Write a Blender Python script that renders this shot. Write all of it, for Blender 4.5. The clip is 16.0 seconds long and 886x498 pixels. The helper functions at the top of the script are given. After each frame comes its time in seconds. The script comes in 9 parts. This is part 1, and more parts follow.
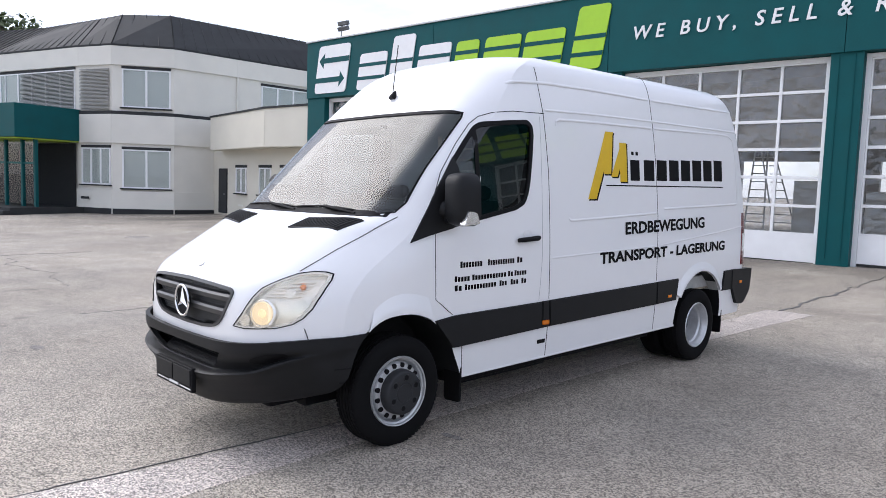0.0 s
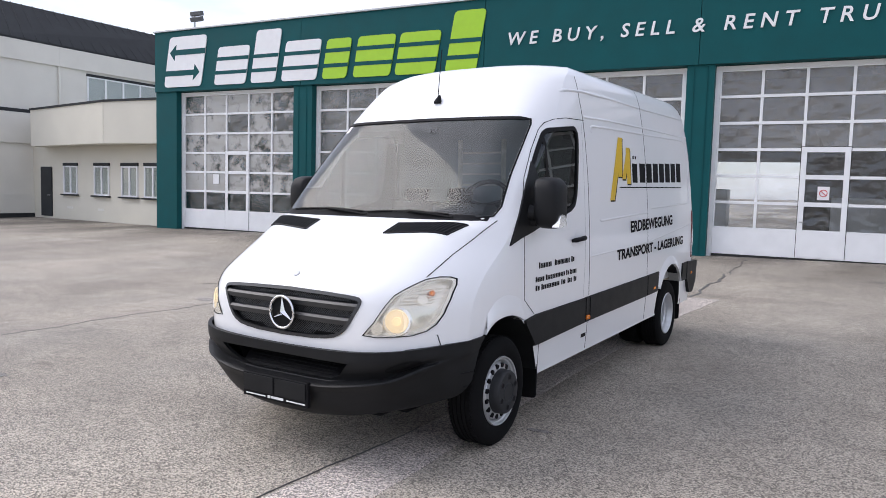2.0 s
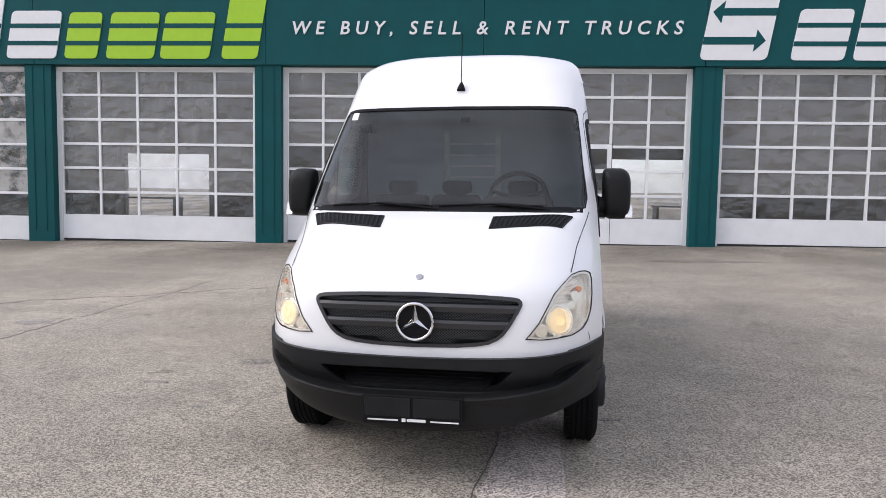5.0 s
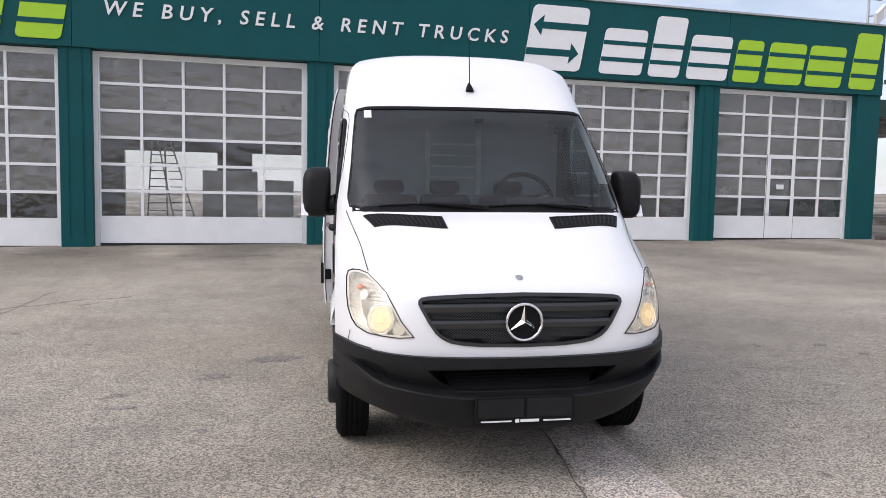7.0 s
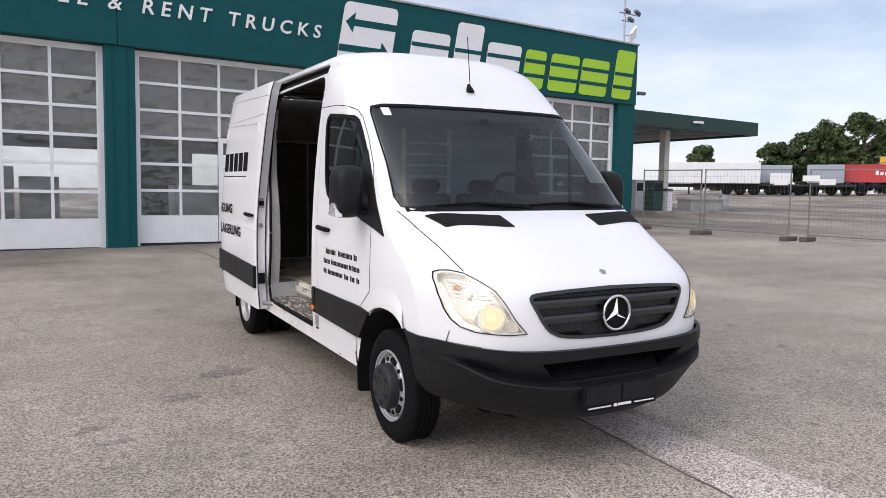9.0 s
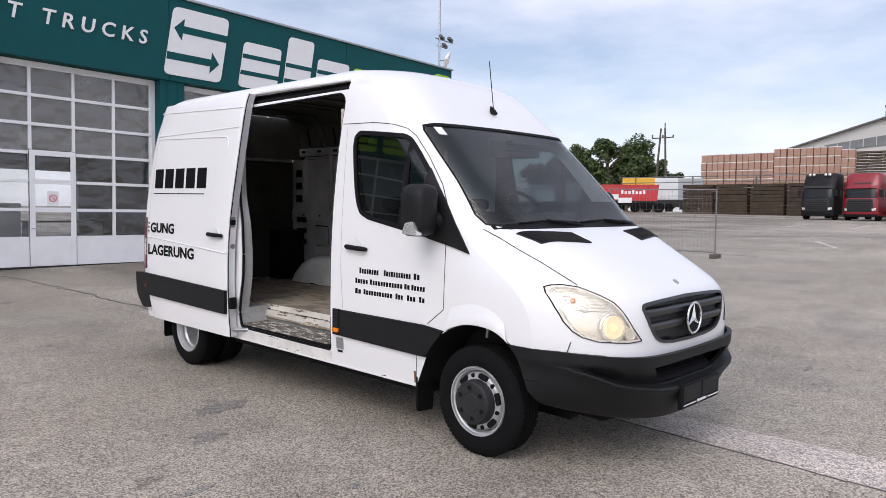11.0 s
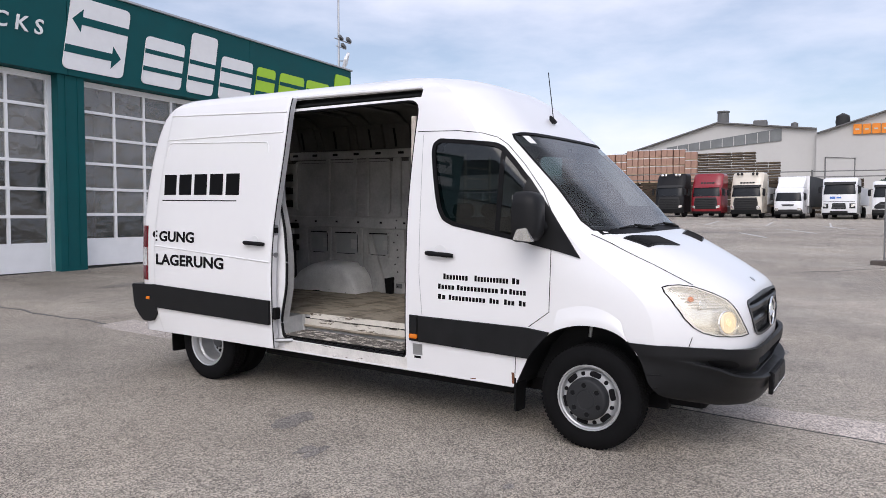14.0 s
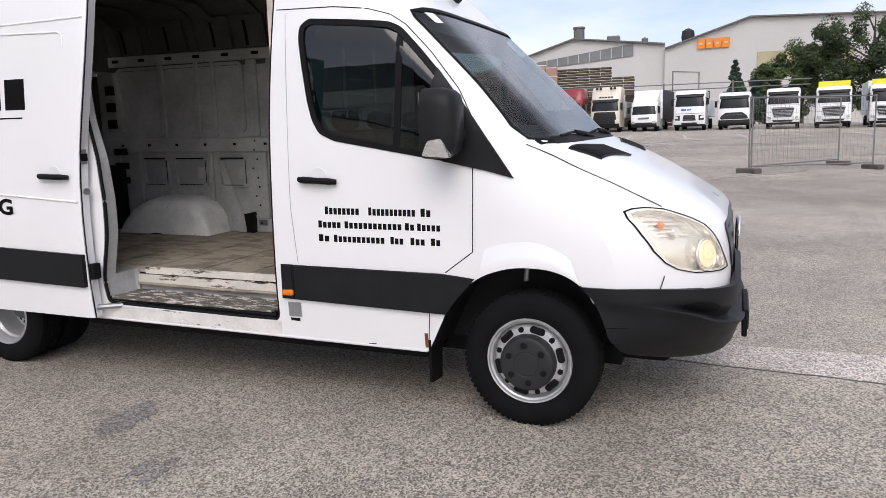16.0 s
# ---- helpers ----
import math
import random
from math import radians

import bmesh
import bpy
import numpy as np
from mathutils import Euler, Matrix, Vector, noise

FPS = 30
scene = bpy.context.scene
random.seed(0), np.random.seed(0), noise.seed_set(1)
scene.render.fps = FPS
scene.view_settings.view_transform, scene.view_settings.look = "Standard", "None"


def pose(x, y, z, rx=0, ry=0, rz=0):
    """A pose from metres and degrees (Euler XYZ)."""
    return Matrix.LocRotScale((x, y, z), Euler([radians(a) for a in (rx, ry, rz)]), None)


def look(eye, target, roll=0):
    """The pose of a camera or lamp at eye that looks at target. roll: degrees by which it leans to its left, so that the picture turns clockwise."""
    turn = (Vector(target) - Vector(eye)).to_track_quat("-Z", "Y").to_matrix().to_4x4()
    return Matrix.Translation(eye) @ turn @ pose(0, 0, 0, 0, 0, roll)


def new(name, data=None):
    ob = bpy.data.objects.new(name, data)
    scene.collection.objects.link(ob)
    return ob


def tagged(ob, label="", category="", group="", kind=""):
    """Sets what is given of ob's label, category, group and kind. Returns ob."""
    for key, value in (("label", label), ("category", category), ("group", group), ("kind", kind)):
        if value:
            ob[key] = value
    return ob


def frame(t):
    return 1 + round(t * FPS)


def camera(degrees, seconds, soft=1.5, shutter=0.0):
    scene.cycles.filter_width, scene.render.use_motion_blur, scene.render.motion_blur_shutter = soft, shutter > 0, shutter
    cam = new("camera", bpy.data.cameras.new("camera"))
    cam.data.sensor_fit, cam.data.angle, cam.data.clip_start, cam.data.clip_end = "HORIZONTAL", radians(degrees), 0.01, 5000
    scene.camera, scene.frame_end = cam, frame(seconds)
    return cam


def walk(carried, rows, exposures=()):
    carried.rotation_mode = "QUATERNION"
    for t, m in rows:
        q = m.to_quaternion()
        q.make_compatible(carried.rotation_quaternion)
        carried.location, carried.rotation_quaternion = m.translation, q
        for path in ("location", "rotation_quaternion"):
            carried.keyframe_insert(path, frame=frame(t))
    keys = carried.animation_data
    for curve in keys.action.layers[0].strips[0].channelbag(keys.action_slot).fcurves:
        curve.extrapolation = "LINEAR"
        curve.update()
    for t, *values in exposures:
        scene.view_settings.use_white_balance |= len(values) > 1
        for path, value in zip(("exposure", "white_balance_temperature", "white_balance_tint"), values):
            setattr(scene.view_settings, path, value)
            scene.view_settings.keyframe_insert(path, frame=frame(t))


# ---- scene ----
cam = camera(62.49, 16.0, soft=0.6)
PATH = [
    (0.0, 4.061, -3.186, 1.622, 85.09, -1.91, 41.76),
    (0.5, 3.746, -3.501, 1.621, 85.06, -1.88, 38.48),
    (1.0, 3.428, -3.774, 1.617, 85.13, -1.81, 35.12),
    (1.5, 3.062, -3.998, 1.620, 85.20, -1.66, 31.47),
    (2.0, 2.688, -4.248, 1.612, 85.34, -1.59, 27.50),
    (2.5, 2.293, -4.388, 1.572, 85.43, -1.45, 23.59),
    (3.0, 1.870, -4.474, 1.580, 85.26, -1.04, 19.78),
    (3.5, 1.455, -4.584, 1.598, 84.97, -0.79, 15.98),
    (3.7, 1.298, -4.598, 1.581, 84.91, -0.83, 14.35),
    (5.8, -0.358, -4.602, 1.532, 85.75, -0.87, -2.36),
    (6.0, -0.544, -4.606, 1.529, 85.72, -0.89, -4.18),
    (6.5, -0.964, -4.557, 1.514, 85.63, -1.00, -8.82),
    (7.0, -1.398, -4.441, 1.523, 85.68, -1.10, -13.69),
    (7.5, -1.859, -4.372, 1.536, 85.93, -1.30, -18.83),
    (8.0, -2.276, -4.186, 1.492, 86.06, -1.37, -23.95),
    (8.5, -2.700, -3.958, 1.489, 85.89, -1.23, -28.80),
    (9.0, -3.127, -3.729, 1.510, 85.73, -0.87, -33.51),
    (9.5, -3.495, -3.409, 1.486, 85.80, -0.85, -38.05),
    (9.7, -3.656, -3.302, 1.478, 85.95, -0.95, -39.82),
    (11.8, -5.075, -1.911, 1.500, 87.79, -0.26, -57.90),
    (12.0, -5.173, -1.766, 1.501, 87.81, -0.23, -59.20),
    (12.5, -5.395, -1.466, 1.516, 87.79, 0.03, -61.74),
    (13.0, -5.563, -1.269, 1.543, 87.66, 0.37, -62.98),
    (13.5, -5.607, -1.214, 1.535, 87.53, 0.36, -62.96),
    (14.0, -5.596, -1.194, 1.528, 87.38, -0.00, -62.76),
    (14.5, -5.566, -1.150, 1.519, 87.17, -0.14, -63.33),
    (15.0, -5.304, -0.986, 1.485, 86.62, 0.29, -64.98),
    (15.5, -4.914, -0.776, 1.477, 84.88, 1.24, -68.41),
    (16.0, -4.438, -0.503, 1.459, 81.22, 1.90, -73.42),
]
walk(cam, [(t, pose(x, y, z, rx, ry, rz)) for t, x, y, z, rx, ry, rz in PATH],
     exposures=[(0.0, 0.57, 6480, 9), (2.0, 0.45, 6620, 9.4), (3.5, 0.40, 6780, 10), (7.5, 0.29, 6920, 10), (9.0, 0.23, 6860, 10.4), (12.5, 0.145, 6680, 10.5), (14.5, 0.13, 6710, 10.5), (16.0, 0.24, 6850, 10.5)])

# ---- daylight: bright, thinly overcast sky with a weak soft sun ----
SUN_EL, SUN_AZ = 42.0, 258.0      # elevation and compass angle (from +y, clockwise)
world = bpy.data.worlds.new("sky")
scene.world = world
world.use_nodes = True
wn, wl = world.node_tree.nodes, world.node_tree.links
wn.clear()
w_out = wn.new("ShaderNodeOutputWorld")
w_bg = wn.new("ShaderNodeBackground")
w_sky = wn.new("ShaderNodeTexSky")
w_sky.sky_type = "NISHITA"
w_sky.sun_disc = False
w_sky.sun_elevation, w_sky.sun_rotation = radians(SUN_EL), radians(SUN_AZ)
w_sky.air_density, w_sky.dust_density, w_sky.ozone_density = 1.0, 1.6, 3.0
w_tc = wn.new("ShaderNodeTexCoord")
w_map = wn.new("ShaderNodeMapping")
w_map.inputs["Scale"].default_value = (1.0, 1.0, 3.2)
w_noise = wn.new("ShaderNodeTexNoise")
w_noise.inputs["Scale"].default_value = 2.6
w_noise.inputs["Detail"].default_value = 7.0
w_noise.inputs["Roughness"].default_value = 0.55
w_ramp = wn.new("ShaderNodeValToRGB")
w_ramp.color_ramp.elements[0].position, w_ramp.color_ramp.elements[0].color = 0.32, (0.22, 0.22, 0.22, 1)
w_ramp.color_ramp.elements[1].position, w_ramp.color_ramp.elements[1].color = 0.72, (0.88, 0.88, 0.88, 1)
w_mix = wn.new("ShaderNodeMix")
w_mix.data_type = "RGBA"
# thin white cloud, brighter round the veiled sun
w_dot = wn.new("ShaderNodeVectorMath")
w_dot.operation = "DOT_PRODUCT"
w_dot.inputs[1].default_value = (math.cos(radians(SUN_EL)) * math.sin(radians(SUN_AZ)), math.cos(radians(SUN_EL)) * math.cos(radians(SUN_AZ)), math.sin(radians(SUN_EL)))
w_nrm = wn.new("ShaderNodeVectorMath")
w_nrm.operation = "NORMALIZE"
w_pos = wn.new("ShaderNodeMath")
w_pos.operation = "MAXIMUM"
w_pos.inputs[1].default_value = 0.0
w_pow = wn.new("ShaderNodeMath")
w_pow.operation = "POWER"
w_pow.inputs[1].default_value = 4.0
w_gain = wn.new("ShaderNodeMath")
w_gain.operation = "MULTIPLY_ADD"
w_gain.inputs[1].default_value, w_gain.inputs[2].default_value = 0.8, 1.0
w_peak = wn.new("ShaderNodeMath")
w_peak.operation = "POWER"
w_peak.inputs[1].default_value = 24.0
w_both = wn.new("ShaderNodeMath")
w_both.operation = "MULTIPLY_ADD"
w_both.inputs[1].default_value = 2.0
w_cloud = wn.new("ShaderNodeVectorMath")
w_cloud.operation = "SCALE"
w_cloud.inputs[0].default_value = (8.25, 8.4, 9.9)
wl.new(w_tc.outputs["Generated"], w_nrm.inputs[0])
wl.new(w_nrm.outputs[0], w_dot.inputs[0])
wl.new(w_dot.outputs["Value"], w_pos.inputs[0])
wl.new(w_pos.outputs[0], w_pow.inputs[0])
wl.new(w_pow.outputs[0], w_gain.inputs[0])
wl.new(w_pos.outputs[0], w_peak.inputs[0])
wl.new(w_peak.outputs[0], w_both.inputs[0])
wl.new(w_gain.outputs[0], w_both.inputs[2])
wl.new(w_both.outputs[0], w_cloud.inputs["Scale"])
wl.new(w_cloud.outputs[0], w_mix.inputs[7])
wl.new(w_tc.outputs["Generated"], w_map.inputs["Vector"])
wl.new(w_map.outputs["Vector"], w_noise.inputs["Vector"])
wl.new(w_noise.outputs["Fac"], w_ramp.inputs["Fac"])
wl.new(w_ramp.outputs["Color"], w_mix.inputs[0])
wl.new(w_sky.outputs["Color"], w_mix.inputs[6])
wl.new(w_mix.outputs[2], w_bg.inputs["Color"])
w_bg.inputs["Strength"].default_value = 0.121
wl.new(w_bg.outputs["Background"], w_out.inputs["Surface"])
sun_data = bpy.data.lights.new("sun", "SUN")
sun_data.energy, sun_data.angle, sun_data.color = 0.84, radians(40), (1.0, 0.93, 0.85)
sun = new("sun", sun_data)
sun.matrix_world = look((0, 0, 30), (-30 * math.cos(radians(SUN_EL)) * math.sin(radians(SUN_AZ)),
                                     -30 * math.cos(radians(SUN_EL)) * math.cos(radians(SUN_AZ)),
                                     30 - 30 * math.sin(radians(SUN_EL))))

# ---- materials ----
def mat(name, col, rough=0.6, metal=0.0, var=0.08, scale=6.0, fine=90.0, bump=0.0, coat=0.0, spread=0.12, spec=0.5):
    """A surface with blotches at a large and a fine scale, in colour, gloss and relief."""
    m = bpy.data.materials.new(name)
    m.use_nodes = True
    n, l = m.node_tree.nodes, m.node_tree.links
    b = n["Principled BSDF"]
    tc = n.new("ShaderNodeTexCoord")
    n1, n2 = n.new("ShaderNodeTexNoise"), n.new("ShaderNodeTexNoise")
    n1.inputs["Scale"].default_value, n1.inputs["Detail"].default_value = scale, 5
    n2.inputs["Scale"].default_value, n2.inputs["Detail"].default_value = fine, 3
    for k in (n1, n2):
        l.new(tc.outputs["Object"], k.inputs["Vector"])
    add = n.new("ShaderNodeMath")
    add.operation = "MULTIPLY_ADD"
    l.new(n2.outputs["Fac"], add.inputs[0])
    add.inputs[1].default_value = 0.4
    l.new(n1.outputs["Fac"], add.inputs[2])
    rng = n.new("ShaderNodeMapRange")
    rng.inputs[1].default_value, rng.inputs[2].default_value = 0.4, 1.0
    rng.inputs[3].default_value, rng.inputs[4].default_value = 1.0 - var, 1.0 + var
    l.new(add.outputs[0], rng.inputs[0])
    mul = n.new("ShaderNodeVectorMath")
    mul.operation = "SCALE"
    mul.inputs[0].default_value = col[:3]
    l.new(rng.outputs[0], mul.inputs["Scale"])
    l.new(mul.outputs[0], b.inputs["Base Color"])
    rr = n.new("ShaderNodeMapRange")
    rr.inputs[1].default_value, rr.inputs[2].default_value = 0.4, 1.0
    rr.inputs[3].default_value, rr.inputs[4].default_value = max(0.02, rough - spread * rough), min(1.0, rough + spread * rough)
    l.new(add.outputs[0], rr.inputs[0])
    l.new(rr.outputs[0], b.inputs["Roughness"])
    b.inputs["Metallic"].default_value = metal
    b.inputs["Specular IOR Level"].default_value = spec
    b.inputs["Coat Weight"].default_value = coat
    b.inputs["Coat Roughness"].default_value = 0.06
    if bump:
        bp = n.new("ShaderNodeBump")
        bp.inputs["Strength"].default_value, bp.inputs["Distance"].default_value = 1.0, bump
        l.new(add.outputs[0], bp.inputs["Height"])
        l.new(bp.outputs[0], b.inputs["Normal"])
    return m


def sheen(n, l, least):
    """Mirror share of a thin sheet, alike on both of its faces: least head-on, all at a grazing angle."""
    lw, pw, sc = n.new("ShaderNodeLayerWeight"), n.new("ShaderNodeMath"), n.new("ShaderNodeMath")
    lw.inputs["Blend"].default_value = 0.5
    pw.operation, sc.operation = "POWER", "MULTIPLY_ADD"
    pw.inputs[1].default_value = 5.0
    sc.inputs[1].default_value, sc.inputs[2].default_value = 1.0 - least, least
    l.new(lw.outputs["Facing"], pw.inputs[0])
    l.new(pw.outputs[0], sc.inputs[0])
    return sc.outputs[0]


def glass(name, col=(0.9, 0.95, 0.95), rough=0.0, alpha=0.25, haze=0.0, film=0.0):
    """Thin glazing: a clear sheet that mirrors by its Fresnel gloss and lets the rest pass, tinted."""
    m = bpy.data.materials.new(name)
    m.use_nodes = True
    n, l = m.node_tree.nodes, m.node_tree.links
    n.clear()
    out, mix = n.new("ShaderNodeOutputMaterial"), n.new("ShaderNodeMixShader")
    tr, gl = n.new("ShaderNodeBsdfTransparent"), n.new("ShaderNodeBsdfGlossy")
    tr.inputs["Color"].default_value = (*col, 1)
    gl.inputs["Roughness"].default_value = rough
    l.new(sheen(n, l, 0.04 * alpha / 0.2), mix.inputs[0])
    under = tr
    if haze:
        under, df = n.new("ShaderNodeMixShader"), n.new("ShaderNodeBsdfTranslucent")
        d2, both = n.new("ShaderNodeBsdfDiffuse"), n.new("ShaderNodeMixShader")
        df.inputs["Color"].default_value = d2.inputs["Color"].default_value = (0.95, 0.91, 0.82, 1)
        l.new(df.outputs[0], both.inputs[1])
        l.new(d2.outputs[0], both.inputs[2])
        under.inputs[0].default_value = haze
        l.new(tr.outputs[0], under.inputs[1])
        l.new(both.outputs[0], under.inputs[2])
    if film:
        # a thin wiped film of dirt, which scatters round the mirror direction
        clear, under, dirt = under, n.new("ShaderNodeMixShader"), n.new("ShaderNodeBsdfGlossy")
        dirt.inputs["Roughness"].default_value = 0.34
        tc, mp, nz, mr = n.new("ShaderNodeTexCoord"), n.new("ShaderNodeMapping"), n.new("ShaderNodeTexNoise"), n.new("ShaderNodeMapRange")
        mp.inputs["Rotation"].default_value, mp.inputs["Scale"].default_value = (0, radians(32), 0), (1.0, 1.0, 6.0)
        nz.inputs["Scale"].default_value, nz.inputs["Detail"].default_value = 3.0, 6
        mr.inputs[1].default_value, mr.inputs[2].default_value, mr.inputs[3].default_value, mr.inputs[4].default_value = 0.30, 0.68, film * 1.35, film * 0.45
        l.new(tc.outputs["Object"], mp.inputs["Vector"])
        l.new(mp.outputs["Vector"], nz.inputs["Vector"])
        l.new(nz.outputs["Fac"], mr.inputs[0])
        l.new(mr.outputs[0], under.inputs[0])
        l.new(clear.outputs[0], under.inputs[1])
        l.new(dirt.outputs[0], under.inputs[2])
    l.new(under.outputs[0], mix.inputs[1])
    l.new(gl.outputs[0], mix.inputs[2])
    l.new(mix.outputs[0], out.inputs["Surface"])
    return m


# ---- mesh helpers ----
def finish(bm, name, material, smooth=None):
    """Turns a bmesh into mesh data; smooth: the angle in degrees up to which edges are rounded in shading."""
    bmesh.ops.recalc_face_normals(bm, faces=bm.faces)
    if smooth:
        for f in bm.faces:
            f.smooth = True
        for e in bm.edges:
            e.smooth = len(e.link_faces) == 2 and e.calc_face_angle(0) < radians(smooth)
    me = bpy.data.meshes.new(name)
    bm.to_mesh(me)
    bm.free()
    me.materials.append(material)
    return me


def part(name, bm, material, parent, label="", smooth=None):
    ob = new(name, finish(bm, name, material, smooth))
    ob.parent = parent
    return tagged(ob, label)


def thing(name, m, label, category, group="", kind=""):
    ob = new(name)
    ob.empty_display_size = 0.2
    ob.matrix_world = m
    return tagged(ob, label, category, group, kind)


def single(name, bm, material, label, category, kind="", group="", smooth=None, m=None):
    ob = new(name, finish(bm, name, material, smooth))
    if m is not None:
        ob.matrix_world = m
    return tagged(ob, label, category, group, kind)


def box(bm, x0, y0, z0, x1, y1, z1, bevel=0.0):
    v = [bm.verts.new((x, y, z)) for x in (x0, x1) for y in (y0, y1) for z in (z0, z1)]
    fs = [bm.faces.new([v[i] for i in q]) for q in ((0, 1, 3, 2), (4, 6, 7, 5), (0, 4, 5, 1), (2, 3, 7, 6), (0, 2, 6, 4), (1, 5, 7, 3))]
    if bevel:
        es = list({e for f in fs for e in f.edges})
        bmesh.ops.bevel(bm, geom=es, offset=bevel, segments=2, affect="EDGES", profile=0.5)
    return bm


def bbox(*a, **k):
    return box(bmesh.new(), *a, **k)


def prism(bm, pts, a, b, axis="x"):
    """The outline pts in the plane across axis, drawn out from a to b."""
    def at(p, k):
        return {"x": (k, p[0], p[1]), "y": (p[0], k, p[1]), "z": (p[0], p[1], k)}[axis]
    lo, hi = [bm.verts.new(at(p, a)) for p in pts], [bm.verts.new(at(p, b)) for p in pts]
    n = len(pts)
    for i in range(n):
        bm.faces.new((lo[i], lo[(i + 1) % n], hi[(i + 1) % n], hi[i]))
    bm.faces.new(lo[::-1])
    bm.faces.new(hi)
    return bm


def bprism(*a, **k):
    return prism(bmesh.new(), *a, **k)


def rounded(pts, r, n=4):
    """An outline with its corners rounded by r (one number, or one for each corner)."""
    out = []
    k = len(pts)
    for i in range(k):
        p, a, b = Vector(pts[i]), Vector(pts[i - 1]), Vector(pts[(i + 1) % k])
        rad = r[i] if isinstance(r, (list, tuple)) else r
        if rad <= 0:
            out.append(tuple(p))
            continue
        s, e = p + (a - p).normalized() * rad, p + (b - p).normalized() * rad
        for j in range(n + 1):
            t = j / n
            out.append(tuple(s * (1 - t) ** 2 + p * 2 * t * (1 - t) + e * t * t))
    return out


def lathe(bm, prof, axis="x", n=32, m=None, caps=True):
    """Turns the profile (radius, place along the axis) round the axis."""
    rings = []
    for r, h in prof:
        ring = []
        for i in range(n):
            c, s = r * math.cos(2 * math.pi * i / n), r * math.sin(2 * math.pi * i / n)
            p = Vector({"x": (h, c, s), "y": (c, h, s), "z": (c, s, h)}[axis])
            ring.append(bm.verts.new(m @ p if m is not None else p))
        rings.append(ring)
    for a, b in zip(rings, rings[1:]):
        for i in range(n):
            bm.faces.new((a[i], a[(i + 1) % n], b[(i + 1) % n], b[i]))
    if caps:
        bm.faces.new(rings[0][::-1])
        bm.faces.new(rings[-1])
    return bm


def blathe(*a, **k):
    return lathe(bmesh.new(), *a, **k)


def tube(bm, path, r, n=8, closed=False):
    path = [Vector(p) for p in path]
    rings = []
    k = len(path)
    for i, p in enumerate(path):
        a = path[i - 1] if (i > 0 or closed) else p
        b = path[(i + 1) % k] if (i < k - 1 or closed) else p
        d = (b - a).normalized()
        u = d.cross(Vector((0, 0, 1)))
        if u.length < 0.05:
            u = d.cross(Vector((0, 1, 0)))
        u.normalize()
        w = u.cross(d)
        rad = r[i] if isinstance(r, (list, tuple)) else r
        rings.append([bm.verts.new(p + (u * math.cos(2 * math.pi * j / n) + w * math.sin(2 * math.pi * j / n)) * rad) for j in range(n)])
    for i in range(k if closed else k - 1):
        a, b = rings[i], rings[(i + 1) % k]
        for j in range(n):
            bm.faces.new((a[j], a[(j + 1) % n], b[(j + 1) % n], b[j]))
    if not closed:
        bm.faces.new(rings[0][::-1])
        bm.faces.new(rings[-1])
    return bm


def btube(*a, **k):
    return tube(bmesh.new(), *a, **k)


def lettering(text, size, depth=0.004, space=1.0, bold=0.0):
    """Raised letters in the built-in font, in the x-z plane, read from -y, left end at x = 0, base at z = 0; returns a bmesh and its width."""
    cu = bpy.data.curves.new("lettering", "FONT")
    cu.body, cu.size, cu.extrude, cu.space_character, cu.offset, cu.resolution_u = text, size, depth, space, bold, 3
    ob = new("lettering", cu)
    me = bpy.data.meshes.new_from_object(ob.evaluated_get(bpy.context.evaluated_depsgraph_get()))
    bpy.data.objects.remove(ob)
    bm = bmesh.new()
    bm.from_mesh(me)
    bpy.data.meshes.remove(me)
    bpy.data.curves.remove(cu)
    bmesh.ops.transform(bm, matrix=pose(0, 0, 0, 90), verts=bm.verts)
    xs = [v.co.x for v in bm.verts]
    bmesh.ops.translate(bm, vec=(-min(xs), 0, 0), verts=bm.verts)
    return bm, max(xs) - min(xs)


def carved(solid, cutters):
    """The solid bmesh with the cutter bmeshes taken out of it; returns a bmesh."""
    ob = new("solid", finish(solid, "solid", M_WHITE))
    tools = []
    for c in cutters:
        t = new("cutter", finish(c, "cutter", M_WHITE))
        md = ob.modifiers.new("cut", "BOOLEAN")
        md.operation, md.solver, md.object = "DIFFERENCE", "EXACT", t
        tools.append(t)
    bpy.context.view_layer.update()
    me = bpy.data.meshes.new_from_object(ob.evaluated_get(bpy.context.evaluated_depsgraph_get()))
    bm = bmesh.new()
    bm.from_mesh(me)
    bpy.data.meshes.remove(me)
    for o in (ob, *tools):
        d = o.data
        bpy.data.objects.remove(o)
        bpy.data.meshes.remove(d)
    return bm


M_WHITE = mat("white_paint", (0.83, 0.83, 0.835), 0.30, var=0.012, scale=1.5, fine=12, coat=0.6, spread=0.05)
M_DOORWHITE = mat("white_door_paint", (0.83, 0.835, 0.84), 0.4, var=0.05, scale=3)
M_GREEN = mat("green_cladding", (0.002, 0.076, 0.082), 0.6, var=0.12, scale=1.5, fine=30, spec=0.2)
M_SIGNWHITE = mat("sign_white", (0.82, 0.82, 0.82), 0.4, var=0.03)
M_LIME = mat("sign_lime", (0.36, 0.62, 0.02), 0.4, var=0.04)
M_BLACK = mat("black_plastic", (0.012, 0.0124, 0.0134), 0.50, var=0.25, scale=8, fine=300, bump=0.0004, spec=0.20)
M_RUBBER = mat("tyre_rubber", (0.007, 0.007, 0.0075), 0.85, var=0.3, scale=10, fine=120, bump=0.001, spec=0.1)
M_STEEL = mat("rim_steel", (0.54, 0.55, 0.56), 0.36, metal=0.5, var=0.12, scale=20)
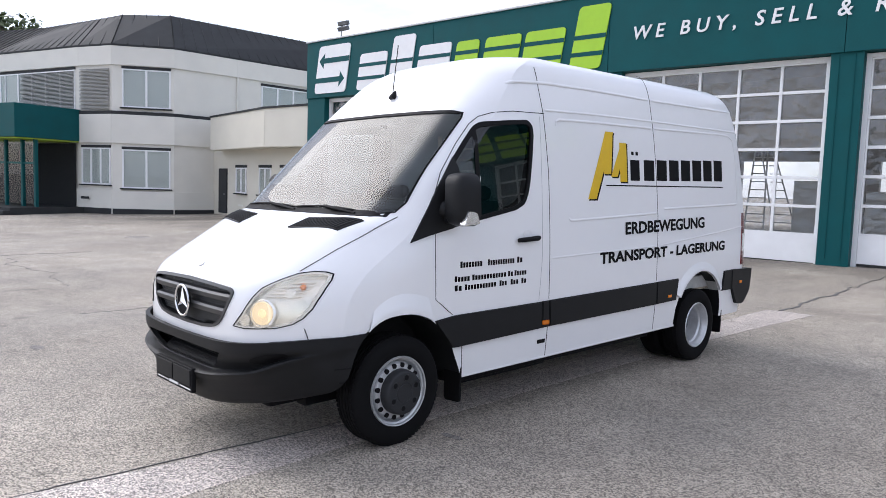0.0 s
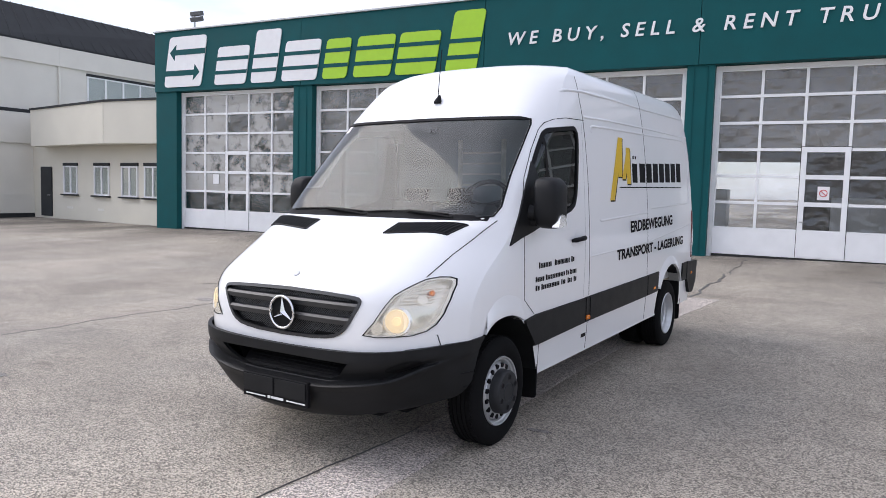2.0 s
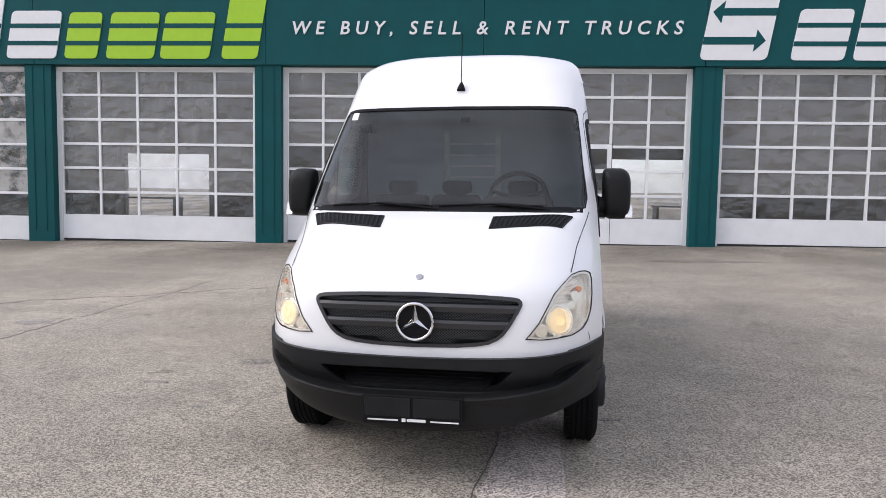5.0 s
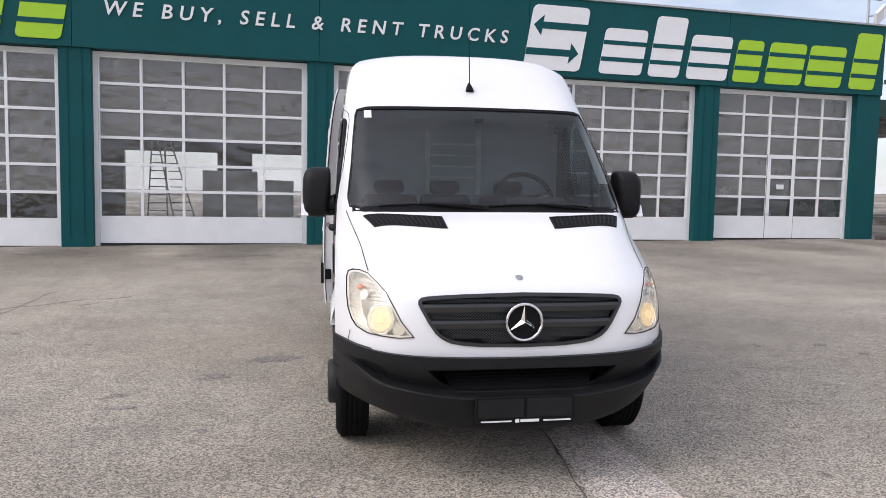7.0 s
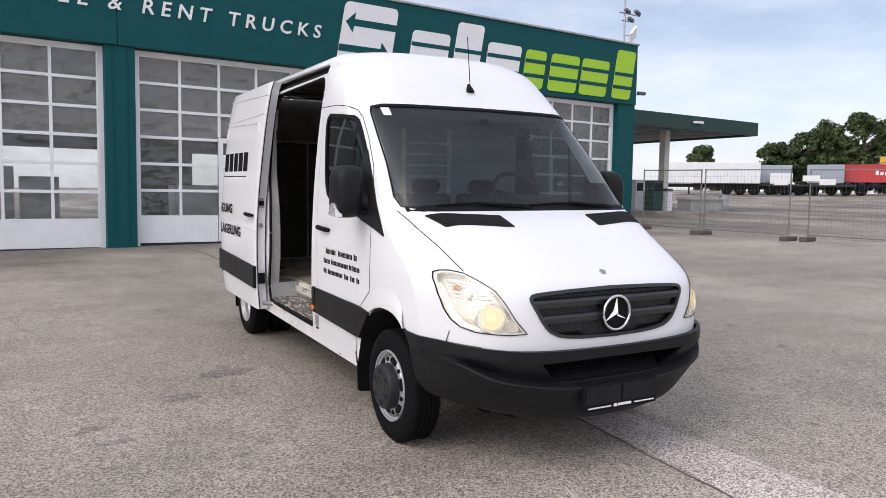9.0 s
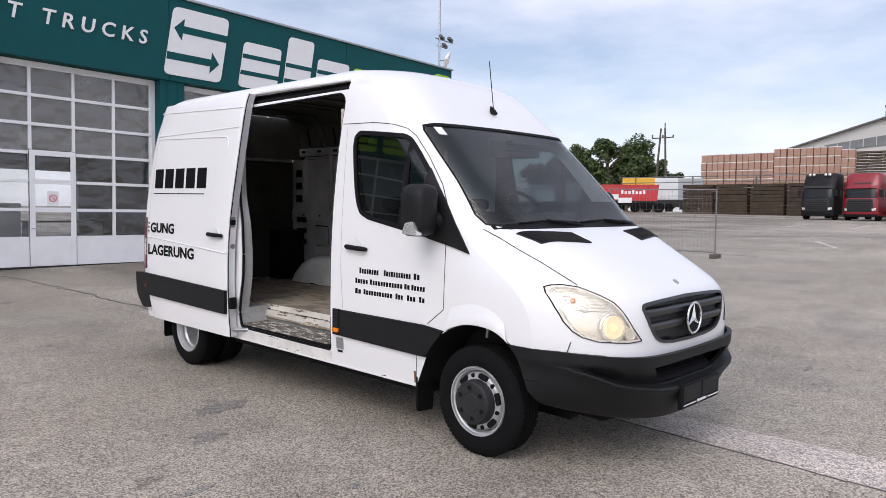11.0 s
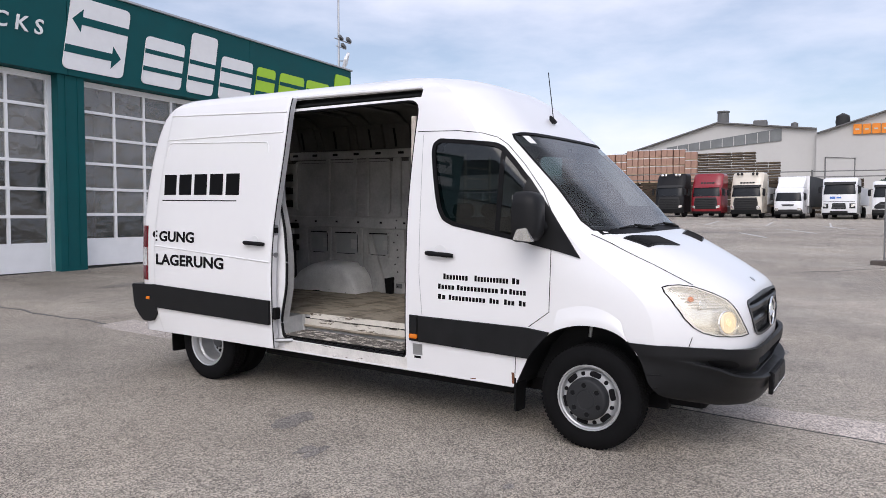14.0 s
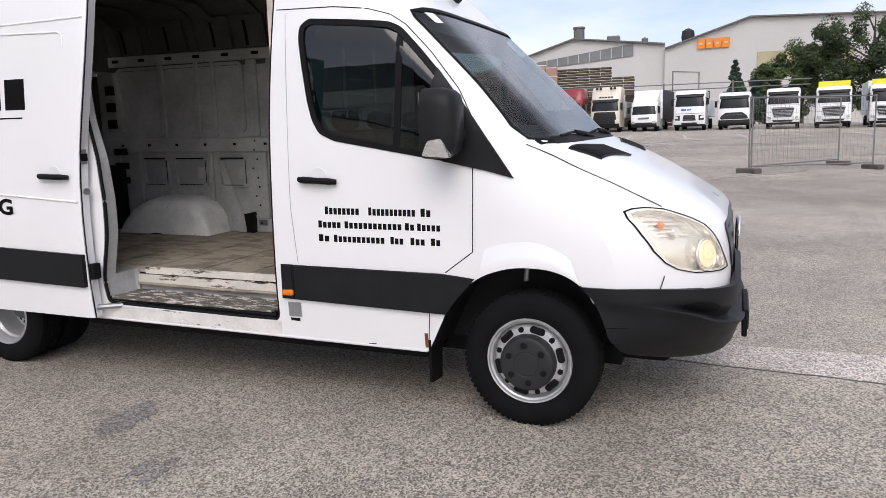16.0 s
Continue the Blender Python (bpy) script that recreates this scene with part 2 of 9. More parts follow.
M_CHROME = mat("chrome", (0.8, 0.81, 0.82), 0.08, metal=1.0, var=0.03)
M_GREY = mat("grey_plastic", (0.10, 0.105, 0.11), 0.5, var=0.15)
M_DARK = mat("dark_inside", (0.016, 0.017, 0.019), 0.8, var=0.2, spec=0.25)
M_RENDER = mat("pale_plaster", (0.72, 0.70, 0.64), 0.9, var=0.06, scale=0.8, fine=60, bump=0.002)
M_ROOFMETAL = mat("dark_sheet_metal", (0.036, 0.038, 0.040), 0.7, var=0.3, scale=1.5, spec=0.2)
M_ORANGE = mat("orange_lens", (0.75, 0.20, 0.01), 0.15, var=0.1, coat=0.5)
M_GALV = mat("galvanised_steel", (0.42, 0.43, 0.44), 0.45, metal=0.8, var=0.15)

# ---- ground ----
def ground_z(x, y):
    """The yard falls gently towards the office and rises towards the parked trucks."""
    xc, yc = max(-60, min(78, x)), max(-45, min(62, y))
    return 0.0121 * xc + 0.0144 * yc + 0.0142 * max(0.0, xc - 22) - dip(x, y)


DIP = {1: 0.004, 2: 0.020, 3: 0.036, 4: 0.044, 5: 0.046, 6: 0.044, 7: 0.038, 8: 0.030, 9: 0.021, 10: 0.012, 11: 0.005}


def dip(x, y):
    """The shallow gutter hollow behind the van's middle, metre by metre."""
    k = math.floor(y)
    d = DIP.get(k, 0.0) + (DIP.get(k + 1, 0.0) - DIP.get(k, 0.0)) * (y - k)
    return d * max(0.0, min(1.0, (14 - abs(x)) / 6))


def make_ground():
    ax = [-900, -400, -200, -100, -60, -40, -30, -20] + [i * 1.0 for i in range(-16, 17)] + [20, 22, 30, 40, 50, 60, 70, 78, 100, 140, 200, 400, 900]
    ay = [-900, -400, -200, -100, -70, -45, -30, -20] + [i * 1.0 for i in range(-14, 23)] + [28, 36, 48, 62, 80, 120, 200, 400, 900]
    bm = bmesh.new()
    g = [[bm.verts.new((x, y, ground_z(x, y))) for y in ay] for x in ax]
    for i in range(len(ax) - 1):
        for j in range(len(ay) - 1):
            bm.faces.new((g[i][j], g[i + 1][j], g[i + 1][j + 1], g[i][j + 1]))
    return single("ground", bm, M_ASPHALT, "worn grey asphalt yard with patches and cracks", "asphalt yard", kind="structure", smooth=60)




def asphalt(name="worn_asphalt", one=(0.334, 0.286, 0.230, 1), two=(0.342, 0.312, 0.266, 1)):
    """Old asphalt: pale stone chips in a dark binder, broad worn lanes, damp streaks and dark spots."""
    m = bpy.data.materials.new(name)
    m.use_nodes = True
    n, l = m.node_tree.nodes, m.node_tree.links
    b = n["Principled BSDF"]
    tc = n.new("ShaderNodeTexCoord")

    def noise_at(scale, detail=4, stretch=None):
        k = n.new("ShaderNodeTexNoise")
        k.inputs["Scale"].default_value, k.inputs["Detail"].default_value = scale, detail
        src = tc.outputs["Object"]
        if stretch:
            mp = n.new("ShaderNodeMapping")
            mp.inputs["Scale"].default_value, mp.inputs["Rotation"].default_value = stretch, (0, 0, radians(8))
            l.new(src, mp.inputs["Vector"])
            src = mp.outputs["Vector"]
        l.new(src, k.inputs["Vector"])
        return k.outputs["Fac"]

    def ramp(src, a, b_, ca, cb):
        r = n.new("ShaderNodeMapRange")
        r.clamp = True
        for i, v in enumerate((a, b_, ca, cb)):
            r.inputs[i + 1].default_value = v
        l.new(src, r.inputs[0])
        return r.outputs[0]

    def times(x, y):
        k = n.new("ShaderNodeMath")
        k.operation = "MULTIPLY"
        l.new(x, k.inputs[0])
        l.new(y, k.inputs[1])
        return k.outputs[0]

    vor = n.new("ShaderNodeTexVoronoi")
    vor.inputs["Scale"].default_value = 126.0
    l.new(tc.outputs["Object"], vor.inputs["Vector"])
    sep = n.new("ShaderNodeSeparateColor")
    l.new(vor.outputs["Color"], sep.inputs[0])
    chips = ramp(sep.outputs[0], 0.15, 0.85, 0.40, 1.66)
    lanes = ramp(noise_at(0.22, 3, (1.0, 0.28, 1.0)), 0.32, 0.70, 0.78, 1.20)
    blot = ramp(noise_at(1.3, 6), 0.36, 0.64, 0.92, 1.07)
    spots = ramp(noise_at(3.4, 3), 0.66, 0.74, 1.0, 0.62)
    fine = ramp(noise_at(38, 3), 0.3, 0.7, 0.93, 1.07)
    streaks = ramp(noise_at(0.9, 7, (0.22, 1.0, 1.0)), 0.52, 0.72, 1.02, 0.85)
    worn = ramp(noise_at(0.16, 8), 0.45, 0.62, 0.93, 1.10)
    mottle = ramp(noise_at(5.5, 7), 0.34, 0.66, 0.94, 1.06)
    val = times(times(times(times(times(times(times(chips, lanes), blot), spots), fine), streaks), worn), mottle)
    hue = n.new("ShaderNodeMix")
    hue.data_type = "RGBA"
    hue.inputs[6].default_value, hue.inputs[7].default_value = one, two
    l.new(noise_at(0.5, 3), hue.inputs[0])
    mul = n.new("ShaderNodeVectorMath")
    mul.operation = "SCALE"
    # brown dirt tracked out of the workshop doors, in drifts
    pos = n.new("ShaderNodeSeparateXYZ")
    l.new(tc.outputs["Object"], pos.inputs[0])
    drift = times(ramp(noise_at(0.42, 7, (1.0, 0.45, 1.0)), 0.40, 0.58, 0.0, 0.90), ramp(pos.outputs[1], 8.0, 12.5, 0.0, 1.0))
    dirt = n.new("ShaderNodeMix")
    dirt.data_type = "RGBA"
    dirt.inputs[7].default_value = (0.165, 0.142, 0.115, 1)
    l.new(drift, dirt.inputs[0])
    l.new(hue.outputs[2], dirt.inputs[6])
    l.new(dirt.outputs[2], mul.inputs[0])
    l.new(val, mul.inputs["Scale"])
    l.new(mul.outputs[0], b.inputs["Base Color"])
    l.new(ramp(noise_at(0.35, 4, (1, 0.4, 1)), 0.3, 0.7, 0.62, 0.92), b.inputs["Roughness"])
    bp = n.new("ShaderNodeBump")
    bp.inputs["Strength"].default_value, bp.inputs["Distance"].default_value = 0.8, 0.006
    l.new(vor.outputs["Distance"], bp.inputs["Height"])
    l.new(bp.outputs[0], b.inputs["Normal"])
    return m


M_ASPHALT = asphalt()
make_ground()


def laid(name, outline, material, label, category, lift=0.004, n=1):
    """A flat patch that lies on the yard."""
    bm = bmesh.new()
    up = [bm.verts.new((x, y, ground_z(x, y) + lift)) for x, y in outline]
    dn = [bm.verts.new((x, y, ground_z(x, y) - 0.03)) for x, y in outline]
    bm.faces.new(up)
    for i in range(len(up)):
        j = (i + 1) % len(up)
        bm.faces.new((up[i], dn[i], dn[j], up[j]))
    return single(name, bm, material, label, category, kind="structure")


M_PALE = asphalt("pale_washed_concrete", (0.45, 0.395, 0.35, 1), (0.48, 0.43, 0.39, 1))
M_TAR = mat("tar_line", (0.10, 0.096, 0.092), 0.6, var=0.3, scale=20)
M_OIL = asphalt("oily_asphalt", (0.215, 0.198, 0.180, 1), (0.245, 0.225, 0.205, 1))
rg = random.Random(3)


def wobble_line(a, b, width, n=24, amp=0.03):
    left, right = [], []
    ph = rg.uniform(0, 9)
    for i in range(n + 1):
        t = i / n
        x, y = a[0] + (b[0] - a[0]) * t, a[1] + (b[1] - a[1]) * t
        d = Vector((b[0] - a[0], b[1] - a[1])).normalized()
        o = amp * (math.sin(t * 11 + ph) + 0.6 * math.sin(t * 27 + 2 * ph) + rg.uniform(-0.5, 0.5))
        w = width * rg.uniform(0.5, 1.2) / 2
        nx, ny = -d.y, d.x
        left.append((x + nx * (o + w), y + ny * (o + w)))
        right.append((x + nx * (o - w), y + ny * (o - w)))
    return left + right[::-1]


# the pale gutter strip that runs under the van, and the tar joint beside it
def strip_mesh(left, right, y0, y1, lift):
    """A band between two edge lines (y, x), in quarter-metre lengths that follow the yard."""
    bm, prev = bmesh.new(), None
    n = round((y1 - y0) * 4)
    for i in range(n + 1):
        y = y0 + (y1 - y0) * i / n
        a, b = curve(y, left) + rg.uniform(-0.006, 0.006), curve(y, right) + rg.uniform(-0.006, 0.006)
        row = [bm.verts.new((x, y, ground_z(x, y) + h)) for x, h in ((a, -0.03), (a, lift), ((a + b) / 2, lift), (b, lift), (b, -0.03))]
        if prev:
            for k in range(4):
                bm.faces.new((prev[k], prev[k + 1], row[k + 1], row[k]))
        prev = row
    return bm


def curve(z, keys):
    """A smooth run through keys (place, value)."""
    if z <= keys[0][0]:
        return keys[0][1]
    for i in range(len(keys) - 1):
        (a, va), (b, vb) = keys[i], keys[i + 1]
        if z <= b:
            t = (z - a) / (b - a)
            d = (vb - va) / (b - a)
            d0 = d if i == 0 else 0.5 * (d + (va - keys[i - 1][1]) / (a - keys[i - 1][0]))
            d1 = d if i == len(keys) - 2 else 0.5 * (d + (keys[i + 2][1] - vb) / (keys[i + 2][0] - b))
            h = b - a
            return ((2 * t ** 3 - 3 * t * t + 1) * va + (t ** 3 - 2 * t * t + t) * h * d0
                    + (-2 * t ** 3 + 3 * t * t) * vb + (t ** 3 - t * t) * h * d1)
    return keys[-1][1]


single("concrete_strip", strip_mesh([(-9.0, -0.95), (-4.6, -0.32), (-1.75, 0.11), (-1.1, 0.235), (-0.1, 0.36), (4.95, 0.60), (7.25, 0.80)],
                                    [(-9.0, 0.12), (-4.6, 0.45), (-1.9, 0.66), (-0.5, 0.72), (4.95, 1.05), (7.25, 1.40)], -9.0, 7.25, 0.003),
       M_PALE, "pale worn concrete gutter strip", "gutter strip", kind="structure")
laid("tar_joint", wobble_line((0.37, -0.05), (0.10, -1.75), 0.006, 24, 0.006), M_TAR, "thin dark tar joint", "joint", 0.006)
laid("tar_joint", wobble_line((0.10, -1.75), (-0.95, -9.0), 0.005, 40, 0.008), M_TAR, "thin dark tar joint", "joint", 0.006)
laid("crack", wobble_line((0.97, 7.27), (1.16, 10.5), 0.045, 60, 0.035), M_TAR, "ragged black crack in the asphalt", "crack", 0.006)
laid("crack", wobble_line((1.16, 10.5), (1.22, 13.6), 0.018, 50, 0.03), M_TAR, "ragged black crack in the asphalt", "crack", 0.006)
laid("crack", wobble_line((-4.95, 0.4), (-4.70, 3.7), 0.010, 40, 0.03), M_TAR, "thin crack in the asphalt", "crack", 0.004)
laid("crack", wobble_line((-4.70, 3.8), (-4.30, 7.0), 0.009, 40, 0.03), M_TAR, "thin crack in the asphalt", "crack", 0.004)
laid("crack", wobble_line((-13.0, 1.6), (-12.7, 3.8), 0.02, 20, 0.03), M_TAR, "thin crack in the asphalt", "crack", 0.004)
laid("tar_joint", wobble_line((22.4, 14.6), (34.8, 14.5), 0.05, 60, 0.06), M_TAR, "long dark tar joint", "joint", 0.006)
laid("tar_joint", wobble_line((17.9, 12.8), (19.6, 4.0), 0.04, 60, 0.08), M_TAR, "long dark tar joint", "joint", 0.006)
laid("tar_joint", wobble_line((14.0, -0.8), (18.4, -4.5), 0.03, 50, 0.08), M_TAR, "long dark tar joint", "joint", 0.006)
laid("tar_joint", wobble_line((30.0, 9.0), (44.0, -6.0), 0.06, 60, 0.15), M_TAR, "long dark tar joint", "joint", 0.006)
laid("crack", wobble_line((-7.5, 1.4), (-12.5, 1.9), 0.010, 40, 0.12), M_TAR, "thin crack in the asphalt", "crack", 0.004)
laid("crack", wobble_line((-6.5, 4.6), (-3.2, 6.4), 0.014, 30, 0.08), M_TAR, "thin crack in the asphalt", "crack", 0.004)
for x, y, a, b in ((-2.39, 0.96, 0.13, 0.035), (4.11, 1.80, 0.10, 0.05), (-1.81, 1.69, 0.14, 0.05), (-1.78, 0.35, 0.05, 0.03), (1.09, 0.31, 0.10, 0.03), (-1.31, 2.28, 0.24, 0.12), (-1.80, 1.78, 0.10, 0.05), (-2.2, 11.6, 1.0, 0.35), (-6.0, 12.4, 0.9, 0.3), (-3.4, -0.6, 0.12, 0.06), (4.6, 10.6, 1.3, 0.25), (3.2, -0.9, 0.16, 0.03), (-5.0, 3.4, 0.3, 0.12)):
    laid("oil_stain", [(x + a * rg.uniform(0.7, 1.15) * math.cos(t), y + b * rg.uniform(0.7, 1.15) * math.sin(t)) for t in [2 * math.pi * i / 18 for i in range(18)]], M_OIL, "dark oil stain on the asphalt", "stain", 0.004)
mh = thing("manhole_cover", Matrix.Translation((-16.1, 6.5, ground_z(-16.1, 6.5))), "round rusty manhole cover set in the asphalt", "manhole cover")
part("frame_ring", blathe([(0.36, -0.02), (0.36, 0.008), (0.31, 0.010), (0.31, 0.004)], "z", 28), M_PALE, mh)
part("lid", blathe([(0.305, -0.02), (0.305, 0.006), (0.02, 0.008)], "z", 28), M_OIL, mh)
# worn white bay lines far out in the yard
M_LINE = mat("worn_white_line", (0.55, 0.55, 0.53), 0.8, var=0.4, scale=3)
for k in range(9):
    y = 13.0 - k * 3.6
    laid("bay_line", [(44.0, y - 4.0), (44.0, y - 4.12), (51.0, y - 4.12), (51.0, y - 4.0)], M_LINE, "worn white parking bay line", "road marking", 0.008)
for k in range(4):
    laid("bay_line", [(26.0 + k * 5, 3.0 - k * 2), (26.1 + k * 5, 2.9 - k * 2), (30.0 + k * 5, 4.4 - k * 2), (29.9 + k * 5, 4.5 - k * 2)], M_LINE, "worn white parking bay line", "road marking", 0.008)

# ---- workshop hall ----
YS, YD = 13.91, 14.21           # face of the sign band, face of the doors
X_L, X_R, Z_TOP, Z_BAND = -18.15, 16.5, 6.70, 4.69
DOORS = [(-17.17, -12.12), (-11.40, -5.95), (-5.27, -0.37), (0.26, 5.08), (5.74, 10.41), (11.06, 15.70)]
WICKET = {0: (2, 3), 3: (2, 3), 5: (2, 3)}


def pane_material(name="grimy_pane", low=0.14, high=0.44, shade=(0.36, 0.355, 0.34, 1), grain=2.4, sharp=(0.35, 0.95)):
    """Clear plastic glazing under a film of grime or of painted reflections, which differs from pane to pane."""
    m = bpy.data.materials.new(name)
    m.use_nodes = True
    n, l = m.node_tree.nodes, m.node_tree.links
    n.clear()
    out, mix, mix2 = n.new("ShaderNodeOutputMaterial"), n.new("ShaderNodeMixShader"), n.new("ShaderNodeMixShader")
    tr, df, gl = n.new("ShaderNodeBsdfTransparent"), n.new("ShaderNodeBsdfDiffuse"), n.new("ShaderNodeBsdfGlossy")
    tr.inputs["Color"].default_value = (0.86, 0.88, 0.88, 1)
    df.inputs["Color"].default_value = shade
    gl.inputs["Roughness"].default_value = 0.07
    wav, wb = n.new("ShaderNodeTexNoise"), n.new("ShaderNodeBump")
    wav.inputs["Scale"].default_value, wav.inputs["Detail"].default_value = 3.2, 2
    wb.inputs["Strength"].default_value, wb.inputs["Distance"].default_value = 1.0, 0.10
    l.new(wav.outputs["Fac"], wb.inputs["Height"])
    l.new(wb.outputs[0], gl.inputs["Normal"])
    geo = n.new("ShaderNodeNewGeometry")
    l.new(geo.outputs["Position"], wav.inputs["Vector"])
    tc, nz, oi, ad, mr = n.new("ShaderNodeTexCoord"), n.new("ShaderNodeTexNoise"), n.new("ShaderNodeObjectInfo"), n.new("ShaderNodeMath"), n.new("ShaderNodeMapRange")
    nz.inputs["Scale"].default_value, nz.inputs["Detail"].default_value = grain, 5
    ad.operation = "MULTIPLY_ADD"
    l.new(geo.outputs["Position"], nz.inputs["Vector"])
    l.new(oi.outputs["Random"], ad.inputs[0])
    ad.inputs[1].default_value = 0.35
    l.new(nz.outputs["Fac"], ad.inputs[2])
    l.new(ad.outputs[0], mr.inputs[0])
    mr.inputs[1].default_value, mr.inputs[2].default_value, mr.inputs[3].default_value, mr.inputs[4].default_value = *sharp, low, high
    l.new(mr.outputs[0], mix.inputs[0])
    l.new(tr.outputs[0], mix.inputs[1])
    l.new(df.outputs[0], mix.inputs[2])
    l.new(sheen(n, l, 0.10), mix2.inputs[0])
    l.new(mix.outputs[0], mix2.inputs[1])
    l.new(gl.outputs[0], mix2.inputs[2])
    l.new(mix2.outputs[0], out.inputs["Surface"])
    return m


M_PANE = pane_material(low=0.30, high=0.52)
# pale blotches paint the yard and sky mirrored in bulged panes
M_PANE_MIRRORED = pane_material("painted_reflection_pane", 0.12, 0.80, (0.50, 0.49, 0.46, 1), 3.4, (0.50, 0.72))
M_PANE_CLEAR = pane_material("clear_lower_pane", 0.03, 0.16)
M_CONCRETE = mat("concrete_floor", (0.36, 0.35, 0.33), 0.7, var=0.25, scale=1.5)
M_SIGNRED = mat("sign_red", (0.55, 0.02, 0.03), 0.4, var=0.05)


def hall():
    h = thing("workshop_hall", pose(0, 0, 0), "dark green workshop hall with six glazed sectional doors", "workshop building", kind="structure")
    zl, yb = -0.5, YS + 13.5
    # rear wall with open gates that let daylight through
    gates = [(-16.5, -12.6), (-6.9, -3.3), (-1.9, 2.0), (5.0, 9.4)]
    e = [X_L] + [v for g in gates for v in g] + [X_R]
    for i in range(0, len(e), 2):
        part("rear_wall", bbox(e[i], yb, zl, e[i + 1], yb + 0.3, Z_TOP - 0.42), M_GREY, h)
    for a, b in gates:
        part("gate_lintel", bbox(a, yb, 3.05, b, yb + 0.3, Z_TOP - 0.42), M_GREY, h)
    part("side_wall", bbox(X_L, YS + 0.45, zl, X_L + 0.3, yb, Z_TOP - 0.42), M_GREEN, h)
    part("side_wall", bbox(X_R - 0.3, YS + 0.45, zl, X_R, yb, Z_TOP - 0.42), M_GREEN, h)
    part("roof", bbox(X_L, YS + 0.42, Z_TOP - 0.4, X_R, yb + 0.3, Z_TOP - 0.12), M_GREY, h)
    part("floor_slab", bbox(X_L + 0.3, YD + 0.12, zl, X_R - 0.3, yb, 0.20), M_CONCRETE, h)
    edges = [X_L] + [v for d in DOORS for v in d] + [X_R]
    for i in range(0, len(edges), 2):
        c = part("column", bbox(edges[i], YS + 0.06, zl, edges[i + 1], YD + 0.28, Z_BAND), M_GREEN, h)
        if i in (0, 12):
            continue
        xm = (edges[i] + edges[i + 1]) / 2
        part("cladding_rib", bbox(xm - 0.16, YS + 0.045, 0.35, xm - 0.145, YS + 0.058, Z_BAND - 0.01), M_GREEN, c)
        part("cladding_rib", bbox(xm + 0.145, YS + 0.045, 0.35, xm + 0.16, YS + 0.058, Z_BAND - 0.01), M_GREEN, c)
    joints = [X_L, -11.81, -5.64, -0.107, 5.3, 11.24, X_R]
    for a, b in zip(joints, joints[1:]):
        part("sign_panel", bbox(a + 0.006, YS, Z_BAND, b - 0.006, YS + 0.4, Z_TOP, bevel=0.006), M_GREEN, h)
    part("parapet_cap", bbox(X_L - 0.04, YS - 0.05, Z_TOP, X_R + 0.04, YS + 0.5, Z_TOP + 0.06, bevel=0.01), M_GALV, h)
    return h


HALL = hall()


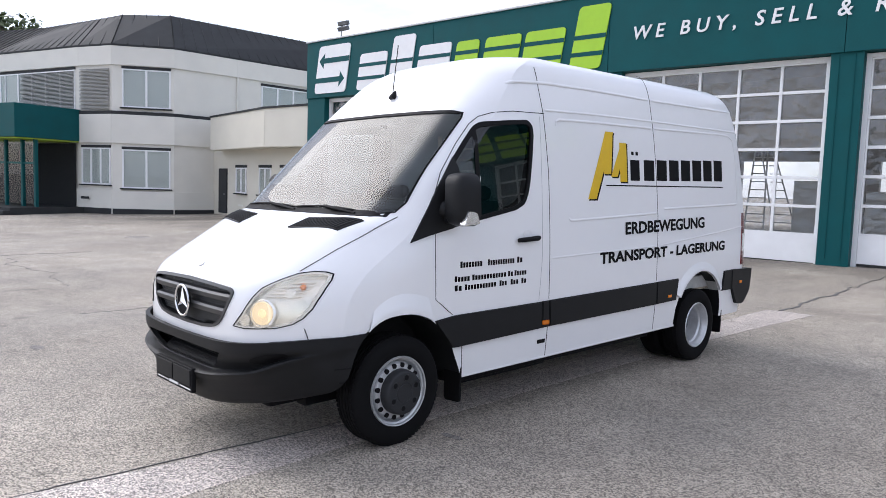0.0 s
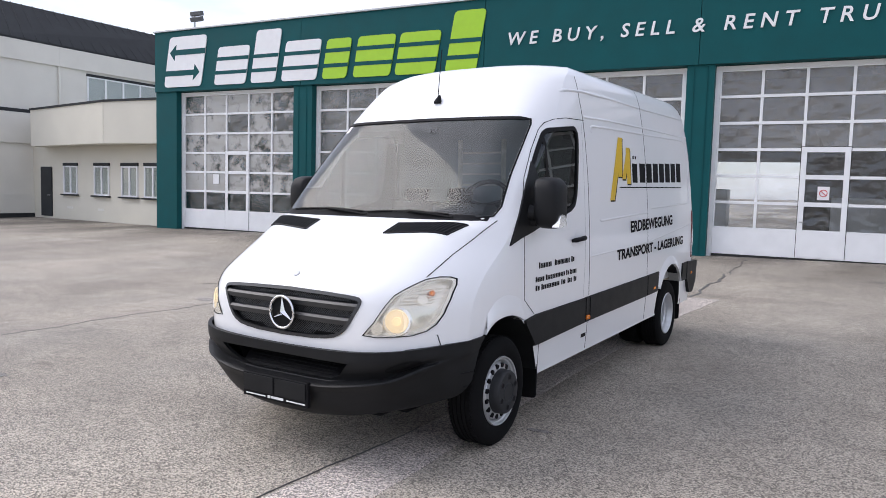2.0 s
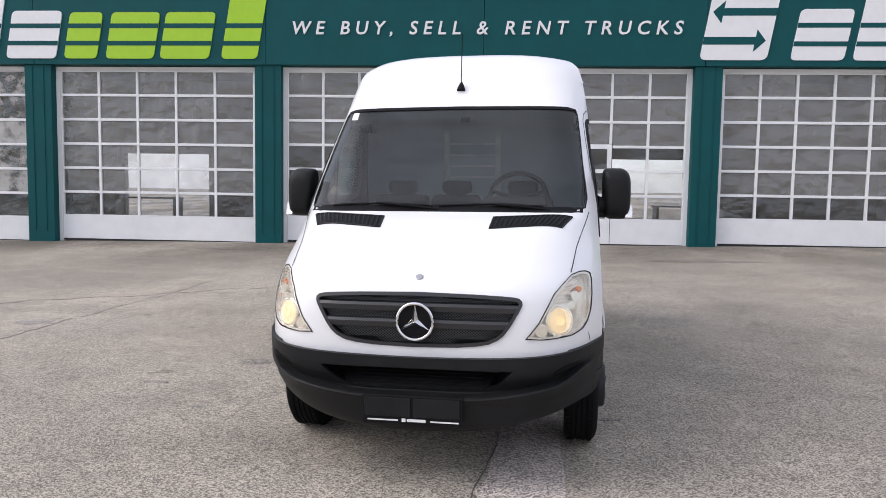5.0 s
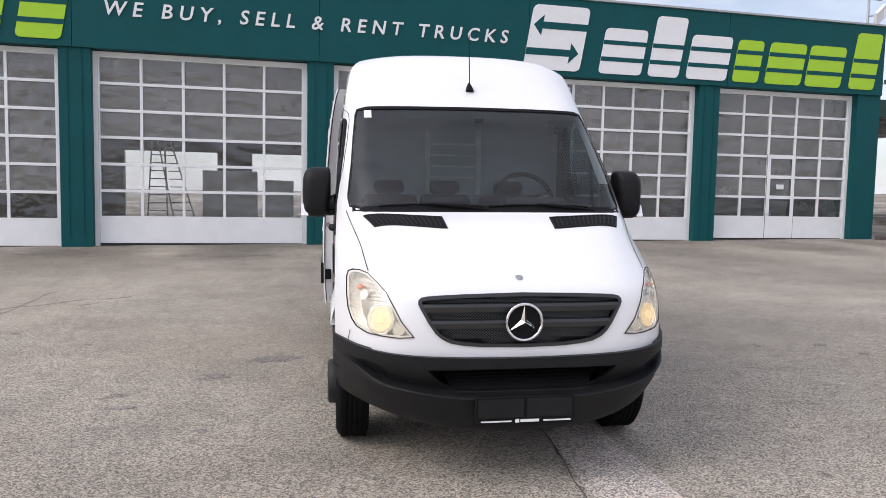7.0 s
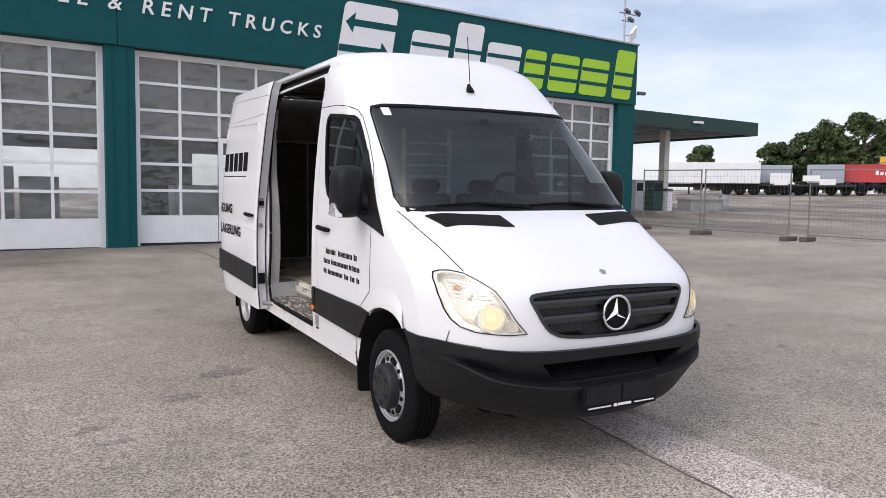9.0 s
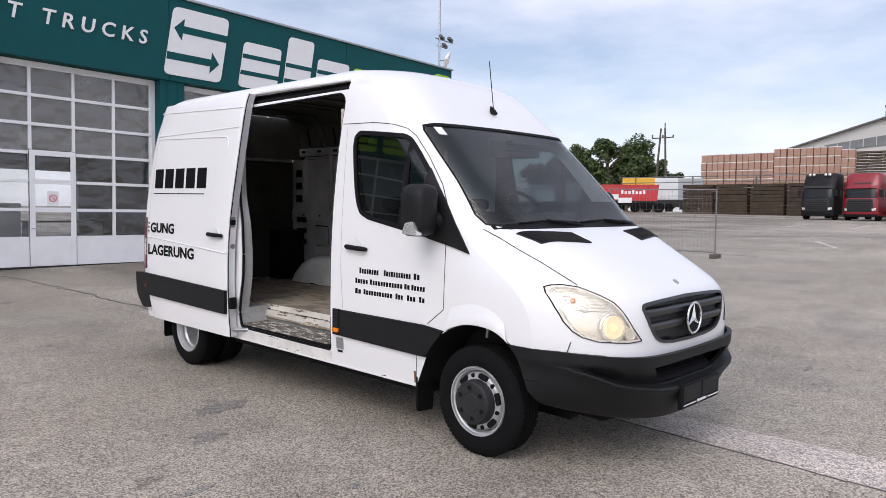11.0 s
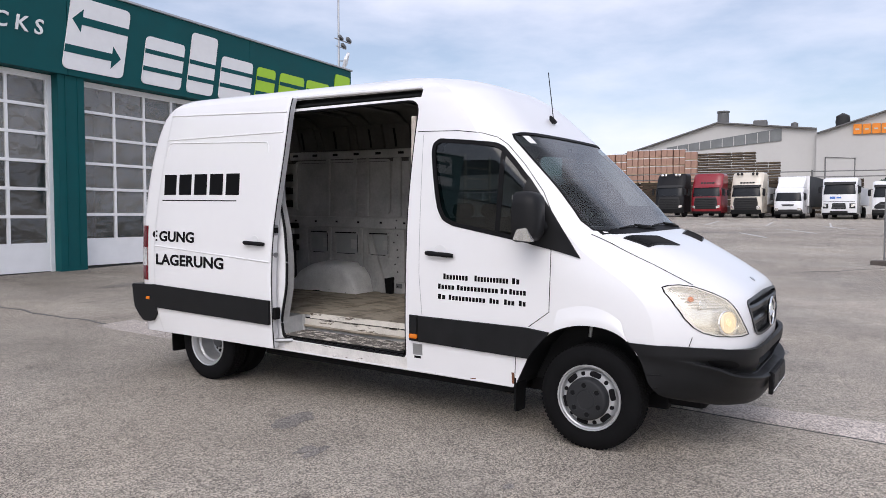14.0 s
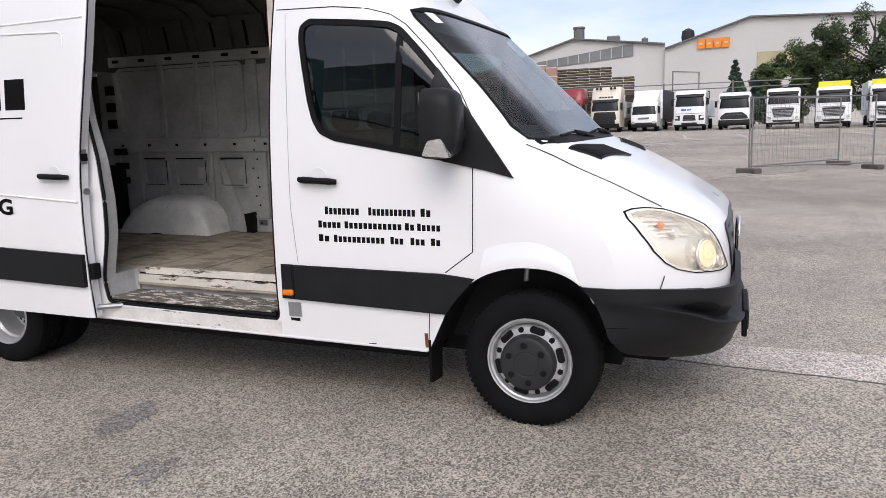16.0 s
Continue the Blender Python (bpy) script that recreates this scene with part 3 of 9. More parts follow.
def hall_door(k):
    x0, x1 = DOORS[k]
    z0 = ground_z((x0 + x1) / 2, YD) + 0.01
    z1, zk = Z_BAND - 0.02, z0 + 0.64
    d = thing("sectional_door_%d" % (k + 1), pose(0, 0, 0), "white sectional door with five by six grimy panes" + (" and a wicket door" if k in WICKET else ""), "workshop door", group="workshop doors", kind="structure")
    y0, y1 = YD, YD + 0.07
    fr = 0.10
    part("jamb", bbox(x0, y0 - 0.02, z0 - 0.2, x0 + fr, y1 + 0.03, z1), M_DOORWHITE, d)
    part("jamb", bbox(x1 - fr, y0 - 0.02, z0 - 0.2, x1, y1 + 0.03, z1), M_DOORWHITE, d)
    part("head", bbox(x0 + fr, y0 - 0.015, z1 - 0.09, x1 - fr, y1 + 0.03, z1), M_DOORWHITE, d)
    a, b = x0 + fr + 0.004, x1 - fr - 0.004
    zt = z1 - 0.094
    wick = WICKET.get(k)
    nc, nr = 5, 6
    cw, rh = (b - a) / nc, (zt - zk) / nr
    mv, mhz = 0.032, 0.034
    # bottom panel and rails
    part("kick_panel", bbox(a, y0, z0 + 0.03, b, y1, zk, bevel=0.004), M_DOORWHITE, d)
    part("bottom_seal", bbox(a, y0 + 0.005, z0 - 0.02, b, y1 - 0.005, z0 + 0.03), M_SEAL0, d)
    for r in range(nr + 1):
        z = zk + r * rh
        part("rail", bbox(a, y0, z - (mhz if r else 0) + 0.001, b, y1, z + (mhz if r < nr else 0), bevel=0.003), M_DOORWHITE, d)
    for c in range(nc + 1):
        x = a + c * cw
        part("stile", bbox(x - (mv if c else 0), y0 + 0.004, zk + 0.002, x + (mv if c < nc else 0), y1 - 0.004, zt, bevel=0.003), M_DOORWHITE, d)
    pw, ph = cw - 2 * mv, rh - 2 * mhz
    bm = bmesh.new()
    g = []
    for i in range(7):
        row = []
        for j in range(9):
            u, v = j / 8, i / 6
            bulge = 0.006 * (math.sin(math.pi * u) * math.sin(math.pi * v)) ** 0.7 if 0 < i < 6 and 0 < j < 8 else 0.0
            row.append(bm.verts.new(((u - 0.5) * pw, -bulge, (v - 0.5) * ph)))
        g.append(row)
    for i in range(6):
        for j in range(8):
            bm.faces.new((g[i][j], g[i][j + 1], g[i + 1][j + 1], g[i + 1][j]))
    pane = finish(bm, "pane", M_PANE, smooth=60)
    clear = pane.copy()
    clear.materials[0] = M_PANE_CLEAR
    if k == 0:
        pane.materials[0] = M_PANE_MIRRORED
    for r in range(nr):
        for c in range(nc):
            o = new("pane", clear if r == 0 or (k in (2, 3) and r < 3) else pane)
            o.location = (a + (c + 0.5) * cw, y0 + 0.04, zk + (r + 0.5) * rh)
            o.parent = d
            o.visible_shadow = False
    if wick:
        xa, xb = a + wick[0] * cw - 0.03, a + wick[1] * cw + 0.03
        zt2 = zk + 3 * rh + 0.06
        w = part("wicket_door", bbox(xa, y0 - 0.012, z0 + 0.05, xa + 0.115, y0 - 0.001, zt2, bevel=0.003), M_DOORWHITE, d)
        part("wicket_stile", bbox(xb - 0.115, y0 - 0.012, z0 + 0.05, xb, y0 - 0.001, zt2, bevel=0.003), M_DOORWHITE, w)
        part("wicket_rail", bbox(xa + 0.115, y0 - 0.012, zt2 - 0.12, xb - 0.115, y0 - 0.001, zt2, bevel=0.003), M_DOORWHITE, w)
        part("wicket_panel", bbox(xa + 0.115, y0 - 0.010, z0 + 0.05, xb - 0.115, y0 - 0.001, zk + 0.02, bevel=0.003), M_DOORWHITE, w)
        for zz in (zk + rh, zk + 2 * rh):
            part("wicket_rail", bbox(xa + 0.115, y0 - 0.012, zz - 0.05, xb - 0.115, y0 - 0.001, zz + 0.05, bevel=0.003), M_DOORWHITE, w)
        for g in (bbox(xa - 0.014, y0 - 0.004, z0 + 0.04, xa - 0.002, y0 - 0.0005, zt2 + 0.014), bbox(xb + 0.002, y0 - 0.004, z0 + 0.04, xb + 0.014, y0 - 0.0005, zt2 + 0.014), bbox(xa, y0 - 0.004, zt2 + 0.002, xb, y0 - 0.0005, zt2 + 0.014)):
            part("wicket_seal", g, M_SEAL0, w)
        part("door_handle", btube([(xa + 0.04, y0 - 0.013, 1.10), (xa + 0.04, y0 - 0.06, 1.10), (xa + 0.15, y0 - 0.06, 1.10)], 0.011, 8), M_GALV, w)
        if k == 3:
            zc = zk + 1.42 * rh
            n_ = part("notice", bbox((xa + xb) / 2 - 0.12, y0 + 0.012, zc - 0.15, (xa + xb) / 2 + 0.12, y0 + 0.016, zc + 0.15), M_SIGNWHITE, w, "white notice with a red prohibition ring")
            part("red_ring", btube([((xa + xb) / 2 + 0.075 * math.cos(t), y0 + 0.010, zc + 0.075 * math.sin(t)) for t in [2 * math.pi * i / 24 for i in range(24)]], 0.009, 6, True), M_SIGNRED, n_)
            part("red_bar", btube([((xa + xb) / 2 - 0.05, y0 + 0.010, zc + 0.05), ((xa + xb) / 2 + 0.05, y0 + 0.010, zc - 0.05)], 0.008, 6), M_SIGNRED, n_)
        else:
            part("notice", bbox((xa + xb) / 2 - 0.13 - (0.95 if k == 0 else 0), y0 + 0.012, zk + 1.40 * rh, (xa + xb) / 2 + 0.13 - (0.95 if k == 0 else 0), y0 + 0.016, zk + 1.40 * rh + (0.32 if k == 0 else 0.14)), M_SIGNWHITE, w)
    return d


M_SEAL0 = mat("black_rubber_strip", (0.02, 0.02, 0.02), 0.7, var=0.2)
for kd in range(6):
    hall_door(kd)


def slab_sign(name, polys, material, label, y=YS):
    """A flat sign shape of one or more outlines (x, z), fixed to the band."""
    t = thing(name, pose(0, 0, 0), label, "sign")
    for q in polys:
        part("sign_shape", bprism(q, y - 0.03, y - 0.002, "y"), material, t)
    return t


def lean(x, z, z0=4.85, k=0.17):
    return (x + k * (z - z0), z)


def block(x0, x1, z0, z1, r=0.12):
    return rounded([lean(x0, z0), lean(x1, z0), lean(x1, z1), lean(x0, z1)], r, 4)


def company_sign(ox, k, name):
    """The sign as plain coloured shapes: a white tile with two arrows, then four white and three lime slanted blocks."""
    o = lambda v: ox + (v + 17.66) * k
    t = slab_sign(name + "_tile", [block(o(-17.66), o(-15.95), 4.83, 6.50, 0.16)], M_SIGNWHITE, "white sign tile with two dark green arrows")
    for xa, zc, sg in ((-17.30, 5.975, -1), (-16.35, 5.29, 1)):
        x_in, x_out = (-15.6, xa) if sg < 0 else (-17.9, xa)
        x_in = -15.95 + 0.004 if sg < 0 else -17.66 - 0.004
        part("arrow", bprism([lean(o(x_in), zc - 0.09), lean(o(xa), zc - 0.09), lean(o(xa), zc - 0.27), lean(o(xa + sg * 0.27), zc), lean(o(xa), zc + 0.27), lean(o(xa), zc + 0.09), lean(o(x_in), zc + 0.09)][::-sg], YS - 0.036, YS - 0.031, "y"), M_GREEN, t)
    for nm, mat_, spec in (("_white_blocks", M_SIGNWHITE, ((-15.36, -14.02, 6.04), (-13.80, -12.80, 6.46), (-12.55, -11.2, 6.04))),
                           ("_lime_blocks", M_LIME, ((-10.98, -10.1, 6.0), (-9.86, -8.58, 6.0), (-8.42, -7.12, 6.0), (-6.80, -5.86, 6.46)))):
        t = slab_sign(name + nm, [block(o(x0), o(x1), 4.83, z1, 0.13) for x0, x1, z1 in spec], mat_, ("white" if "white" in nm else "lime green") + " slanted sign blocks with dark slits")
        for x0, x1, z1 in spec:
            for za in (5.16, 5.60):
                part("slit", bprism([lean(o(x0) - 0.004, za), lean(o(x1) + 0.004, za), lean(o(x1) + 0.004, za + 0.115), lean(o(x0) - 0.004, za + 0.115)], YS - 0.036, YS - 0.031, "y"), M_GREEN, t)


company_sign(-17.66, 1.0, "company_sign")
company_sign(5.14, 0.931, "company_sign")


def slogan():
    text = "WE BUY, SELL & RENT TRUCKS"
    w = [lettering(text, 0.46, 0.012, s)[1] for s in (1.0, 2.0)]
    sp = 1.0 + (9.68 - w[0]) / (w[1] - w[0])
    ob = thing("slogan", pose(-4.98, YS - 0.014, 5.45), "white slogan letters: we buy, sell & rent trucks", "lettering")
    words, done = text.split(" "), ""
    for word in words:
        whole = lettering(done + word, 0.46, 0.012, sp)[1]
        bm, own = lettering(word, 0.46, 0.012, sp, 0.006)
        for v in bm.verts:
            v.co.x += 0.17 * v.co.z + whole - own
        part("word", bm, M_SIGNWHITE, ob)
        done += word + " "


slogan()


def hall_fittings():
    # floodlight on the roof edge
    f = thing("floodlight", pose(-16.46, 14.1, 0), "twin floodlight on a short mast on the roof", "floodlight")
    part("mast", btube([(0, 0, 6.5), (0, 0, 7.26)], 0.03, 8), M_GALV, f)
    for z, t in ((7.08, 25), (7.26, 10)):
        bm = bbox(-0.25, -0.07, -0.075, 0.25, 0.07, 0.075, bevel=0.02)
        bmesh.ops.transform(bm, matrix=pose(0.1, 0, z, t), verts=bm.verts)
        part("lamp_head", bm, M_GREY, f)
    # mast with cameras and a dish at the right-hand corner
    m = thing("camera_mast", pose(15.95, 14.05, 0), "steel mast with cameras and floodlight", "camera mast")
    part("mast", btube([(0, 0, 6.4), (0, 0, 9.6)], 0.035, 8), M_GALV, m)
    part("cross_arm", btube([(-0.25, 0, 7.75), (0.75, 0, 7.75)], 0.022, 8), M_GALV, m)
    part("cross_arm", btube([(-0.15, 0, 7.50), (0.45, 0, 7.50)], 0.018, 8), M_GALV, m)
    for x, z in ((0.12, 7.83), (0.62, 7.85), (0.30, 7.57)):
        bm = bbox(-0.16, -0.06, -0.05, 0.16, 0.06, 0.06, bevel=0.02)
        bmesh.ops.transform(bm, matrix=pose(x, 0, z, 0, 10, 15), verts=bm.verts)
        part("camera", bm, M_GREY, m)
    bm = bbox(-0.30, -0.05, -0.22, 0.30, 0.05, 0.22, bevel=0.02)
    bmesh.ops.transform(bm, matrix=pose(0.36, -0.05, 7.05, 20, -35, 20), verts=bm.verts)
    part("flood_head", bm, M_DOORWHITE, m)
    part("bracket", btube([(0, 0, 7.0), (0.3, 0, 7.05)], 0.02, 6), M_GALV, m)
    part("lightning_rod", btube([(-0.02, 0, 9.6), (-0.02, 0, 12.6)], 0.012, 6), M_GALV, m)
    w = thing("wall_camera", pose(16.52, 14.0, 5.05), "small grey camera on the hall corner", "camera")
    part("arm", btube([(-0.03, 0, 0), (0.20, 0, 0.02)], 0.02, 6), M_GALV, w)
    part("head", bbox(0.12, -0.08, 0.02, 0.48, 0.04, 0.13, bevel=0.02), M_GREY, w)
    # stepladder and pallets inside
    l = thing("step_ladder", pose(-5.25, 24.4, 0.2), "tall aluminium stepladder inside the hall", "ladder")
    for s in (-1, 1):
        part("rail", btube([(s * 0.36, 0, 0), (s * 0.22, 0.35, 3.1)], 0.03, 6), M_GALV, l)
        part("rear_rail", btube([(s * 0.40 + 0.9, 0.9, 0), (s * 0.22 + 0.2, 0.4, 3.1)], 0.028, 6), M_GALV, l)
    for k in range(10):
        t = (k + 0.7) / 10.5
        part("rung", btube([(-0.36 + 0.14 * t, 0.35 * t, 3.1 * t), (0.36 - 0.14 * t, 0.35 * t, 3.1 * t)], 0.022, 6), M_GALV, l)
        part("rung", btube([(0.5 - 0.48 * t + 0.2 * t, 0.9 - 0.5 * t, 3.1 * t), (1.3 - 0.88 * t, 0.9 - 0.5 * t, 3.1 * t)], 0.02, 6), M_GALV, l)
    for x, y, w_, h_ in ((-2.6, 23.5, 1.9, 2.0), (-0.9, 23.8, 1.1, 1.7), (3.9, 22.0, 2.0, 1.5)):
        c = thing("wrapped_pallet", pose(x, y, 0.2), "white film-wrapped pallet load in the hall", "pallet load", group="pallet loads")
        part("load", bbox(-w_ / 2, -0.5, 0.15, w_ / 2, 0.5, h_, bevel=0.03), M_DOORWHITE, c)
        part("pallet", bbox(-w_ / 2, -0.5, 0.0, w_ / 2, 0.5, 0.15), M_TAN0, c)
    for k, x in enumerate((-14.5, 8.0)):
        b = thing("workbench", pose(x, 25.5, 0.2), "dark steel workbench in the hall", "workbench", group="workbenches")
        part("top", bbox(-1.4, -0.4, 0.85, 1.4, 0.4, 0.92), M_GREY, b)
        for sx in (-1.3, 1.3):
            part("leg_panel", bbox(sx - 0.05, -0.38, 0, sx + 0.05, 0.38, 0.85), M_GREY, b)


M_TAN0 = mat("pallet_wood", (0.40, 0.29, 0.18), 0.8, var=0.3, scale=6)
hall_fittings()

# ---- office building ----
M_RENDER2 = mat("cream_plaster", (0.66, 0.63, 0.54), 0.9, var=0.05, scale=0.8, fine=60, bump=0.002)
M_CURTAIN = mat("blue_grey_curtain", (0.13, 0.165, 0.185), 0.9, var=0.25, scale=3)
M_WINGLASS = glass("office_glass", (0.84, 0.87, 0.88), alpha=0.2)
M_BLIND = mat("grey_blind", (0.30, 0.30, 0.29), 0.6, var=0.15)
M_LIMEWALL = mat("lime_wall", (0.30, 0.42, 0.03), 0.7, var=0.1)
EAVE, ROOFTOP = 8.60, 10.65
PLAN = [(-45.5, 8.5), (-38.9, 10.0), (-32.35, 11.5), (-30.4, 12.16), (-28.8, 14.35), (-28.3, 27.5), (-50.0, 27.5)]


def face_frame(a, b):
    """A frame whose x runs along the wall from a to b, and whose -y looks out of it."""
    d = Vector((b[0] - a[0], b[1] - a[1]))
    return pose(a[0], a[1], 0, 0, 0, math.degrees(math.atan2(d.y, d.x))), d.length


def tr_bm(bm, m):
    bmesh.ops.transform(bm, matrix=m, verts=bm.verts)
    return bm


def window(house, m, x0, x1, z0, z1, panes=2, curtain=True, label="white-framed office window with curtains", sill=True):
    """A framed window let into a wall; x along the wall."""
    w = new("window")
    w.parent = house
    w.matrix_basis = m
    tagged(w, label)
    f = 0.07
    for a in (bbox(x0, -0.05, z0, x0 + f, 0.06, z1), bbox(x1 - f, -0.05, z0, x1, 0.06, z1), bbox(x0 + f, -0.05, z0, x1 - f, 0.06, z0 + f), bbox(x0 + f, -0.05, z1 - f, x1 - f, 0.06, z1)):
        part("frame", a, M_DOORWHITE, w)
    for k in range(1, panes):
        x = x0 + (x1 - x0) * k / panes
        part("mullion", bbox(x - 0.045, -0.045, z0 + f, x + 0.045, 0.05, z1 - f), M_DOORWHITE, w)
    part("glass", bbox(x0 + f, -0.012, z0 + f, x1 - f, -0.006, z1 - f), M_WINGLASS, w).visible_shadow = False
    # near-black sheet in place of the unlit room behind the window
    part("dark_room_sheet", bbox(x0 + 0.01, 0.20, z0 + 0.01, x1 - 0.01, 0.24, z1 - 0.01), M_DARK, w)
    if curtain:
        n = int((x1 - x0) / 0.03)
        bm = bmesh.new()
        prev = None
        for i in range(n + 1):
            x = x0 + f + (x1 - x0 - 2 * f) * i / n
            y = 0.12 + 0.055 * math.sin(i * 0.75)
            cur = (bm.verts.new((x, y, z0 + f)), bm.verts.new((x, y, z1 - f)))
            if prev:
                bm.faces.new((prev[0], cur[0], cur[1], prev[1]))
            prev = cur
        part("curtain", bm, M_CURTAIN, w, smooth=60)
    if sill:
        part("sill", bbox(x0 - 0.08, -0.14, z0 - 0.07, x1 + 0.08, 0.02, z0 - 0.002), M_ROOFMETAL, w)
    part("lintel_box", bbox(x0 - 0.02, -0.06, z1 + 0.002, x1 + 0.02, 0.03, z1 + 0.14), M_ROOFMETAL, w)
    return w


def office():
    h = thing("office_building", Matrix.Translation((0, 0, -0.023)) @ Matrix.Diagonal((1, 1, 0.885, 1)), "two-storey pale office with a dark sheet-metal mansard roof", "office building")
    bm = bmesh.new()
    prism(bm, PLAN, -1.2, EAVE, "z")
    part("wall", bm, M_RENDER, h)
    cx, cy = -40.0, 19.0
    def inset(p, d):
        v = Vector((cx - p[0], cy - p[1])).normalized()
        return (p[0] + v.x * d, p[1] + v.y * d)
    top = [inset(p, d) for p, d in zip(PLAN, (2.6, 2.6, 2.6, 2.4, 1.8, 1.8, 2.6))]
    n = len(PLAN)
    for i in range(n):
        a, b, c, d = PLAN[i], PLAN[(i + 1) % n], top[(i + 1) % n], top[i]
        ea, eb = inset(a, -0.12), inset(b, -0.12)
        bm = bmesh.new()
        q = [(*ea, EAVE), (*eb, EAVE), (*c, ROOFTOP), (*d, ROOFTOP)]
        lo = [bm.verts.new(v) for v in q]
        up = [bm.verts.new((v[0], v[1], v[2] + 0.10)) for v in q]
        bm.faces.new(lo[::-1])
        bm.faces.new(up)
        for k in range(4):
            bm.faces.new((lo[k], lo[(k + 1) % 4], up[(k + 1) % 4], up[k]))
        r = part("roof", bm, M_ROOFMETAL, h)
        ln = math.dist(a, b)
        if i in (0, 1, 2, 3, 4):
            m = max(2, int(ln / 0.55))
            for k in range(m + 1):
                t = k / m
                p0 = Vector((ea[0] + (eb[0] - ea[0]) * t, ea[1] + (eb[1] - ea[1]) * t, EAVE + 0.12))
                p1 = Vector((d[0] + (c[0] - d[0]) * t, d[1] + (c[1] - d[1]) * t, ROOFTOP + 0.12))
                part("standing_seam", btube([p0, p1], 0.028, 4), M_ROOFMETAL, r)
    bm = bmesh.new()
    prism(bm, top, ROOFTOP - 0.1, ROOFTOP + 0.08, "z")
    part("flat_roof", bm, M_ROOFMETAL, h)
    # bands and windows, face by face
    for i, (lo, hi) in enumerate(((0, 1), (1, 2), (2, 3), (3, 4), (4, 5))):
        m, ln = face_frame(PLAN[lo], PLAN[hi])
        for z, t, d in ((5.08, 0.16, 0.10), ):
            bm = bbox(-0.04, -d, z, (ln if i < 4 else 3.2) + 0.04, 0.02, z + t)
            part("dark_ledge", tr_bm(bm, m), M_ROOFMETAL, h)
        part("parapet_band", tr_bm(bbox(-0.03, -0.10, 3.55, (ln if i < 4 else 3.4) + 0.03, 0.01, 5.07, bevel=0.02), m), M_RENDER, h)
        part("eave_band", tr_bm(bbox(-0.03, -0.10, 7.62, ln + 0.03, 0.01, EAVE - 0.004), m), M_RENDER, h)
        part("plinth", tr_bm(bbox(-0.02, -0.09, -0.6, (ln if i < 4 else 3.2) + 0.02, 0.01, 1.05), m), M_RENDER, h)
        part("base_strip", tr_bm(bbox(0, -0.10, -0.6, (ln if i < 4 else 3.2), 0.0, 0.10), m), M_ROOFMETAL, h)
    m, ln = face_frame(PLAN[3], PLAN[4])
    window(h, m, 0.42, ln - 0.15, 5.45, 7.45)
    window(h, m, 0.42, ln - 0.15, 1.20, 3.25)
    m, ln = face_frame(PLAN[2], PLAN[3])
    w = window(h, m, 0.10, ln - 0.12, 1.35, 3.30, 3, True)
    for k in range(30):
        part("blind_slat", bbox(0.06, -0.10, 5.30 + k * 0.072, ln - 0.14, -0.05, 5.336 + k * 0.072), M_BLIND, w)
    m, ln = face_frame(PLAN[1], PLAN[2])
    w = window(h, m, ln - 6.0, ln - 0.35, 5.30, 7.45, 5, False, "wide office window with lowered grey blinds")
    for k in range(28):
        part("blind_slat", bbox(ln - 4.6, -0.10, 5.40 + k * 0.072, ln - 0.40, -0.05, 5.436 + k * 0.072), M_BLIND, w)
    window(h, m, 0.3, 0.6 + 0.2, 5.30, 7.45, 1, False)
    m, ln = face_frame(PLAN[4], PLAN[5])
    window(h, m, 4.7, 10.6, 5.75, 7.35, 6, False, "row of office windows above the terrace")
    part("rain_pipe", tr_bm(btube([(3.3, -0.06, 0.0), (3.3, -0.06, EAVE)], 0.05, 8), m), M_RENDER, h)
    # entrance with its dark green canopy
    m, ln = face_frame(PLAN[1], PLAN[2])
    e = part("entrance_canopy", tr_bm(bbox(-5.0, -3.2, 3.62, ln + 0.05, 0.0, 5.30, bevel=0.02), m), M_GREEN, h, "dark green entrance canopy")
    part("canopy_sign", tr_bm(bprism(rounded([(1.0, 4.3), (1.55, 4.3), (1.65, 5.1), (1.1, 5.1)], 0.06), -3.23, -3.202, "y"), m), M_SIGNWHITE, e)
    part("canopy_soffit", tr_bm(bbox(-5.0, -3.1, 3.55, ln, -0.1, 3.615), m), M_LIMEWALL, e)
    for x in (0.6, 2.4, 4.3, 5.6, ln - 0.15):
        part("entrance_post", tr_bm(bbox(x - 0.07, -2.2, 0.0, x + 0.07, -2.06, 3.55), m), M_GREEN, e)
    part("entrance_glass", tr_bm(bbox(-4.5, -2.14, 0.15, ln - 0.2, -2.12, 3.5), m), M_WINGLASS, e)
    part("entrance_rail", tr_bm(bbox(-4.5, -2.17, 2.3, ln - 0.2, -2.09, 2.4), m), M_GREEN, e)
    # dark sheet added to imitate the unlit depth behind the entrance glass
    part("entrance_dark_sheet", tr_bm(bbox(-4.5, -0.15, 0.1, ln - 0.2, -0.11, 3.5), m), M_DARK, e)
    for k in range(3):
        part("step", tr_bm(bbox(-5.0, -3.6 - 0.32 * k, -0.7, ln + 0.3, -3.28 - 0.32 * k, 0.10 - 0.14 * k, bevel=0.01), m), M_ROOFMETAL, h)
    part("landing", tr_bm(bbox(-5.0, -3.28, -0.7, ln + 0.3, -0.1, 0.10), m), M_ROOFMETAL, h)
    part("caption_bar", tr_bm(bbox(ln + 0.35 - 0.2, -0.12, 0.55, ln + 0.75, -0.105, 0.68), m), M_ROOFMETAL, h)
    return h


office()


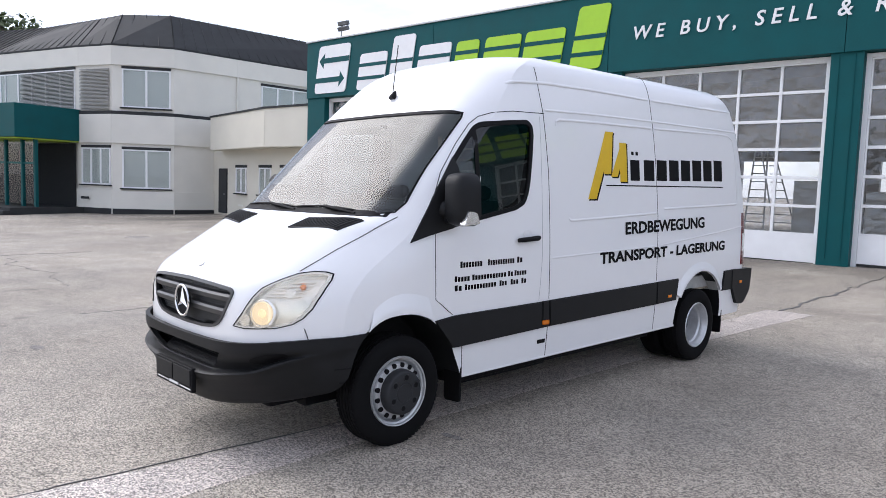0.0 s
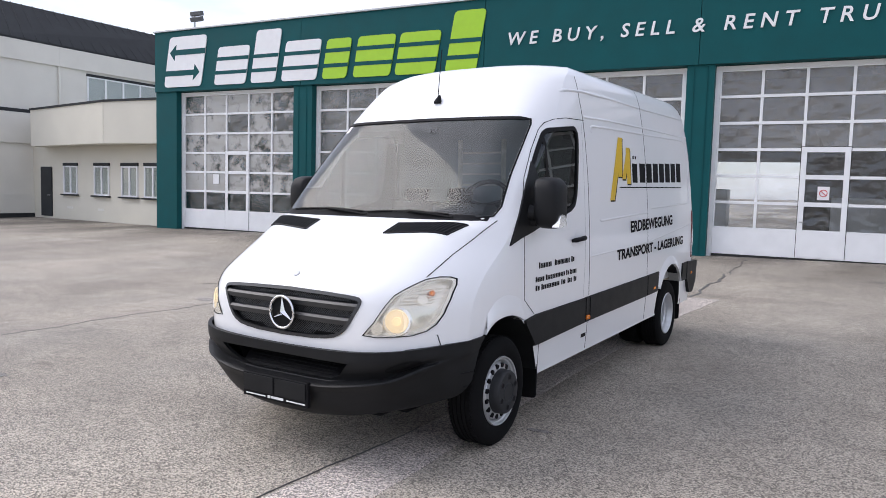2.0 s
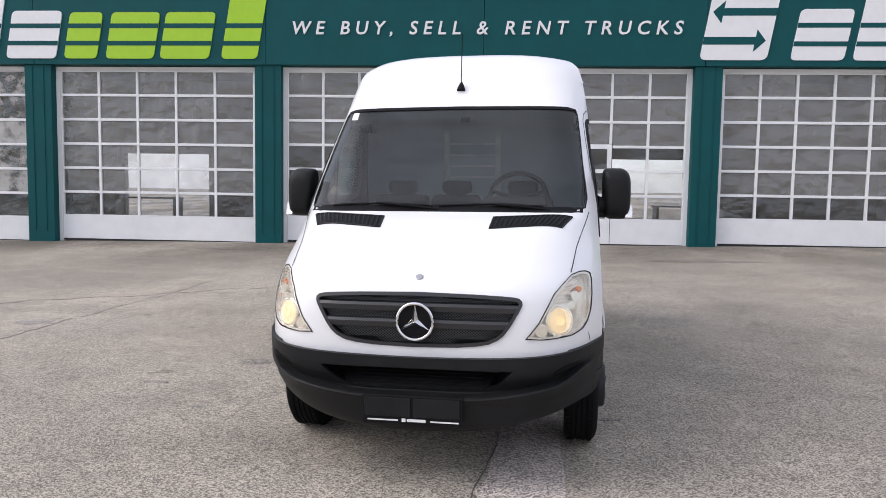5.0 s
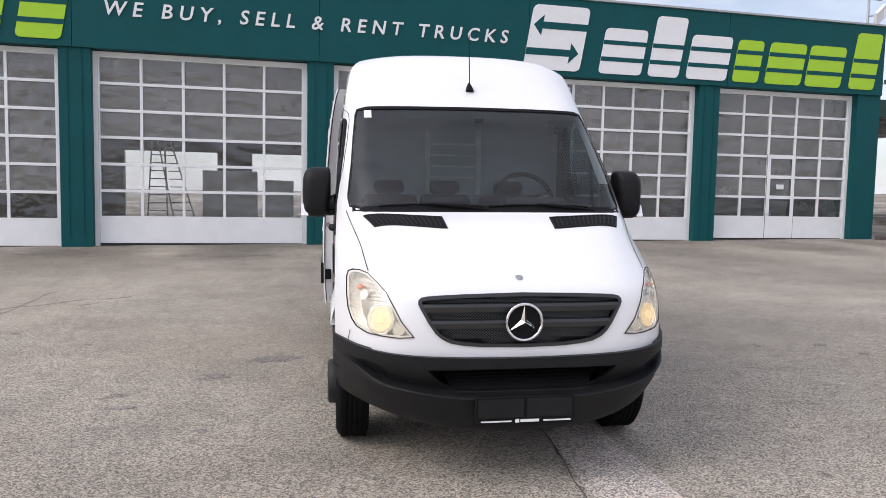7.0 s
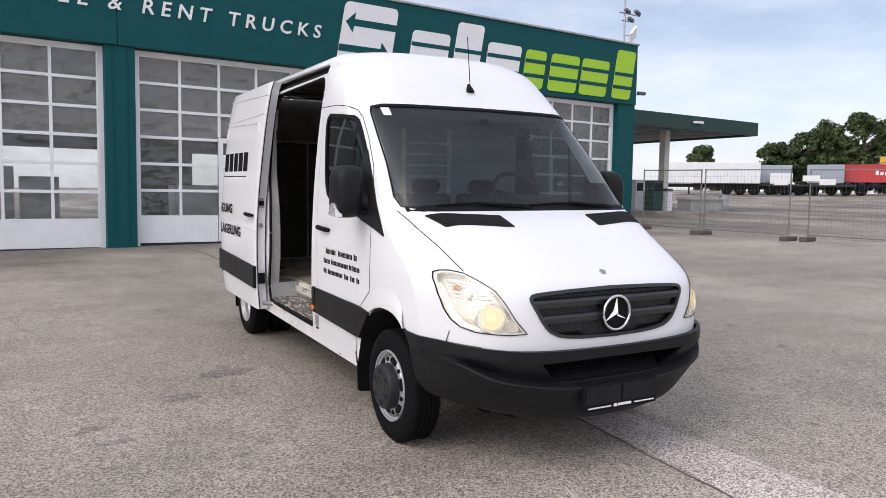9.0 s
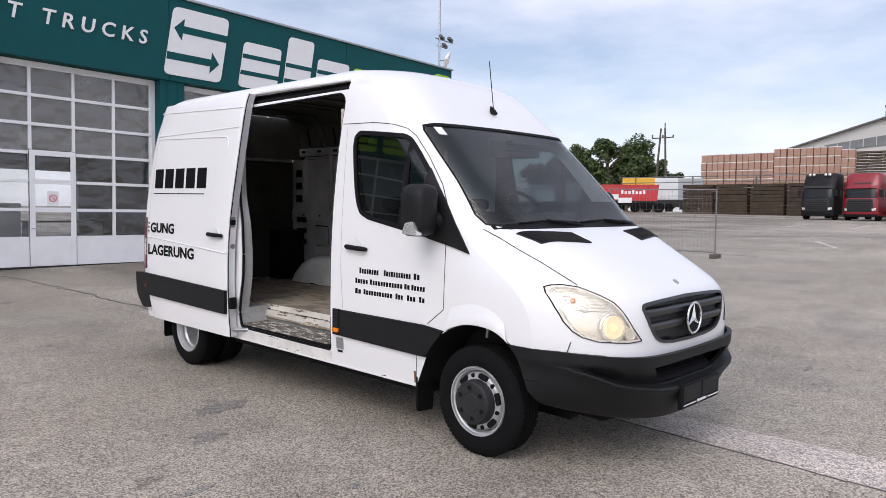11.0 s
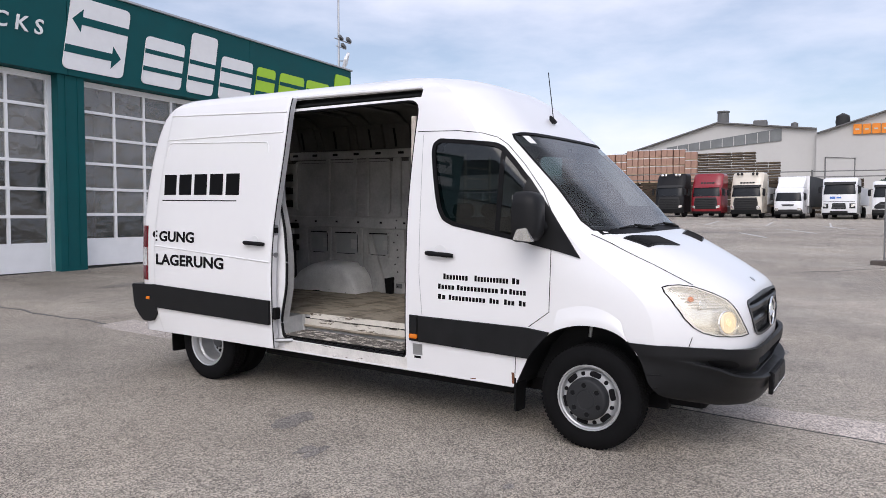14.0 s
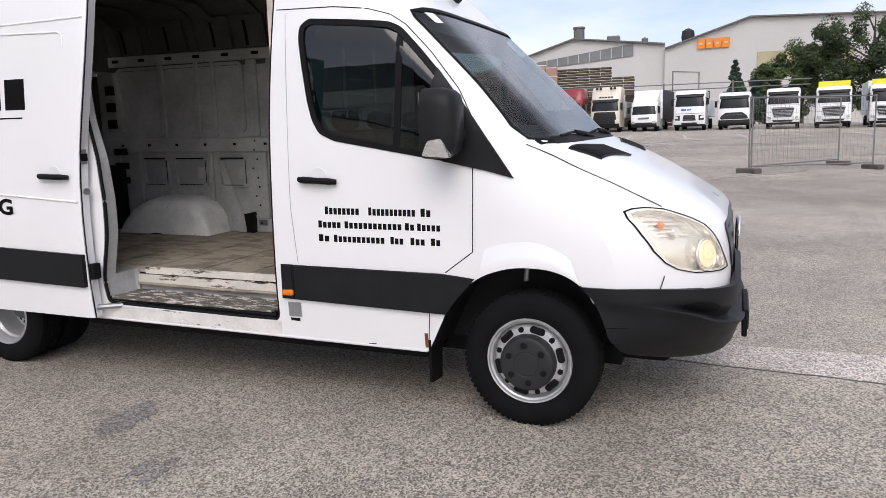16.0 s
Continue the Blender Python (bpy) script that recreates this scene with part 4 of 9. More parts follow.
def office_wing():
    h = thing("office_wing", Matrix.Translation((0, 0, -0.01)) @ Matrix.Diagonal((1, 1, 0.87, 1)), "cream single-storey wing with a terrace parapet", "office wing")
    a, b = (-28.0, 16.25), (-18.2, 14.62)
    bm = bmesh.new()
    prism(bm, [a, b, (-18.2, 24.0), (-29.6, 24.0), (-29.2, 16.5)], -1.0, 3.45, "z")
    part("wall", bm, M_RENDER2, h)
    m, ln = face_frame(a, b)
    bal = [(-27.35, 15.45), (-21.0, 14.05), (-18.2, 14.12), (-18.2, 24.0), (-28.6, 24.0)]
    bm = bmesh.new()
    prism(bm, bal, 3.40, 3.62, "z")
    part("terrace_slab", bm, M_RENDER2, h)
    for p, q in zip(bal[:2], bal[1:3]):
        mm, l2 = face_frame(p, q)
        part("parapet", tr_bm(bbox(-0.05, -0.02, 3.42, l2 + 0.03, 0.16, 5.15), mm), M_RENDER2, h)
        part("parapet_cap", tr_bm(bbox(-0.08, -0.06, 5.152, l2 + 0.06, 0.20, 5.24), mm), M_ROOFMETAL, h)
    mm, l2 = face_frame((-28.6, 24.0), bal[0])
    part("parapet", tr_bm(bbox(0, -0.02, 3.42, l2, 0.16, 5.15), mm), M_RENDER2, h)
    d = part("side_door", tr_bm(bbox(0.15, -0.06, 0.0, 1.10, 0.02, 2.45), m), M_ROOFMETAL, h, "dark grey side door")
    part("door_handle", tr_bm(btube([(1.0, -0.07, 1.05), (1.0, -0.12, 1.05), (0.88, -0.12, 1.05)], 0.015, 6), m), M_GALV, d)
    for x in (2.15, 4.65, 6.7, 8.3):
        window(h, m, x, x + 1.15, 1.15, 2.50, 2, True, "small white-framed window with curtains")
    for x in (2.4, 4.9):
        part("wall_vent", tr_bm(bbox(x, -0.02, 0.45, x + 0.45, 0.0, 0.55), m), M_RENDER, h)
    return h


office_wing()

# ---- the panel van ----
VAN_M = Matrix(((0.9959, 0.0901, -0.0121, 0), (-0.0903, 0.9958, -0.0144, 0), (0.0108, 0.0154, 0.9998, 0), (0, 0, 0, 1)))


NOSE = [(0.33, -0.86), (0.70, -0.875), (0.90, -0.87), (1.03, -0.845), (1.08, -0.80), (1.12, -0.74), (1.20, -0.61), (1.30, -0.42), (1.37, -0.26),
        (1.42, -0.11), (1.47, -0.04), (1.60, 0.09), (1.85, 0.345), (2.10, 0.60), (2.20, 0.70), (2.32, 0.82), (2.42, 0.93), (2.50, 1.04),
        (2.56, 1.17), (2.60, 1.40), (2.625, 1.9)]
SHOULDER = [(0.33, -0.40), (0.75, -0.38), (0.95, -0.33), (1.10, -0.20), (1.20, -0.05), (1.30, 0.10), (1.42, 0.22), (1.60, 0.40),
            (2.10, 0.92), (2.32, 1.09), (2.50, 1.32), (2.60, 1.75), (2.625, 2.2)]
POWER = [(0.33, 6.0), (0.90, 6.0), (1.12, 5.2), (1.30, 6.0), (1.42, 9.0), (1.60, 11.0), (2.10, 11.0), (2.32, 7.5), (2.50, 5.2), (2.62, 3.0)]
WIDE = [(0.33, 0.945), (0.60, 0.965), (1.00, 0.968), (1.30, 0.960), (1.70, 0.935), (2.05, 0.905), (2.30, 0.870), (2.42, 0.845), (2.50, 0.81),
        (2.56, 0.74), (2.595, 0.63), (2.615, 0.42), (2.625, 0.2)]
TAIL = [(0.33, 4.72), (1.20, 4.74), (1.80, 4.68), (2.30, 4.56), (2.45, 4.48), (2.55, 4.35), (2.60, 4.15), (2.625, 3.6)]


def halfwide(y, z, d=0.0):
    """How far the side stands out at y, z."""
    w, yc, ys, p, yr = curve(z, WIDE), curve(z, NOSE), curve(z, SHOULDER), curve(z, POWER), curve(z, TAIL)
    if y < ys:
        w *= max(0.0, min(1.0, (y - yc) / (ys - yc))) ** (1.0 / p)
    if y > yr - 0.12:
        w -= 0.10 * (1 - math.sqrt(max(0.0, 1 - ((y - yr + 0.12) / 0.12) ** 2)))
    return w + d


def nose_y(x, z):
    """How far forward the front stands at x, z."""
    w, yc, ys, p = curve(z, WIDE), curve(z, NOSE), curve(z, SHOULDER), curve(z, POWER)
    return yc + (ys - yc) * min(1.0, abs(x) / w) ** p


def van_loft(levels, inset=0.0, y_cut=None):
    bm = bmesh.new()
    rings = []
    for z in levels:
        w, yc, ys, p, yr = curve(z, WIDE), curve(z, NOSE), curve(z, SHOULDER), curve(z, POWER), curve(z, TAIL)
        half = []
        n = 22
        for i in range(n + 1):                   # the front, middle to shoulder
            a = math.sin(math.pi / 2 * i / n)
            half.append((a * w, yc + (ys - yc) * a ** p))
        for i in range(1, 9):
            half.append((w, ys + (yr - 0.12 - ys) * i / 9))
        for i in range(0, 7):                   # the rear corner
            a = math.pi / 2 * i / 6
            half.append((w - 0.10 * (1 - math.cos(a)), yr - 0.12 + 0.12 * math.sin(a)))
        half.append((0, yr))
        if inset:
            c = []
            for x, y in half:
                yy = max(y, yc + inset * 1.2)
                yy = min(yy, yr - inset)
                c.append((max(0.0, min(x, w - inset)) if x > 0 else 0.0, yy))
            half = c
        ring = [bm.verts.new((x, y, z)) for x, y in half] + [bm.verts.new((-x, y, z)) for x, y in half[-2:0:-1]]
        rings.append(ring)
    k = len(rings[0])
    for a, b in zip(rings, rings[1:]):
        for i in range(k):
            bm.faces.new((a[i], a[(i + 1) % k], b[(i + 1) % k], b[i]))
    bm.faces.new(rings[0][::-1])
    bm.faces.new(rings[-1])
    return bm


LEVELS = [0.34, 0.45, 0.6, 0.75, 0.9, 0.97, 1.0, 1.03, 1.05, 1.07, 1.09, 1.12, 1.16, 1.2, 1.24, 1.28, 1.32, 1.35, 1.38, 1.4, 1.42, 1.44, 1.47,
          1.52, 1.6, 1.7, 1.8, 1.9, 2.0, 2.1, 2.15, 2.2, 2.25, 2.3, 2.35, 2.4, 2.44, 2.47, 2.5, 2.525, 2.545, 2.56, 2.575, 2.59, 2.6, 2.61, 2.618, 2.624]


def on_side(y, z, side, lift=0.0):
    return Vector((side * (halfwide(y, z) + lift), y, z))


def on_nose(x, z, lift=0.0):
    return Vector((x, nose_y(x, z) - lift, z))


def hood_z(x, y):
    """Height of the bonnet at x, y."""
    lo, hi = 1.03, 1.46
    for _ in range(24):
        m = (lo + hi) / 2
        if nose_y(x, m) < y:
            lo = m
        else:
            hi = m
    return lo


def depth(p):
    x, y, z = p
    return max(abs(x) - halfwide(y, z), curve(z, NOSE) - y, y - curve(z, TAIL))


def outward(p):
    e = 0.004
    g = Vector([depth(Vector(p) + Vector(d) * e) - depth(Vector(p) - Vector(d) * e) for d in ((1, 0, 0), (0, 1, 0), (0, 0, 1))])
    return g.normalized()


def ribbon(bm, path, width=0.007, lift=0.002, n=4):
    """A narrow strip that lies on the body along a path."""
    pts = []
    for a, b in zip(path, path[1:]):
        for i in range(n):
            pts.append(Vector(a).lerp(Vector(b), i / n))
    pts.append(Vector(path[-1]))
    rows = []
    for i, p in enumerate(pts):
        nrm = outward(p)
        p = p - nrm * depth(p)
        d = (pts[min(i + 1, len(pts) - 1)] - pts[max(i - 1, 0)]).normalized()
        s = nrm.cross(d).normalized() * width / 2
        rows.append([bm.verts.new(p + s + nrm * lift * 0.3), bm.verts.new(p + s * 0.6 + nrm * lift), bm.verts.new(p - s * 0.6 + nrm * lift), bm.verts.new(p - s + nrm * lift * 0.3)])
    for a, b in zip(rows, rows[1:]):
        for j in range(3):
            bm.faces.new((a[j], a[j + 1], b[j + 1], b[j]))
    return bm


def sheet(bm, grid, thick):
    """A thick skin over a grid of points; thick: a vector from the outer to the inner face, or a function of the point."""
    def t(p):
        return thick(p) if callable(thick) else Vector(thick)
    nr, nc = len(grid), len(grid[0])
    o = [[bm.verts.new(p) for p in r] for r in grid]
    q = [[bm.verts.new(Vector(p) + t(p)) for p in r] for r in grid]
    for i in range(nr - 1):
        for j in range(nc - 1):
            bm.faces.new((o[i][j], o[i][j + 1], o[i + 1][j + 1], o[i + 1][j]))
            bm.faces.new((q[i][j], q[i + 1][j], q[i + 1][j + 1], q[i][j + 1]))
    for j in range(nc - 1):
        bm.faces.new((o[0][j], q[0][j], q[0][j + 1], o[0][j + 1]))
        bm.faces.new((o[-1][j], o[-1][j + 1], q[-1][j + 1], q[-1][j]))
    for i in range(nr - 1):
        bm.faces.new((o[i][0], o[i + 1][0], q[i + 1][0], q[i][0]))
        bm.faces.new((o[i][-1], q[i][-1], q[i + 1][-1], o[i + 1][-1]))
    return bm


def span(poly, v):
    """Where the level v crosses an outline of (u, v) points: the least and the greatest u."""
    us = []
    for (u0, v0), (u1, v1) in zip(poly, poly[1:] + poly[:1]):
        if (v0 - v) * (v1 - v) <= 0 and v0 != v1:
            us.append(u0 + (u1 - u0) * (v - v0) / (v1 - v0))
    return min(us), max(us)


def outline_grid(poly, place, rows=14, cols=12):
    vs = [p[1] for p in poly]
    lo, hi = min(vs) + 1e-4, max(vs) - 1e-4
    g = []
    for i in range(rows + 1):
        v = lo + (hi - lo) * (0.5 - 0.5 * math.cos(math.pi * i / rows))
        a, b = span(poly, v)
        g.append([place(a + (b - a) * (0.5 - 0.5 * math.cos(math.pi * j / cols)), v) for j in range(cols + 1)])
    return g


def shrink(poly, d):
    """An outline drawn in by d."""
    k = len(poly)
    area = sum(poly[i][0] * poly[(i + 1) % k][1] - poly[(i + 1) % k][0] * poly[i][1] for i in range(k))
    sg = 1 if area > 0 else -1
    out = []
    for i in range(k):
        a, p, b = Vector(poly[i - 1]), Vector(poly[i]), Vector(poly[(i + 1) % k])
        n1, n2 = (p - a).normalized(), (b - p).normalized()
        n1, n2 = Vector((-n1.y, n1.x)) * sg, Vector((-n2.y, n2.x)) * sg
        h = (n1 + n2)
        h = h / max(0.4, h.length_squared / 2)
        out.append(tuple(p + h * d))
    return out


def spline(pts, n):
    """n + 1 points evenly along a smooth line through pts."""
    ts = list(range(len(pts)))
    ky, kz = list(zip(ts, [p[0] for p in pts])), list(zip(ts, [p[1] for p in pts]))
    return [(curve(i / n * ts[-1], ky), curve(i / n * ts[-1], kz)) for i in range(n + 1)]


def dense(poly, step=0.02):
    """An outline with more points along its long edges."""
    out = []
    for a, b in zip(poly, poly[1:] + poly[:1]):
        n = max(1, int(math.hypot(b[0] - a[0], b[1] - a[1]) / step))
        out += [(a[0] + (b[0] - a[0]) * i / n, a[1] + (b[1] - a[1]) * i / n) for i in range(n)]
    return out


def nose_out(x, z, lift=0.0):
    """A point of the front, lifted square to the skin."""
    p = on_nose(x, z)
    return p + outward(p) * lift


def side_out(y, z, side, lift=0.0):
    p = on_side(y, z, side)
    return p + outward(p) * lift


def pane_part(*a, **k):
    """A pane: only its outer face mirrors, the inner one is clear."""
    ob = part(*a, **k)
    ob.data.materials.append(M_CLEAR)
    q = len(ob.data.vertices) // 2
    for p in ob.data.polygons:
        if any(v >= q for v in p.vertices):
            p.material_index = 1
    return ob


def band(bm, outer, inner, place, lift, drop=0.012):
    """A raised band between two outlines of equal count; place(u, v, lift)."""
    k = len(outer)
    rows = [[bm.verts.new(place(*outer[i], 0.0)), bm.verts.new(place(*outer[i], lift)), bm.verts.new(place(*inner[i], lift)), bm.verts.new(place(*inner[i], -drop))] for i in range(k)]
    for i in range(k):
        a, b = rows[i], rows[(i + 1) % k]
        for j in range(3):
            bm.faces.new((a[j], a[j + 1], b[j + 1], b[j]))
    return bm


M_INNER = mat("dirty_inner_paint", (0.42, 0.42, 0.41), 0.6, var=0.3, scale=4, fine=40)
# darker copy of the inner paint, with the shade below the roof in its colour
M_INNER_SHADE = mat("shaded_inner_paint", (0.10, 0.097, 0.092), 0.8, var=0.35, scale=3, fine=30, spec=0.2)
M_HUB = mat("hub_cap_plastic", (0.022, 0.023, 0.025), 0.55, var=0.2, spec=0.3)
M_TRIM = mat("pale_grey_cab_trim", (0.36, 0.37, 0.37), 0.8, var=0.15)
M_SEAL = mat("black_rubber_seal", (0.008, 0.008, 0.009), 0.6, var=0.2, spec=0.12)
M_GAP = mat("panel_gap_shadow", (0.02, 0.02, 0.022), 0.8, var=0.2, spec=0.1)
M_WINDSCREEN = glass("windscreen_glass", (0.50, 0.58, 0.60), rough=0.0, alpha=0.16, film=0.037)
M_CLEAR = bpy.data.materials.new("clear_inner_face")
M_CLEAR.use_nodes = True
M_CLEAR.node_tree.nodes.clear()
clear_out = M_CLEAR.node_tree.nodes.new("ShaderNodeOutputMaterial")
M_CLEAR.node_tree.links.new(M_CLEAR.node_tree.nodes.new("ShaderNodeBsdfTransparent").outputs[0], clear_out.inputs["Surface"])
M_TINT = glass("tinted_glass", (0.17, 0.21, 0.21), alpha=0.30)
M_LENS = glass("hazed_lens", (1.0, 0.97, 0.90), rough=0.05, alpha=0.30, haze=0.20)
M_REFLECTOR = mat("lamp_reflector", (0.90, 0.89, 0.86), 0.16, metal=0.75, var=0.12, scale=25)
M_TAN = mat("bare_plywood_edge", (0.60, 0.54, 0.47), 0.75, var=0.4, scale=9, fine=70)


def worn(name, base, under, rough, stretch, cut, scale=9.0):
    """A coat rubbed through to what lies under it, in flecks drawn out along y."""
    m = mat(name, base, rough, var=0.22, scale=6, fine=70)
    n, l = m.node_tree.nodes, m.node_tree.links
    b = n["Principled BSDF"]
    coat = b.inputs["Base Color"].links[0].from_socket
    tc, mp, nz, mr, mx = n.new("ShaderNodeTexCoord"), n.new("ShaderNodeMapping"), n.new("ShaderNodeTexNoise"), n.new("ShaderNodeMapRange"), n.new("ShaderNodeMix")
    mp.inputs["Scale"].default_value = (1.0, stretch, 1.6)
    nz.inputs["Scale"].default_value, nz.inputs["Detail"].default_value, nz.inputs["Roughness"].default_value = scale, 9, 0.68
    mr.inputs[1].default_value, mr.inputs[2].default_value = cut, cut + 0.05
    mx.data_type = "RGBA"
    mx.inputs[7].default_value = (*under, 1)
    l.new(tc.outputs["Object"], mp.inputs["Vector"])
    l.new(mp.outputs["Vector"], nz.inputs["Vector"])
    l.new(nz.outputs["Fac"], mr.inputs[0])
    l.new(mr.outputs[0], mx.inputs[0])
    l.new(coat, mx.inputs[6])
    l.new(mx.outputs[2], b.inputs["Base Color"])
    return m


M_PLY = worn("worn_plywood", (0.33, 0.285, 0.22), (0.20, 0.17, 0.13), 0.8, 0.45, 0.50, 9.0)
M_RISER = worn("rubbed_cream_riser", (0.66, 0.62, 0.55), (0.10, 0.075, 0.05), 0.7, 0.30, 0.57, 14.0)
M_BOXPAINT = worn("chipped_white_inner_paint", (0.80, 0.795, 0.77), (0.16, 0.15, 0.13), 0.5, 1.0, 0.65, 16.0)
M_SILLWEAR = worn("chipped_white_sill", (0.74, 0.72, 0.69), (0.07, 0.05, 0.035), 0.5, 0.35, 0.60, 12.0)
M_STEP = worn("scuffed_step", (0.11, 0.10, 0.088), (0.56, 0.52, 0.46), 0.6, 0.30, 0.515, 34.0)
# near-black lining: the dimness of the van's inside is put into its colour
M_SHADED_LINING = mat("shade_dark_lining", (0.045, 0.042, 0.038), 0.8, var=0.4, scale=4, spec=0.2)
M_DIRT = mat("ground_in_dirt", (0.085, 0.075, 0.062), 0.9, var=0.4, scale=30)
M_RED = mat("red_lens", (0.13, 0.005, 0.010), 0.15, var=0.1, coat=0.5)
M_DECAL = mat("black_film", (0.005, 0.005, 0.006), 0.6, var=0.1, spec=0.1)
M_GRILLE = mat("satin_grille_plastic", (0.020, 0.021, 0.023), 0.38, var=0.15, scale=10, spec=0.6)
M_YELLOW = mat("yellow_film", (0.72, 0.46, 0.01), 0.4, var=0.08)
M_RUST = mat("rust", (0.16, 0.06, 0.025), 0.9, var=0.4, scale=20)
M_GLOW = bpy.data.materials.new("lit_headlamp_bowl")
M_GLOW.use_nodes = True
M_GLOW.node_tree.nodes["Principled BSDF"].inputs["Base Color"].default_value = (0.80, 0.72, 0.58, 1)
M_GLOW.node_tree.nodes["Principled BSDF"].inputs["Roughness"].default_value = 0.25
M_GLOW.node_tree.nodes["Principled BSDF"].inputs["Emission Color"].default_value = (1.0, 0.70, 0.30, 1)
M_GLOW.node_tree.nodes["Principled BSDF"].inputs["Emission Strength"].default_value = 0.26
M_BULB = M_GLOW.copy()
M_BULB.name = "lamp_bulb_glow"
M_BULB.node_tree.nodes["Principled BSDF"].inputs["Emission Strength"].default_value = 0.4

VAN = thing("panel_van", VAN_M, "white high-roof panel van with its sliding side door open", "van")

# outlines: side view (y, z) and front view (x, z)
ARCH_F = [(0.60, 0.20), (0.58, 0.357), (0.514, 0.493), (0.444, 0.626), (0.312, 0.747), (0.184, 0.804), (0.06, 0.824), (-0.091, 0.812), (-0.209, 0.754), (-0.282, 0.648), (-0.352, 0.485), (-0.42, 0.20)]
ARCH_R = [(3.77 + 0.445 * math.cos(a), 0.385 + 0.445 * math.sin(a)) for a in [math.pi * i / 12 for i in range(13)]]
ARCH_R = [(ARCH_R[0][0], 0.2)] + ARCH_R + [(ARCH_R[-1][0], 0.2)]
SIDE_WINDOW = [(1.312, 1.98), (1.305, 2.05), (1.25, 2.086), (1.02, 2.066), (0.788, 2.041), (0.725, 2.012), (0.62, 1.905), (0.48, 1.749), (0.341, 1.568),
               (0.30, 1.32), (0.45, 1.335), (0.589, 1.358), (0.873, 1.407), (1.10, 1.446), (1.19, 1.485), (1.235, 1.56), (1.262, 1.66), (1.29, 1.82)]
OPENING = rounded([(2.862, 2.372), (1.452, 2.392), (1.500, 1.62), (1.504, 0.432), (2.80, 0.445), (2.817, 0.603), (2.754, 0.891), (2.75, 1.10), (2.778, 1.355), (2.845, 1.60), (2.858, 1.75)],
                  [0.13, 0.12, 0.2, 0.05, 0.05, 0.05, 0.06, 0.06, 0.06, 0.05, 0.05], 5)
RAIL_SLOT = [(1.452, 2.408), (2.86, 2.396), (2.86, 2.468), (1.445, 2.466)]
SCREEN = [(0.0, 1.437), (0.45, 1.437), (0.80, 1.432), (0.872, 1.442), (0.884, 1.50), (0.872, 1.60), (0.857, 1.71), (0.840, 1.90), (0.822, 2.06), (0.808, 2.098), (0.75, 2.112), (0.45, 2.118), (0.0, 2.122)]
SCREEN = SCREEN + [(-x, z) for x, z in SCREEN[-2:0:-1]]
GRILLE = [(0.0, 1.027), (0.30, 1.021), (0.44, 1.015), (0.500, 1.010), (0.528, 1.004), (0.541, 0.992), (0.543, 0.976), (0.534, 0.955), (0.512, 0.915), (0.485, 0.868), (0.455, 0.826), (0.425, 0.800), (0.38, 0.778), (0.32, 0.766), (0.22, 0.756), (0.0, 0.750)]
GRILLE = GRILLE + [(-x, z) for x, z in GRILLE[-2:0:-1]]
LAMP = [(0.893, 1.098), (0.869, 1.110), (0.833, 1.114), (0.791, 1.104), (0.747, 1.068), (0.703, 1.025), (0.672, 0.965), (0.628, 0.88), (0.566, 0.803), (0.65, 0.797),
        (0.718, 0.800), (0.802, 0.806), (0.853, 0.827), (0.88, 0.86), (0.898, 0.914), (0.905, 0.99), (0.903, 1.065)]


